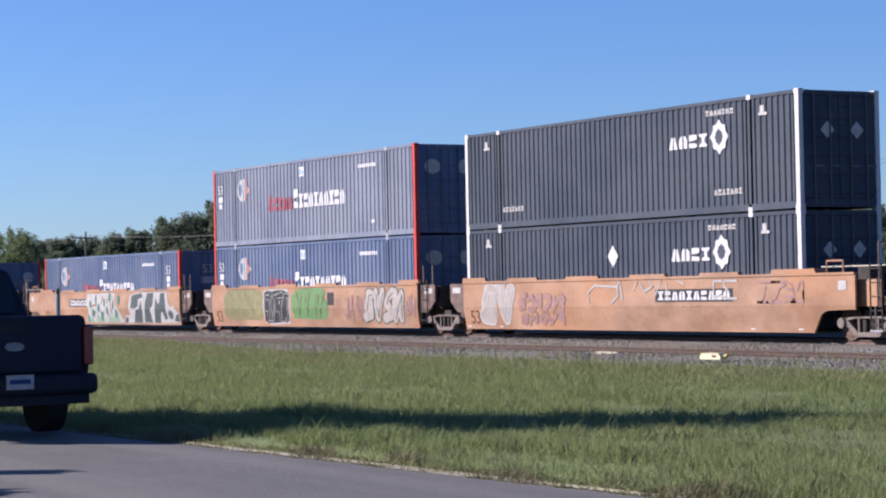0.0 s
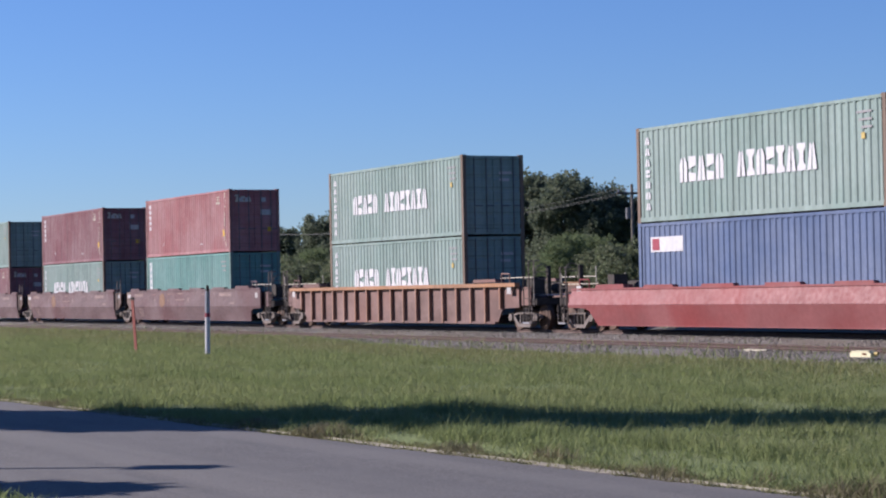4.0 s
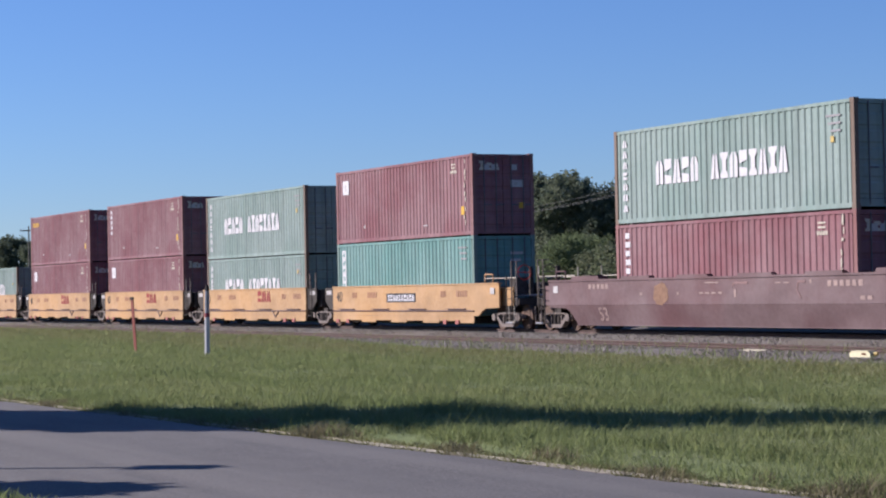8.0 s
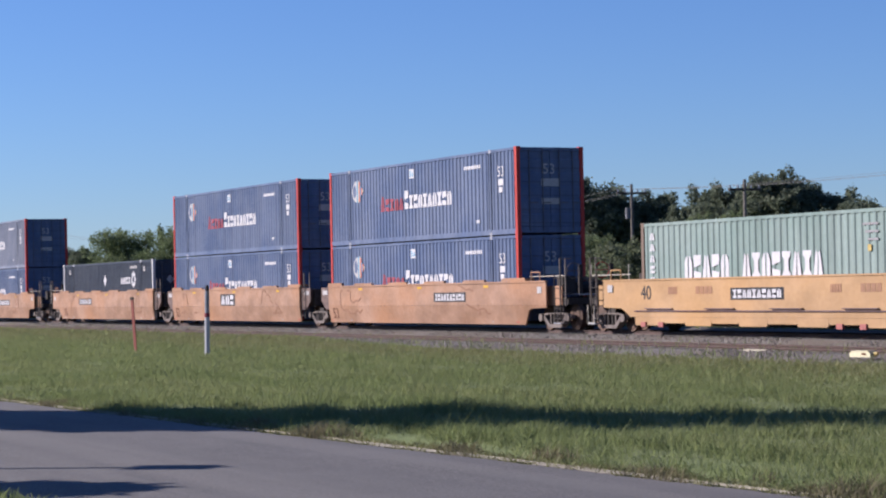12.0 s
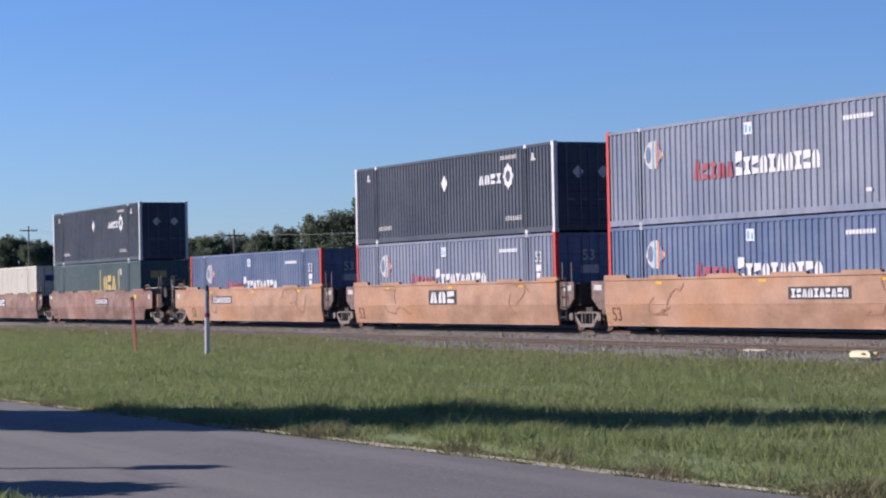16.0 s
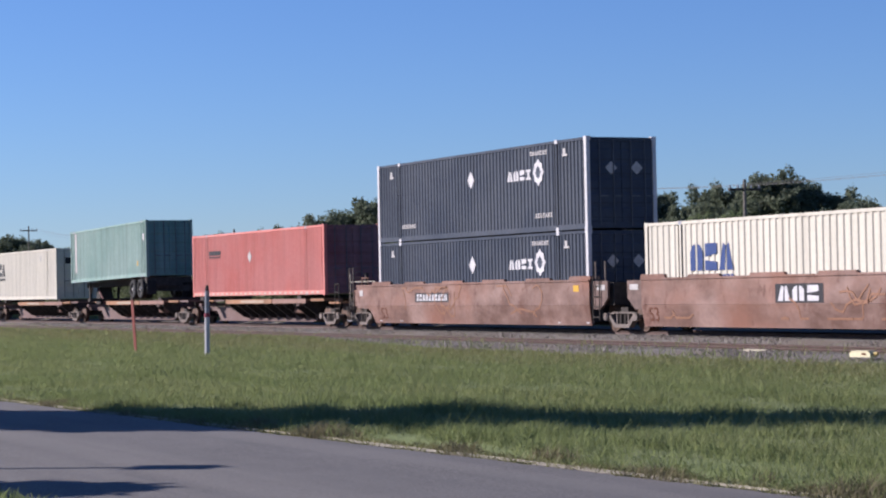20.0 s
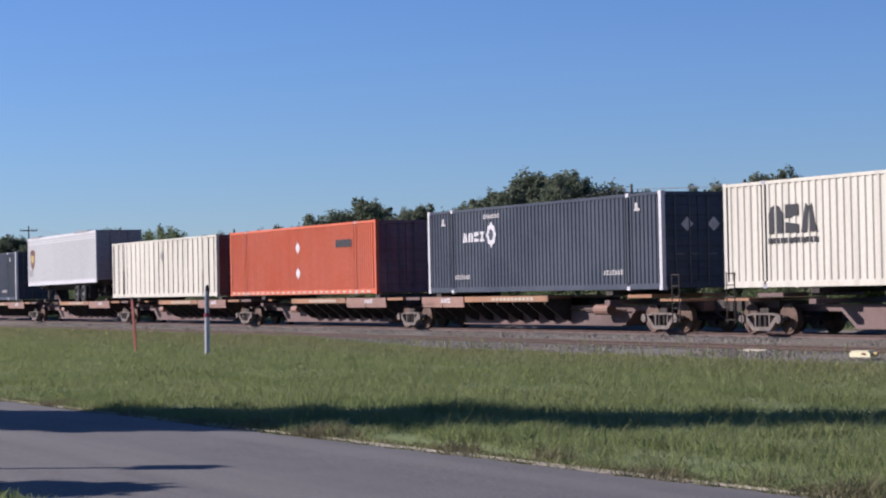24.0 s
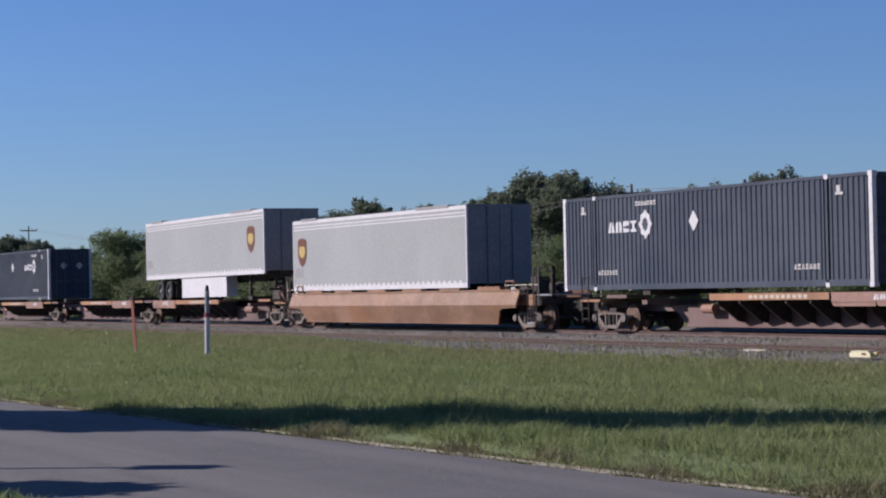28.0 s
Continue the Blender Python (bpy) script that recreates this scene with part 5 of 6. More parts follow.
def well(label, mat, half, ends, top=1.74, style="plate", trucks=True, figure="53", plate=None, cover=True):
    """One well unit, its middle at x = 0. ends: 'art' where it shares a truck with its neighbour, 'cpl' at a coupler, for the rear and front end."""
    car = tagged(empty("well_car"), label, "railcar", "well cars of the train")
    reach = {}
    for e, kind in zip((-1, 1), ends):
        reach[e] = (half + 0.3, half + 1.9) if kind == "cpl" else (half, half + 0.02)
    lo, fold = 0.37, 1.0
    bulge = 0.0 if top > 1.6 else 0.17
    tuck = 0.17 if mat == "well_brown" else 0.09
    if style == "plate" and not bulge:
        TUCKED.append((car, tuck, top))
    for s in (-1, 1):
        def outline(za, zb, slant):
            pts = []
            for e in (-1, 1):
                bot, tp = reach[e]
                at = (lambda z, bot=bot, tp=tp, e=e: e * (tp if z > 0.9 else bot + (tp - bot) * (z - lo) / (0.9 - lo)))
                if za < 0.9 < zb and tp - bot > 0.5:
                    side = [(e * bot, za), (e * (bot + 0.34), 0.8), (e * (bot + 0.55), 0.88), (e * tp, 0.91), (e * tp, zb)]
                else:
                    side = [(at(z), z) for z in ([za, 0.9, zb] if za < 0.9 < zb else [za, zb])]
                pts += side[::-1] if e < 0 else side
            return pts
        if style == "plate":
            up = slab(B(), outline(fold, top, 0), s * 1.345 - 0.03, s * 1.345 + 0.03)
            for v in up.verts:
                v.co.y += s * bulge * (top - v.co.z) / (top - fold)
            part("side_plate", up, M[mat], car)
            low = slab(B(), outline(lo, fold - 0.004, 0), s * 1.35 - 0.03, s * 1.35 + 0.03)
            for v in low.verts:
                v.co.y += s * (bulge * (1 - (fold - v.co.z) / (fold - lo)) - (0 if bulge else tuck) * (fold - v.co.z) / (fold - lo))
            part("lower_plate", low, M[mat], car)
            part("top_chord", box(B(), -reach[-1][1], reach[1][1], s * 1.35 - 0.055, s * 1.35 + 0.055, top, top + 0.06), M[mat], car)
            inset = 0.0 if bulge else tuck
            part("bottom_chord", box(B(), -reach[-1][0], reach[1][0], s * (1.34 - inset) - 0.05, s * (1.34 - inset) + 0.05, lo - 0.03, lo), M[mat], car)
        elif style == "ribbed":
            part("side_plate", slab(B(), outline(lo, top - 0.1, 0), s * 1.22 - 0.02, s * 1.22 + 0.02), M[mat], car)
            part("top_chord", box(B(), -reach[-1][1], reach[1][1], s * 1.3 - 0.1, s * 1.3 + 0.1, top - 0.1, top + 0.03), M["deck"], car)
            part("bottom_chord", box(B(), -reach[-1][0], reach[1][0], s * 1.27 - 0.07, s * 1.27 + 0.07, lo - 0.02, lo + 0.06), M[mat], car)
            # Ribs get a lighter paint than the panels, for the sunlight they catch.
            for i in range(17):
                x = -9.0 + 18.0 * i / 16
                z0 = lo if abs(x) < half + 0.2 else 0.85
                part("rib", box(B(), x - 0.05, x + 0.05, min(s * 1.245, s * 1.37), max(s * 1.245, s * 1.37), z0, top - 0.104), M["rib"], car)
        else:
            part("side_plate", slab(B(), outline(0.62, top, 0), s * 1.32 - 0.035, s * 1.32 + 0.035), M[mat], car)
            part("top_chord", box(B(), -reach[-1][1], reach[1][1], s * 1.31 - 0.07, s * 1.31 + 0.07, top, top + 0.05), M[mat], car)
            k = 9
            for i in range(k):
                a, b = -half + 2 * half * i / k, -half + 2 * half * (i + 1) / k
                z = lo + (0.07 if i % 2 else 0.0)
                part("sill_panel", slab(B(), [(a + 0.004, 0.616), (a + 0.004, z + 0.04), (a + 0.06, z), (b - 0.06, z), (b, z + 0.04), (b, 0.616)], s * 1.34 - 0.03, s * 1.34 + 0.03), M[mat], car)
            part("pipe", rod(B(), (-half, s * 1.38, 0.8), (half, s * 1.38, 0.8), 0.022, 6), M["well_brown"], car)
            for i in range(4):
                x = -half * 0.78 + i * half * 0.52
                part("walk_plate", box(B(), x - 0.75, x + 0.75, min(s * 1.355, s * 1.43), max(s * 1.355, s * 1.43), 0.86, 0.885), M["well_brown"], car)
            for x in (-half + 0.4, -half + 1.4, half - 2.4, half - 1.4):
                part("stake_pocket", box(B(), x, x + 0.26, min(s * 1.345, s * 1.42), max(s * 1.345, s * 1.42), lo - 0.04, lo + 0.1), M["mark_pinkish"], car)
        if cover:
            for e in (-1, 1):
                a, b = sorted((e * (half - 1.3), e * (reach[e][1] - 1.45 if ends[(e + 1) // 2] == "cpl" else half + 0.1)))
                part("end_cover", slab(B(), [(a, top + 0.062), (b, top + 0.062), (b - 0.06, top + 0.17), (a + 0.06, top + 0.17)], min(s * 1.0, s * 1.36), max(s * 1.0, s * 1.36)), M[mat], car)
    if style == "plate":
        for i in range(4):
            x = -4.8 + 3.2 * i
            part("guide_plate", slab(B(), [(x - 0.85, top + 0.058), (x + 0.85, top + 0.058), (x + 0.8, top + 0.135), (x - 0.8, top + 0.135)], -1.37, -1.2), M[mat], car)
    for i in range(5):
        x = -half * 0.9 + i * half * 0.45
        part("cross_beam", box(B(), x - 0.14, x + 0.14, -1.1, 1.1, 0.36, 0.54), M["iron"], car)
    part("belly_plate", box(B(), -half + 0.1, half - 0.1, -0.5, 0.5, 0.33, 0.37), M["iron"], car)
    for e, kind in zip((-1, 1), ends):
        if kind == "cpl":
            end_clutter(car, e, half + 0.3, half + 3.0, mat, top)
            coupler(car, e * (half + 3.0), e)
            truck(car, e * (half + 2.0))
            part("bolster_wing", slab(B(), [(e * (half + 0.5), 0.98), (e * (half + 2.6), 0.98), (e * (half + 2.6), top - 0.12), (e * (half + 0.5), top - 0.12)], -1.17, -1.12), M[mat], car)
        else:
            a, b = sorted((e * half, e * (half + 1.1)))
            part("end_bulkhead", box(B(), a, b, -1.1, 1.1, 0.98, top - 0.05), M["iron"], car)
            part("end_shield", slab(B(), [(e * half, top), (e * (half + 1.0), top), (e * (half + 1.0), 1.2), (e * (half + 0.55), 0.85), (e * half, 0.85)], -1.28, -1.2), M["iron" if mat == "well_yellow" else "endplate"], car)
            part("end_plate", box(B(), min(e * (half + 0.35), e * (half + 0.85)), max(e * (half + 0.35), e * (half + 0.85)), -1.29, -1.282, 1.45, 1.62), M["mark_grey"], car)
            if e > 0:
                ladder(car, half + 0.38, -1.33, 0.5, top + 0.15)
                bm = B()
                for dx in (0.15, 0.75):
                    rod(bm, (half + dx, -1.2, top - 0.3), (half + dx, -1.2, top + 0.62), 0.03, 5)
                part("guide_post", bm, M["truckside"], car)
            else:
                truck(car, -(half + 1.66), 0.45)
    y = -1.386 if style == "plate" else -1.361
    if figure:
        part("number_mark", numerals(figure, 0.6, M["mark_dark" if style != "plate" else ("mark_chalk" if mat == "well_brown" else "mark_brown")], -half + (1.2 if mat == "well_brown" else 0.35), y, 0.5 if style == "plate" else 1.15), None, car, "painted figures")
    if plate:
        x, w, col = plate
        yy = -1.380 if style == "plate" else -1.362
        up = 0.09 if col == "logo" else 0.0
        part("number_panel", box(B(), x, x + w, yy, yy + 0.006, 1.12 - up, 1.46 + up), M["mark_dark"], car, "dark panel with pale bars")
        n = 3 if col == "logo" else 10
        tagged(part("panel_lettering", shapes(x + 0.12, x + w - 0.08, 1.17 - up, 1.41 + up, n, yy - 0.005, seed=n, heavy=0.34 if n == 3 else 0.3), M["mark"], car, "row of plain pale shapes"), kind="stuff")
    return car


def spine(label, half, deck=(-2.4, 7.2), rear_truck=True, front_truck=False, cpl=(False, False), hitch=None, tall="front"):
    """A spine unit between two truck centres, half a pitch to either side of x = 0. tall: the end where the deck edge is deep."""
    car = tagged(empty("spine_car"), label, "railcar", "spine cars of the train")
    L = half
    bm = slab(B(), [(-L, 0.78), (-L + 2.7, 0.78), (-L + 3.3, 0.34), (L - 3.3, 0.34), (L - 2.7, 0.78), (L, 0.78), (L, 0.96), (-L, 0.96)], -0.36, 0.36)
    part("centre_sill", bm, M["spine"], car)
    part("sill_flange", box(B(), -L + 3.3, L - 3.3, -0.48, 0.48, 0.31, 0.34), M["spine"], car)
    a, b = deck
    if tall == "rear":
        a, b = -b, -a
    for s in (-1, 1):
        y0, y1 = sorted((s * 0.5, s * 1.34))
        e0, e1 = sorted((s * 1.342, s * 1.39))
        cut = a + (b - a) * (0.36 if tall == "rear" else 0.6)
        thin, deep = ((cut + 0.05, b), (a, cut - 0.05)) if tall == "rear" else ((a, cut - 0.05), (cut + 0.05, b))
        part("deck", box(B(), a, b, y0, y1, 1.2, 1.285), M["deck"], car)
        part("deck_edge", box(B(), *thin, e0, e1, 1.11, 1.3), M["deck"], car)
        if tall:
            part("deck_edge", box(B(), *deep, e0, e1, 1.04, 1.3), M["spine_deck"], car)
            m = 0.5 * (deep[0] + deep[1])
            if s < 0:
                tagged(part("deck_lettering", shapes(m - 0.1, m + 0.7, 1.1, 1.25, 3, -1.396, seed=3), M["mark"], car, "three plain white shapes"), kind="stuff")
            for u, v in ((deep[0] + 0.02, m - 0.05), (m, deep[1])):
                part("edge_lip", slab(B(), [(u, 1.036), (u, 0.97), (u + 0.12, 0.93), (v, 0.93), (v, 1.036)], e0 - s * 0.02, e1 - s * 0.02), M["spine_deck"], car)
        else:
            part("deck_edge", box(B(), *deep, e0, e1, 1.11, 1.3), M["spine_deck"], car)
        part("short_deck", box(B(), L - 1.5, L - 0.1, y0, y1, 1.2, 1.3), M["deck"], car)
        part("short_deck", box(B(), -L + 0.2, -L + 1.4, y0, y1, 1.2, 1.3), M["spine"], car)
        x = a + 0.3
        while x < b:
            bm = B()
            pts = [(s * 0.36, 0.44), (s * 0.62, 0.5), (s * 1.32, 1.02), (s * 1.32, 1.2), (s * 0.36, 1.2)]
            beam(bm, pts, x - 0.04, x + 0.04)
            # Dark iron instead of spine paint puts the under-deck shade into the brackets.
            part("bracket", bm, M["iron"], car)
            x += 1.12
    for x in (-6.1, 6.1):
        part("container_pedestal", box(B(), x - 0.2, x + 0.2, -1.22, 1.22, 1.288, 1.445), M["iron"], car)
        part("pedestal_beam", box(B(), x - 0.15, x + 0.15, -1.3, 1.3, 1.0, 1.135), M["spine"], car)
    part("brake_cylinder", rod(B(), (L - 4.4, -0.75, 0.83), (L - 3.5, -0.75, 0.83), 0.17, 12) if tall != "front" else rod(B(), (-L + 4.6, -0.6, 0.85), (-L + 5.2, -0.6, 0.85), 0.14, 12), M["spine_deck"], car)
    part("air_tank", rod(B(), (2.0, 0.75, 0.8), (3.2, 0.75, 0.8), 0.2, 10), M["spine"], car)
    part("brake_rod", rod(B(), (-L + 5.2, -0.5, 0.82), (L - 3, -0.5, 0.82), 0.025, 5), M["iron"], car)
    tagged(part("deck_lettering", bars(thin[0] + 0.35 * (thin[1] - thin[0]), thin[0] + 0.85 * (thin[1] - thin[0]), 1.15, 1.25, 11, -1.397, 0.35, shape="block"), M["mark_cream"], car, "row of pale bars on the deck edge"), kind="stuff")
    if hitch is not None:
        h = part("hitch_stand", slab(B(), [(hitch - 0.5, 1.09), (hitch + 0.5, 1.09), (hitch + 0.2, 2.05), (hitch - 0.2, 2.05)], -0.35, 0.35), M["iron"], car)
        part("hitch_strut", rod(B(), (hitch + 0.2, -0.4, 1.95), (hitch + 1.3, -0.4, 1.2), 0.05, 6), M["well_red"], h)
    for e, on, c in ((-1, rear_truck, cpl[0]), (1, front_truck, cpl[1])):
        if on:
            truck(car, e * L, 0.42)
        if c:
            part("end_sill", box(B(), min(e * L, e * (L + 1.5)), max(e * L, e * (L + 1.5)), -0.5, 0.5, 0.78, 1.075), M["spine"], car)
            part("end_deck", box(B(), min(e * (L + 0.3), e * (L + 1.5)), max(e * (L + 0.3), e * (L + 1.5)), -1.3, 1.3, 1.09, 1.16), M["deck"], car)
            coupler(car, e * (L + 1.5), e)
            ladder(car, e * (L + 1.2), -1.3, 0.45, 1.9)
    return car


# Rib colour with the sunlit brightness of the rib faces painted in.
M["rib"] = paint("sunlit-toned orange-brown rib paint", (0.25, 0.13, 0.088), 0.3, 0.5, 0.3, run=(0.55, 0.8, 0.9))
M["endplate"] = plain("dusty taupe end plate", (0.131, 0.09, 0.08), 0.8, 0.0, 0.4, 4.0)
M["wheel_red"] = plain("red hand wheel paint", (0.40, 0.04, 0.035), 0.5)
M["truckside"] = plain("dusty cast steel", (0.152, 0.127, 0.115), 0.8, 0.1, 0.35, 5.0)
M["mark_pinkish"] = plain("faded red pocket paint", (0.299, 0.106, 0.094), 0.6)

# ---- graffiti ----


def sprayed(car, x0, x1, z0, z1, fills, seed, y=-1.384, strokes=0, stroke_mat="mark_dark"):
    """Spray-paint patches and loops that cannot be read, on the side plates of a well."""
    rnd = random.Random(seed)
    w = (x1 - x0) / max(1, len(fills))
    for i, m in enumerate(fills):
        cx, cz = x0 + w * (i + 0.5), 0.5 * (z0 + z1)
        part("spray_patch", disc(B(), cx, cz, w * 0.62, (z1 - z0) * 0.5, y - 0.002 * i, 18, rnd.random(), 0.28), M[m], car, "sprayed graffiti patch")
    for i in range(strokes):
        bm, px, pz = B(), rnd.uniform(x0, x1), rnd.uniform(z0, z1)
        ang = rnd.uniform(0, 6.28)
        for k in range(7):
            ang += rnd.uniform(-1.1, 1.1)
            qx, qz = min(max(px + 0.28 * math.cos(ang), x0), x1), min(max(pz + 0.28 * math.sin(ang), z0), z1)
            ln = math.hypot(qx - px, qz - pz)
            if ln > 0.05:
                ux, uz = -(qz - pz) / ln * 0.025, (qx - px) / ln * 0.03
                slab(bm, [(px - ux, pz - uz), (qx - ux, qz - uz), (qx + ux, qz + uz), (px + ux, pz + uz)], y - 0.002 - 0.0003 * k, y + 0.003)
            px, pz = qx, qz
        if len(bm.verts):
            tagged(part("spray_line", bm, M[stroke_mat], car), kind="stuff")
        else:
            bm.free()


def strokes_of(bm, path, wide, y, step=0.0006):
    """A thick sprayed line along points in x and z, with round joints."""
    for k, ((px, pz), (qx, qz)) in enumerate(zip(path, path[1:])):
        ln = math.hypot(qx - px, qz - pz) or 1.0
        ux, uz = -(qz - pz) / ln * wide / 2, (qx - px) / ln * wide / 2
        slab(bm, [(px - ux, pz - uz), (qx - ux, qz - uz), (qx + ux, qz + uz), (px + ux, pz + uz)], y - step * k, y - step * k + 0.004)
        disc(bm, qx, qz, wide / 2, wide / 2, y - step * (k + 0.5), 10)
    disc(bm, *path[0], wide / 2, wide / 2, y - step * 0.3, 10)


# Plain turns of the spray can, in a square of one: no letters.
TURNS = (((0.1, 0.0), (0.15, 0.9), (0.7, 0.95), (0.75, 0.5), (0.3, 0.45)), ((0.8, 0.9), (0.3, 0.95), (0.15, 0.5), (0.7, 0.45), (0.75, 0.05), (0.1, 0.05)),
         ((0.1, 0.95), (0.45, 0.05), (0.8, 0.95)), ((0.15, 0.0), (0.2, 0.95), (0.75, 0.0), (0.85, 0.95)), ((0.8, 0.15), (0.3, 0.0), (0.1, 0.5), (0.35, 0.95), (0.8, 0.85)),
         ((0.1, 0.0), (0.35, 0.95), (0.55, 0.95), (0.85, 0.0), (0.7, 0.4), (0.25, 0.4)))


def throw_up(car, x0, x1, z0, z1, count, fill, rim, seed, fat=0.24, rim_w=0.09, lean=0.12, y=-1.386, lines=True):
    """A row of fat sprayed shapes with a rim of another colour."""
    rnd = random.Random(seed)
    w, back, front, thin = (x1 - x0) / count, B(), B(), B()
    for i in range(count):
        t = [(u + rnd.uniform(-0.14, 0.14), min(max(v + rnd.uniform(-0.14, 0.14), 0), 1)) for u, v in TURNS[rnd.randrange(len(TURNS))]]
        if rnd.random() < 0.5:
            t = [(1 - u, v) for u, v in t]
        path = [(x0 + w * (i + 0.06 + 0.88 * u) + lean * (v - 0.5) + rnd.uniform(-0.04, 0.04), z0 + fat / 2 + (z1 - z0 - fat) * v + rnd.uniform(-0.05, 0.05)) for u, v in t]
        strokes_of(back, path, fat + 2 * rim_w, y + 0.0002 * i)
        strokes_of(front, path, fat, y - 0.005 + 0.0002 * i)
        if lines:
            strokes_of(thin, [(u + 0.05, v - 0.03) for u, v in path[:3]], 0.028, y - 0.012)
    tagged(part("spray_rim", back, M[rim], car), kind="stuff")
    tagged(part("spray_fill", front, M[fill], car, "row of fat sprayed graffiti shapes"), kind="stuff")
    if lines:
        tagged(part("spray_line", thin, M[rim], car), kind="stuff")
    else:
        thin.free()


def panel(car, pts, mat, y, label="sprayed graffiti patch"):
    """A sprayed patch with a hard outline, given by corners in x and z."""
    part("spray_patch", slab(B(), pts, y, y + 0.003), M[mat], car, label)


def strokes_of_one(car, path, wide, mat, y):
    bm = B()
    strokes_of(bm, path, wide, y)
    tagged(part("spray_line", bm, M[mat], car), kind="stuff")


def blot(car, x0, x1, z0, z1, mat, seed, y=-1.384, ragged=0.05):
    """A flat sprayed patch with a soft uneven outline."""
    rnd, pts, k = random.Random(seed), [], 34
    for i in range(k):
        t = 2 * math.pi * i / k
        c, s = math.cos(t), math.sin(t)
        g = 1 + ragged * rnd.uniform(-1, 1)
        pts.append((0.5 * (x0 + x1) + 0.5 * (x1 - x0) * math.copysign(abs(c) ** 0.3, c) * g, 0.5 * (z0 + z1) + 0.5 * (z1 - z0) * math.copysign(abs(s) ** 0.3, s) * g))
    part("spray_patch", slab(B(), pts, y, y + 0.003), M[mat], car, "sprayed graffiti patch")


# ---- the train ----
TRACK_Y, FLOOR = 34.97, 0.57
TRAIN = []
MADE = {}


def ride(ob, x, z, tilt=0):
    """Set a thing on the train, at its place along the train."""
    TRAIN.append((ob, x, z, tilt))
    return ob


def box_of(key, build, x, z):
    """A container of that livery: built once, then copied."""
    if key in MADE:
        ob = copy_thing(MADE[key], pose(x, TRACK_Y, z))
    else:
        ob = MADE[key] = build()
    return ride(ob, x, z)


LIVERY = {
    "bl": lambda: blue_box(False, "left"), "br": lambda: blue_box(False, "right"), "pl": lambda: blue_box(True, "left"), "pr": lambda: blue_box(True, "right"),
    "u": lambda: slate_box("right"), "u0": lambda: slate_box("right", False), "ul0": lambda: slate_box("left", False), "ul": lambda: slate_box("left"), "g": lambda: green_box(True), "g86": lambda: green_box(True, H=2.59), "t": lambda: green_box(False, "teal"),
    "m": lambda: red_box("maroon", 0), "m1": lambda: red_box("maroon", 1), "m2": lambda: red_box("maroon", 2), "r": lambda: red_box("rose", 0), "b40": blue_forty,
    "cg": lambda: rail_box("darkgreen", "mark_gold", "dark green container with yellow bars in brackets", True, 1.6), "cw": lambda: rail_box("white", "mark_blue", "off-white ribbed container with navy bars", x=-5.6),
    "cw2": lambda: rail_box("white", "mark_dark", "off-white ribbed container with dark bars", x=-5.9),
    "pk": lambda: red_spine_box("pink"), "og": lambda: red_spine_box("orange"), "sw": seam_box,
}

# The liveries on long boxes.
LONG = ("bl", "br", "pl", "pr", "u", "u0", "ul", "ul0", "cg", "cw", "cw2")


def load(x, lower, upper=None, floor=FLOOR):
    high = {"g86": 2.595}.get(lower, TALL + 0.005 if lower in LONG else 2.895)
    if lower in LONG:
        floor -= 0.02 if floor != FLOOR else (0.085 if lower == "cw" else 0.165)
    box_of(lower, LIVERY[lower], x, floor)
    if upper:
        box_of(upper, LIVERY[upper], x, floor + high)


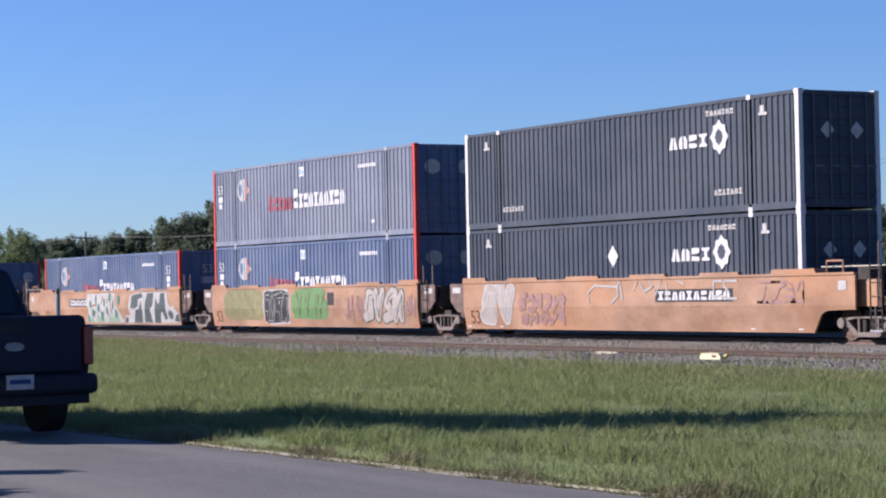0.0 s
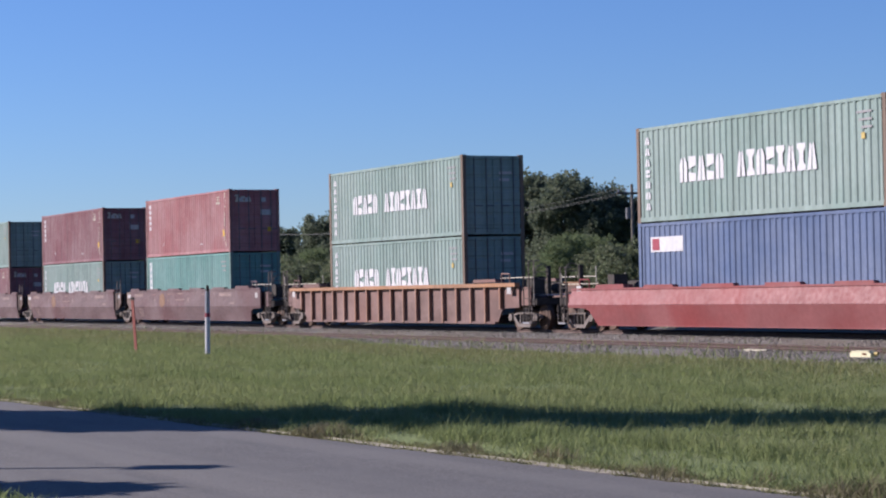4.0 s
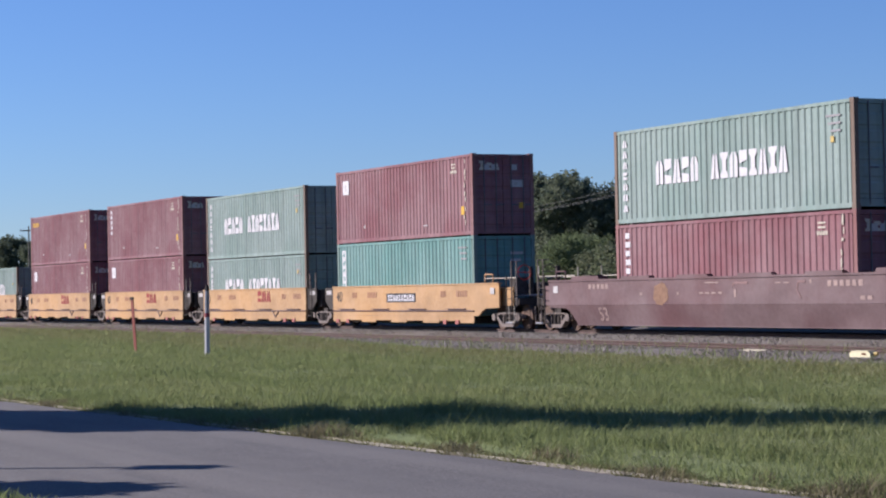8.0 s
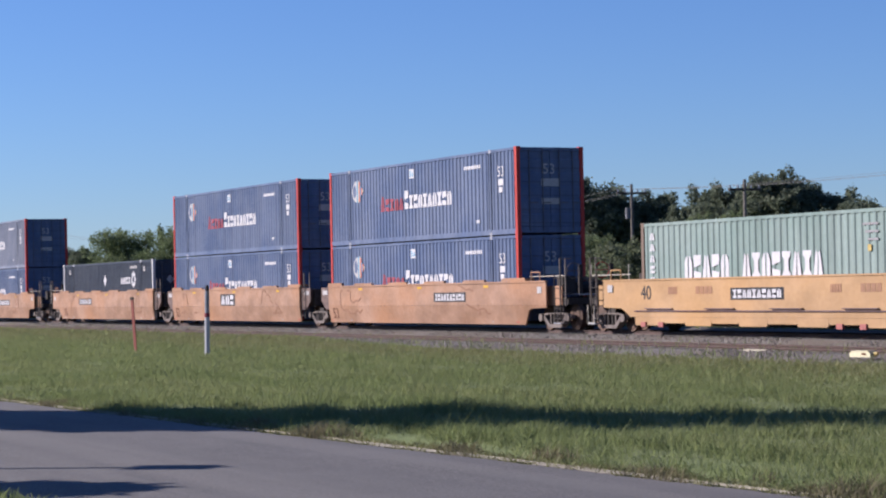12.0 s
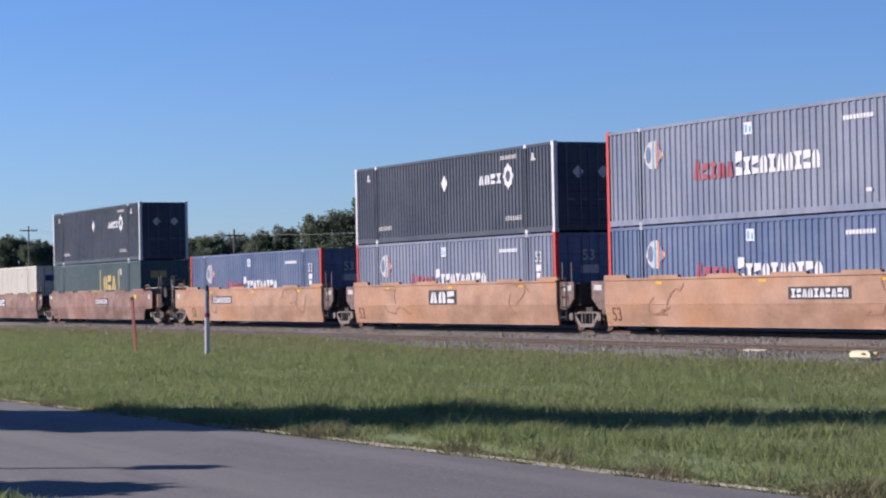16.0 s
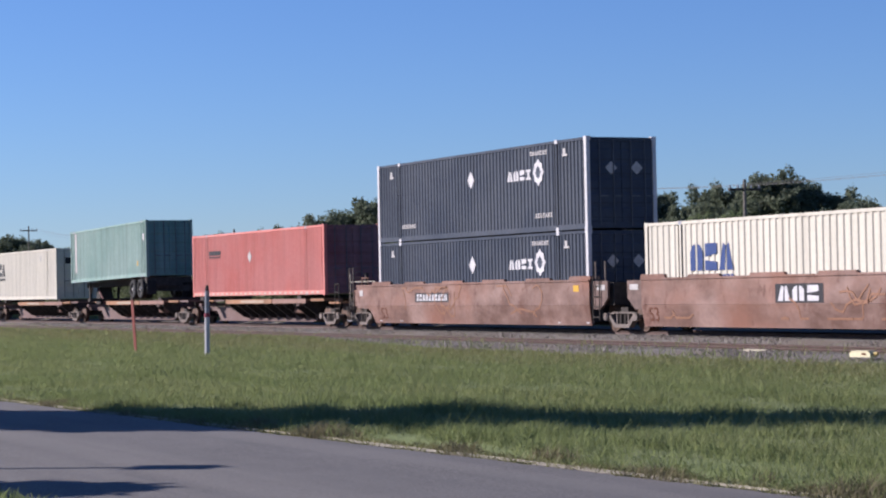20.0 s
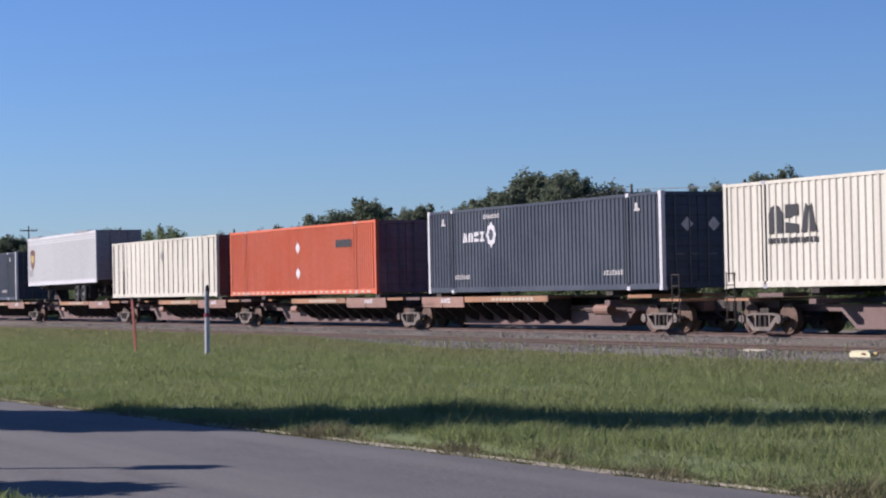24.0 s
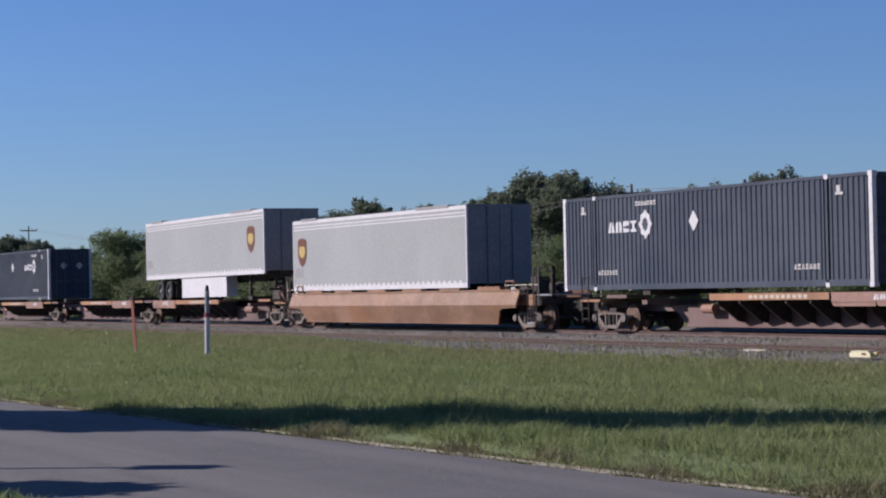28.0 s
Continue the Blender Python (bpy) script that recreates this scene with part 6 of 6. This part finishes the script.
def build_train():
    orange = "faded orange well car unit with rust stains"
    # three-unit car with graffiti
    w = ride(well("faded orange well car unit with white sprayed loops", "well_orange", 8.2, ("art", "cpl"), plate=(2.0, 3.4, "num")), 252.5, 0)
    throw_up(w, -7.1, -5.3, 0.45, 1.8, 2, "spray_grey", "mark_grey", 3, 0.42, 0.05)
    throw_up(w, -4.9, -2.4, 0.85, 1.4, 6, "mark_purple_pale", "mark_well", 4, 0.13, 0.03, lines=False)
    throw_up(w, -4.9, -2.5, 0.5, 0.85, 5, "mark_purple_pale", "mark_well", 8, 0.11, 0.02, lines=False)
    bm = B()
    for path in (((-1.2, 1.15), (-1.25, 1.4), (-0.9, 1.6), (0.2, 1.55), (0.35, 1.75), (0.9, 1.8)), ((0.2, 1.55), (0.25, 1.3), (-0.1, 1.1)), ((0.45, 1.2), (0.35, 1.75)),
                 ((1.0, 1.45), (1.2, 1.75), (1.7, 1.8), (1.9, 1.55), (1.5, 1.4), (1.35, 1.62)), ((2.0, 1.3), (2.3, 1.75), (2.9, 1.8), (3.3, 1.6)), ((2.6, 1.2), (2.5, 1.6))):
        strokes_of(bm, path, 0.055, -1.389)
    tagged(part("spray_line", bm, M["spray_white"], w, "looping white sprayed lines"), kind="stuff")
    sprayed(w, 6.2, 8.2, 1.1, 1.6, [], 6, strokes=9, stroke_mat="mark_purple_pale")
    sprayed(w, 4.6, 5.6, 1.2, 1.65, [], 7, strokes=4, stroke_mat="spray_white")
    load(252.5, "u", "u0")
    w = ride(well("faded orange well car unit under green and black graffiti", "well_orange", 8.2, ("art", "art")), 233.1, 0)
    blot(w, -7.0, -3.6, 0.55, 1.7, "mark_olive", 11)
    blot(w, -3.55, -1.25, 0.42, 1.72, "spray_white", 12, -1.384)
    blot(w, -3.47, -1.33, 0.48, 1.66, "mark_dark", 13, -1.387)
    throw_up(w, -3.45, -1.4, 0.52, 1.6, 4, "mark_dark", "spray_white", 14, 0.26, 0.03, y=-1.391)
    blot(w, -1.0, 1.65, 0.6, 1.68, "mark_green", 15, ragged=0.09)
    throw_up(w, -0.9, 1.5, 0.7, 1.6, 4, "mark_green", "mark_olive", 16, 0.2, 0.035, y=-1.388)
    part("placard", box(B(), 1.75, 2.25, -1.381, -1.374, 1.1, 1.55), M["mark_dark"], w)
    throw_up(w, 3.0, 4.6, 0.6, 1.4, 4, "mark_purple_pale", "mark_well", 17, 0.09, 0.02, lines=False)
    throw_up(w, 4.6, 7.3, 0.45, 1.68, 4, "spray_grey", "mark_bluegreen", 18, 0.34, 0.035)
    throw_up(w, 7.4, 8.1, 0.7, 1.4, 2, "mark_purple_pale", "mark_well", 19, 0.09, 0.02, lines=False)
    load(233.1, "bl", "pl")
    w = ride(well("faded orange well car unit under white and green graffiti", "well_orange", 8.2, ("cpl", "art"), plate=(-4.6, 2.6, "num")), 213.4, 0)
    panel(w, ((-2.3, 1.7), (-1.2, 1.66), (-0.6, 1.71), (1.1, 1.71), (1.0, 1.25), (1.5, 0.9), (2.05, 0.42), (-2.6, 0.42), (-2.4, 0.75), (-2.15, 0.95), (-2.45, 1.3)), "spray_white", -1.386, "white sprayed bubbles with green dots")
    for k, (a, b) in enumerate(((-2.5, -1.5), (-1.3, -0.2), (0.1, 1.6))):
        panel(w, ((a, 0.43), (b, 0.43), (b - 0.25, 0.7 + 0.1 * k), (a + 0.5, 0.62), (a + 0.2, 0.82)), "mark_sage", -1.3875)
    for a, za, b, zb in ((-1.75, 1.15, -1.2, 1.2), (-1.8, 0.78, -1.3, 0.86), (-0.55, 1.25, -0.4, 1.55), (0.1, 1.3, 0.35, 1.5), (-0.6, 0.5, -0.35, 0.85), (0.65, 0.8, 0.5, 1.3)):
        strokes_of_one(w, ((a, za), (b, zb)), 0.1, "mark_well", -1.389)
    for k in range(12):
        part("spray_dot", disc(B(), -2.25 + 0.34 * k, 0.62 + 0.95 * ((k * 0.62) % 1.0), 0.1 + 0.03 * (k % 3), 0.2, -1.392, 12, k, 0.12), M["mark_seagreen"], w)
    panel(w, ((1.95, 0.42), (2.3, 0.75), (2.75, 0.72), (2.6, 1.2), (2.9, 1.6), (3.6, 1.71), (6.9, 1.71), (6.95, 1.3), (7.25, 1.05), (7.55, 1.15), (7.9, 0.85), (8.1, 0.9), (8.15, 0.42)), "spray_white", -1.386, "white and dark green sprayed shards")
    for pts in (((2.05, 0.43), (2.3, 0.68), (2.55, 0.64), (2.45, 0.43)), ((2.85, 1.05), (3.05, 1.58), (4.2, 1.68), (4.25, 1.5), (3.75, 1.42), (3.7, 1.12), (3.35, 1.02)), ((3.15, 0.43), (3.45, 0.98), (3.8, 1.0), (4.05, 1.35), (4.2, 0.9), (4.1, 0.43)),
                ((4.35, 0.46), (4.55, 1.3), (4.8, 1.66), (5.5, 1.68), (5.35, 1.15), (5.05, 1.0), (5.2, 0.43)), ((5.45, 0.43), (5.6, 1.1), (5.7, 1.5), (5.95, 1.2), (6.1, 1.25), (6.2, 1.64), (6.65, 1.68), (6.75, 0.95), (6.9, 0.62), (6.6, 0.55), (6.4, 0.9), (6.2, 0.85), (6.1, 0.43)),
                ((6.95, 0.8), (7.15, 0.98), (7.5, 0.82), (7.45, 0.6), (7.15, 0.58)), ((7.55, 0.5), (7.85, 0.78), (8.08, 0.8), (8.1, 0.45))):
        panel(w, pts, "mark_slategreen", -1.389)
    load(213.4, "br")
    # single cars
    ride(well("tan-orange single well car with dented sides", "well_tan", 8.2, ("cpl", "cpl"), 1.5, figure=None), 189.2, 0)
    load(189.2, "bl")
    w = ride(well("dull red single well car", "well_red", 8.1, ("cpl", "cpl"), 1.46, figure=None), 165.5, 0)
    sprayed(w, -7, 7, 0.7, 1.2, [], 31, strokes=9, stroke_mat="mark_purple")
    load(165.5, "b40", "g")
    ride(well("rust-brown single well car with upright ribs", "well_rust", 8.3, ("cpl", "cpl"), 1.72, "ribbed", figure=None), 141.4, 0)
    load(141.4, "g", "g")
    # brown three-unit car
    brown = "oxide-brown well car unit streaked with dust"
    for x, ends, a, b in ((117.5, ("art", "cpl"), "t", "r"), (97.8, ("art", "art"), "g", "m"), (77.85, ("cpl", "art"), "m", "g")):
        w = ride(well(brown, "well_brown", 8.3, ends), x, 0)
        part("stain", disc(B(), -3.3, 1.32, 0.42, 0.34, -1.381, 18, 3, 0.12), M["mark_ochre"], w, "faint ochre oval")
        for xa, xb, za, zb, k in ((-7.6, -6.3, 1.5, 1.64, 5), (5.0, 6.6, 1.46, 1.62, 6), (-1.2, 0.1, 1.3, 1.35, 4), (0.6, 0.75, 1.2, 1.42, 1), (2.6, 3.4, 1.56, 1.6, 2), (6.4, 7.0, 1.1, 1.2, 2), (-2.4, -2.25, 1.28, 1.36, 1), (-4.5, -4.3, 1.28, 1.36, 1), (4.2, 4.35, 1.55, 1.65, 1), (-0.9, 0.2, 1.6, 1.64, 1)):
            tagged(part("chalk_marks", bars(xa, xb, za, zb, k, -1.383, 0.35, seed=int(x) + k, shape="block"), M["mark_chalk"], w), kind="stuff")
        sprayed(w, -5, 6, 0.95, 1.6, [], int(x), strokes=2, stroke_mat="mark_dust")
        load(x, a, b)
    # yellow five-unit car
    yellow = "yellow well car unit with stake pockets"
    for i, (x, ends, a, b) in enumerate(((55.85, ("art", "cpl"), "t", "m1"), (40.3, ("art", "art"), "g86", "g"), (24.65, ("art", "art"), "m1", "m"), (9.05, ("art", "art"), "m1", "m2"), (-6.6, ("cpl", "art"), "g", None))):
        w = well(yellow, "well_yellow", 6.3, ends, 1.72, "sill", figure="40", plate=(-1.1, 2.6, "num") if i in (0, 4) else None, cover=False)
        if i not in (0, 4):
            part("red_lettering", shapes(0.75, 2.35, 1.18, 1.66, 3, -1.366, 1.0, 5, 0.3, 0.06), M["mark_rust"], w, "three red shapes")
            part("pipe_drop", rod(rod(B(), (2.55, -1.38, 0.8), (2.9, -1.38, 0.5), 0.024, 5), (2.9, -1.38, 0.5), (3.25, -1.38, 0.8), 0.024, 5), M["well_brown"], w)
        for k, xx in enumerate((-4.4, -2.9, 3.6, 4.9)):
            tagged(part("notice", bars(xx, xx + (0.9 if k % 2 else 0.5), 1.3, 1.52, 4, -1.362, 0.15, shape="block"), M["deck"], w), kind="stuff")
        ride(w, x, 0)
        load(x, a, b)
    # orange three-unit cars
    for x, ends, a, b, pl in ((-28.6, ("art", "cpl"), "br", "br", (1.6, 2.6, "num")), (-48.2, ("art", "art"), "br", "br", (-1.4, 1.9, "logo")), (-67.7, ("cpl", "art"), "u", None, (-4.8, 2.4, "num")),
                              (-92.05, ("art", "cpl"), "br", "pr", (1.6, 2.8, "num")), (-111.6, ("art", "art"), "pr", "u", (-1.4, 2.3, "logo")), (-131.4, ("cpl", "art"), "br", None, (-4.9, 2.6, "num"))):
        w = ride(well(orange, "well_orange", 8.2, ends, plate=pl), x, 0)
        sprayed(w, -7, -3, 0.7, 1.6, [], int(-x), strokes=3, stroke_mat="mark_well")
        sprayed(w, 3.6, 6.5, 0.7, 1.7, [], int(-x) + 1, strokes=3, stroke_mat="mark_well")
        for xx in (-5.2, 0.2, 5.6):
            part("reflector", box(B(), xx, xx + 0.36, -1.380, -1.374, 1.6, 1.69), M["mark_yellow"], w)
        load(x, a, b)
    for x, ends, a, b, pl in ((-155.3, ("art", "cpl"), "cg", "u", (0.2, 2.4, "num")), (-175.3, ("art", "art"), "cw", None, (-1.2, 2.2, "logo")), (-194.9, ("cpl", "art"), "u", "u", (-4.7, 2.8, "num"))):
        w = ride(well("rust-stained brown-orange well car unit", "well_tan", 8.2, ends, plate=pl), x, 0)
        sprayed(w, -7, 7, 0.6, 1.65, [], int(-x), strokes=12, stroke_mat="mark_well")
        part("reflector", box(B(), 7.2, 7.55, -1.380, -1.374, 1.42, 1.62), M["mark_yellow"], w)
        load(x, a, b)
    # spine cars
    red = "rusty red spine car unit with open decks"
    ride(spine(red, 9.15, front_truck=True, cpl=(False, True), tall=None), -217.5, 0)
    load(-216.5, "pk", None, 1.45)
    ride(spine(red, 9.35, hitch=-7.2, tall=None), -236.0, 0)
    ride(spine(red, 8.8, cpl=(True, False), tall=None), -254.2, 0)
    load(-256.4, "cw2", None, 1.45)
    for x, L, key, c in ((-277.2, 8.9, "ul", (False, True)), (-294.85, 8.75, "og", (False, False)), (-312.55, 8.95, "sw", (False, False)), (-330.45, 8.95, None, (False, False)), (-347.9, 8.5, "ul", (True, False))):
        ride(spine(red, L, front_truck=c[1], cpl=c, hitch=-6.8 if key is None else None, tall="rear" if c[1] else "front"), x, 0)
    load(-275.9, "ul0", None, 1.45)
    load(-296.75, "og", None, 1.45)
    load(-314.75, "sw", None, 1.45)
    load(-350.85, "ul", None, 1.45)
    ride(well("orange-brown single well car carrying a grey van body", "well_ochre", 8.3, ("cpl", "cpl"), 1.47, figure=None), -372.1, 0)
    v = van_body(16.3, -7.2, "grey van body with white belt and brown shield", 2.95, "van_body", "van body", "grey_dusty")
    part("support", box(B(), -4.0, 2.5, -1.2, 1.2, -0.28, -0.1), M["mark"], v)
    part("frame_feet", box(box(B(), -7.6, -6.6, -1.15, 1.15, -1.0, -0.1), 6.6, 7.6, -1.15, 1.15, -1.0, -0.1), M["iron"], v)
    ride(v, -374.1, 1.62)
    ride(spine(red, 8.9, front_truck=True, cpl=(False, True), hitch=7.0, tall="rear"), -393.8, 0)
    ride(spine(red, 8.6), -411.3, 0)
    ride(spine(red, 8.9), -428.8, 0)
    load(-428.6, "u", None, 1.45)
    # road trailers on the spine cars
    # The doors' darker teal holds the shade of the end; sides are the paler teal.
    c, y, h = container("sun-bleached teal ribbed container on a road chassis", 13.6, "teal_pale", "teal", "teal_pale", W=2.5, category="container", rail_mat="teal_pale")
    bm = B()
    box(bm, -5.95, -5.6, y - 0.002, y + 0.004, 0.55, 2.75)
    part("column_panel", bm, M["mark_grey"], c, "white column panel")
    part("unit_mark", box(B(), 6.25, 6.5, y, y + 0.006, 1.85, 2.2), M["mark"], c)
    part("caution_plate", box(B(), 5.25, 5.4, y, y + 0.006, 0.6, 0.85), M["mark_yellow"], c)
    running_gear(c, 5.45, -4.6, -1.1)
    part("rear_guard", box(box(B(), 6.35, 6.6, -1.15, 1.15, -0.75, -0.45), 6.3, 6.65, -1.2, 1.2, -0.32, -0.02), M["iron"], c)
    ride(c, -238.6, 2.42, -0.85)
    v = van_body(14.0, -6.0, "grey road trailer with white belt and brown shield", 2.85)
    running_gear(v, 4.1, -4.2, -1.1)
    ride(v, -332.8, 2.3, -0.3)
    v = van_body(16.4, 6.6, "grey road trailer with white belt and white side box", 2.85, skin="grey_dusty")
    running_gear(v, -5.2, 5.2, -1.1, (-3.0, 3.2))
    ride(v, -393.9, 2.38, -0.3)


def drape():
    """Lay the painted marks of the wells over the fold of their sides."""
    for car, tuck, top in TUCKED:
        for ob in car.children:
            if ob.name.split(".")[0] not in ("spray_patch", "spray_line", "spray_rim", "spray_fill", "spray_dot", "number_mark"):
                continue
            bm = B()
            bm.from_mesh(ob.data)
            bmesh.ops.bisect_plane(bm, geom=bm.verts[:] + bm.edges[:] + bm.faces[:], plane_co=(0, 0, 1.0), plane_no=(0, 0, 1))
            for v in bm.verts:
                v.co.z = min(v.co.z, top - 0.03)
                v.co.y += tuck * max(0.0, 1.0 - v.co.z) / 0.63
            bm.to_mesh(ob.data)
            bm.free()


M["mark_seagreen"] = plain("spray sea green", (0.035, 0.125, 0.10), 0.6, var=0.25)
M["mark_slategreen"] = plain("spray slate green", (0.042, 0.056, 0.062), 0.6, var=0.2)
M["mark_chalk"] = plain("faded pinkish white", (0.255, 0.187, 0.17), 0.8, var=0.2)
M["mark_ochre"] = plain("faint ochre stain", (0.168, 0.098, 0.064), 0.8, var=0.25)
M["mark_dust"] = plain("faint chalk", (0.187, 0.118, 0.114), 0.8, var=0.2)
M["mark_purple_pale"] = plain("faint purple spray", (0.225, 0.134, 0.128), 0.7, var=0.2)
M["mark_well"] = plain("thin faded spray", (0.215, 0.112, 0.071), 0.7, var=0.2)


# ---- the pickup ----
M["bumper"] = plain("dark bumper plastic", (0.012, 0.014, 0.024), 0.6)
M["badge"] = plain("dull badge", (0.16, 0.17, 0.2), 0.4, 0.3)
M["lamp_red"] = plain("dark red lamp plastic", (0.2, 0.015, 0.015), 0.25)


def rounded(bm, r, seg=2):
    """Round off every edge of a closed form."""
    bmesh.ops.recalc_face_normals(bm, faces=bm.faces[:])
    bmesh.ops.bevel(bm, geom=bm.edges[:], offset=r, segments=seg, profile=0.5, affect="EDGES", clamp_overlap=True)
    return bm


def build_pickup():
    c = tagged(empty("pickup_truck"), "dark navy pickup truck driving away along the lane", "truck")
    body = paint("dark navy car paint", (0.007, 0.010, 0.024), 0.0, 0.1, 0.05, 0.55)
    glass = plain("dark tinted glass", (0.01, 0.012, 0.015), 0.08, var=0.05)
    # its front towards +x
    bm = B()
    beam(bm, [(-0.88, 0.5), (0.88, 0.5), (0.93, 0.75), (0.93, 1.15), (0.88, 1.36), (-0.88, 1.36), (-0.93, 1.15), (-0.93, 0.75)], -2.9, -1.3)
    part("bed", rounded(bm, 0.035), body, c)
    part("tailgate", rounded(beam(B(), [(-0.82, 0.72), (0.82, 0.72), (0.82, 1.37), (-0.82, 1.37)], -2.97, -2.9), 0.03), body, c)
    part("tailgate_handle", box(B(), -2.975, -2.955, -0.14, 0.14, 1.2, 1.26), M["mark_dark"], c)
    part("emblem", slab(B(), [(-0.12, 0.0), (-0.08, 0.04), (0.0, 0.05), (0.08, 0.04), (0.12, 0.0), (0.08, -0.04), (0.0, -0.05), (-0.08, -0.04)], -0.01, 0.01), M["badge"], c, "plain oval badge").matrix_basis = pose(-2.976, 0.0, 1.03, 0, 0, 90)
    bm = slab(B(), [(-1.3, 0.55), (1.55, 0.55), (1.55, 1.3), (0.85, 1.88), (-1.0, 1.92), (-1.27, 1.36)], -0.9, 0.9)
    for v in bm.verts:
        v.co.y *= 0.8 if v.co.z > 1.5 else 1.0
    part("cab", rounded(bm, 0.06, 3), body, c)
    part("rear_window", slab(B(), [(-1.285, 1.4), (-1.265, 1.4), (-1.025, 1.84), (-1.045, 1.84)], -0.7, 0.7), glass, c)
    part("bonnet", slab(B(), [(1.55, 0.55), (2.9, 0.55), (2.95, 1.1), (2.7, 1.22), (1.55, 1.3)], -0.95, 0.95), body, c)
    part("windscreen", slab(B(), [(1.56, 1.31), (1.58, 1.31), (0.9, 1.87), (0.87, 1.87)], -0.78, 0.78), glass, c)
    part("rear_bumper", rounded(box(B(), -3.12, -2.9, -0.95, 0.95, 0.48, 0.71), 0.06, 3), M["bumper"], c)
    part("bumper_valance", box(B(), -3.04, -2.9, -0.86, 0.86, 0.37, 0.478), M["bumper"], c)
    p = part("plate", box(B(), -3.135, -3.121, -0.16, 0.16, 0.56, 0.72), M["mark_grey"], c, "pale plate with plain bars")
    part("plate_bar", box(B(), -3.139, -3.134, -0.12, 0.12, 0.62, 0.67), M["mark_blue"], p)
    for s in (-1, 1):
        part("tail_lamp", rounded(box(B(), -2.985, -2.8, min(s * 0.83, s * 0.95), max(s * 0.83, s * 0.95), 0.8, 1.24), 0.02), M["lamp_red"], c)
        part("mirror", box(B(), 1.1, 1.22, min(s * 0.95, s * 1.2), max(s * 0.95, s * 1.2), 1.25, 1.5), M["mark_dark"], c)
        part("fender_flare", slab(B(), [(-2.45, 0.5), (-2.35, 0.85), (-1.9, 0.95), (-1.45, 0.85), (-1.35, 0.5), (-1.45, 0.5), (-1.9, 0.88), (-2.35, 0.5)], s * 0.92 - 0.03, s * 0.92 + 0.03), M["bumper"], c)
        for x in (-1.9, 1.95):
            t = part("wheel", rod(B(), (x, s * 0.66, 0.40), (x, s * 0.92, 0.40), 0.40, 24), M["tyre"], c)
            part("rim", rod(B(), (x, s * 0.905, 0.40), (x, s * 0.93, 0.40), 0.23, 14), M["rim"], t)
        part("exhaust", rod(B(), (-3.1, 0.72, 0.42), (-2.4, 0.72, 0.42), 0.04, 8), M["iron"], c) if s > 0 else None
    part("axle", rod(B(), (-1.9, -0.7, 0.4), (-1.9, 0.7, 0.4), 0.09, 8), M["iron"], c)
    part("chassis", box(B(), -2.6, 2.7, -0.55, 0.55, 0.4, 0.56), M["iron"], c)
    return c


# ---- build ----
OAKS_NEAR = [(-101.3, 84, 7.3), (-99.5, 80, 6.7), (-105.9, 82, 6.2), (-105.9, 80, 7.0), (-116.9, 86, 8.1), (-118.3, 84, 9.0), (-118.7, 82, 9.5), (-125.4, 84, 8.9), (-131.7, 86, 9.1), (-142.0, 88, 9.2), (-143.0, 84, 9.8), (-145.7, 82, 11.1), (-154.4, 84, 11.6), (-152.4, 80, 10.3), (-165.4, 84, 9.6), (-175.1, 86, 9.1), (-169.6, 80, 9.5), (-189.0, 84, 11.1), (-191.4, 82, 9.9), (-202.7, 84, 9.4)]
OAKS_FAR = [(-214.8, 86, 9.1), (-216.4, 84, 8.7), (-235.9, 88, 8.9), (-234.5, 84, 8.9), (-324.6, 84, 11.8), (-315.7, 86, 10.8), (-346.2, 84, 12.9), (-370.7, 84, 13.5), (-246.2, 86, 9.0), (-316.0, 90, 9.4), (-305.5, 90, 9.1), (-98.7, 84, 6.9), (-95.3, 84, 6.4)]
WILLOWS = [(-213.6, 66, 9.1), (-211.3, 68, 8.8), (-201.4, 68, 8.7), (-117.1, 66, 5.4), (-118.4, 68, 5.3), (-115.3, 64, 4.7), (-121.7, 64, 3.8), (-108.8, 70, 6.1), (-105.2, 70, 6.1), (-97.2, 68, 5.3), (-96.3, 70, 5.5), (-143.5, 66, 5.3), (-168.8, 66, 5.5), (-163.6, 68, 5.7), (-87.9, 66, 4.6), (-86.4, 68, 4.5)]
build_ground()
build_road()
build_tracks()
build_trees()
build_power_line()
build_roadside()
build_train()
drape()
PICKUP = build_pickup()
build_grass()
scatter_stones()


def along(t):
    """How far the train has gone, from its place at 14 s."""
    u = (t - 14) / 14
    return 299.5082 * u - 1.5640 * u ** 2 + 1.7208 * u ** 3 + 0.1954 * u ** 4 - 1.1215 * u ** 5


def motions():
    """The train runs past; the pickup drives off along the lane."""
    for ob, x, z, tilt in TRAIN:
        walk(ob, [(t, pose(x + along(t), TRACK_Y, z, 0, tilt, 0)) for t in (0, 4, 8, 12, 16, 20, 24, 28)])
    ahead = math.degrees(math.atan2(-0.053, -1.0))
    walk(PICKUP, [(t, pose(-25.9 - 19.0 * t, 7.5 - 1.007 * t, 0.02, 0, 0, ahead)) for t in (0, 1, 4, 28)])


motions()
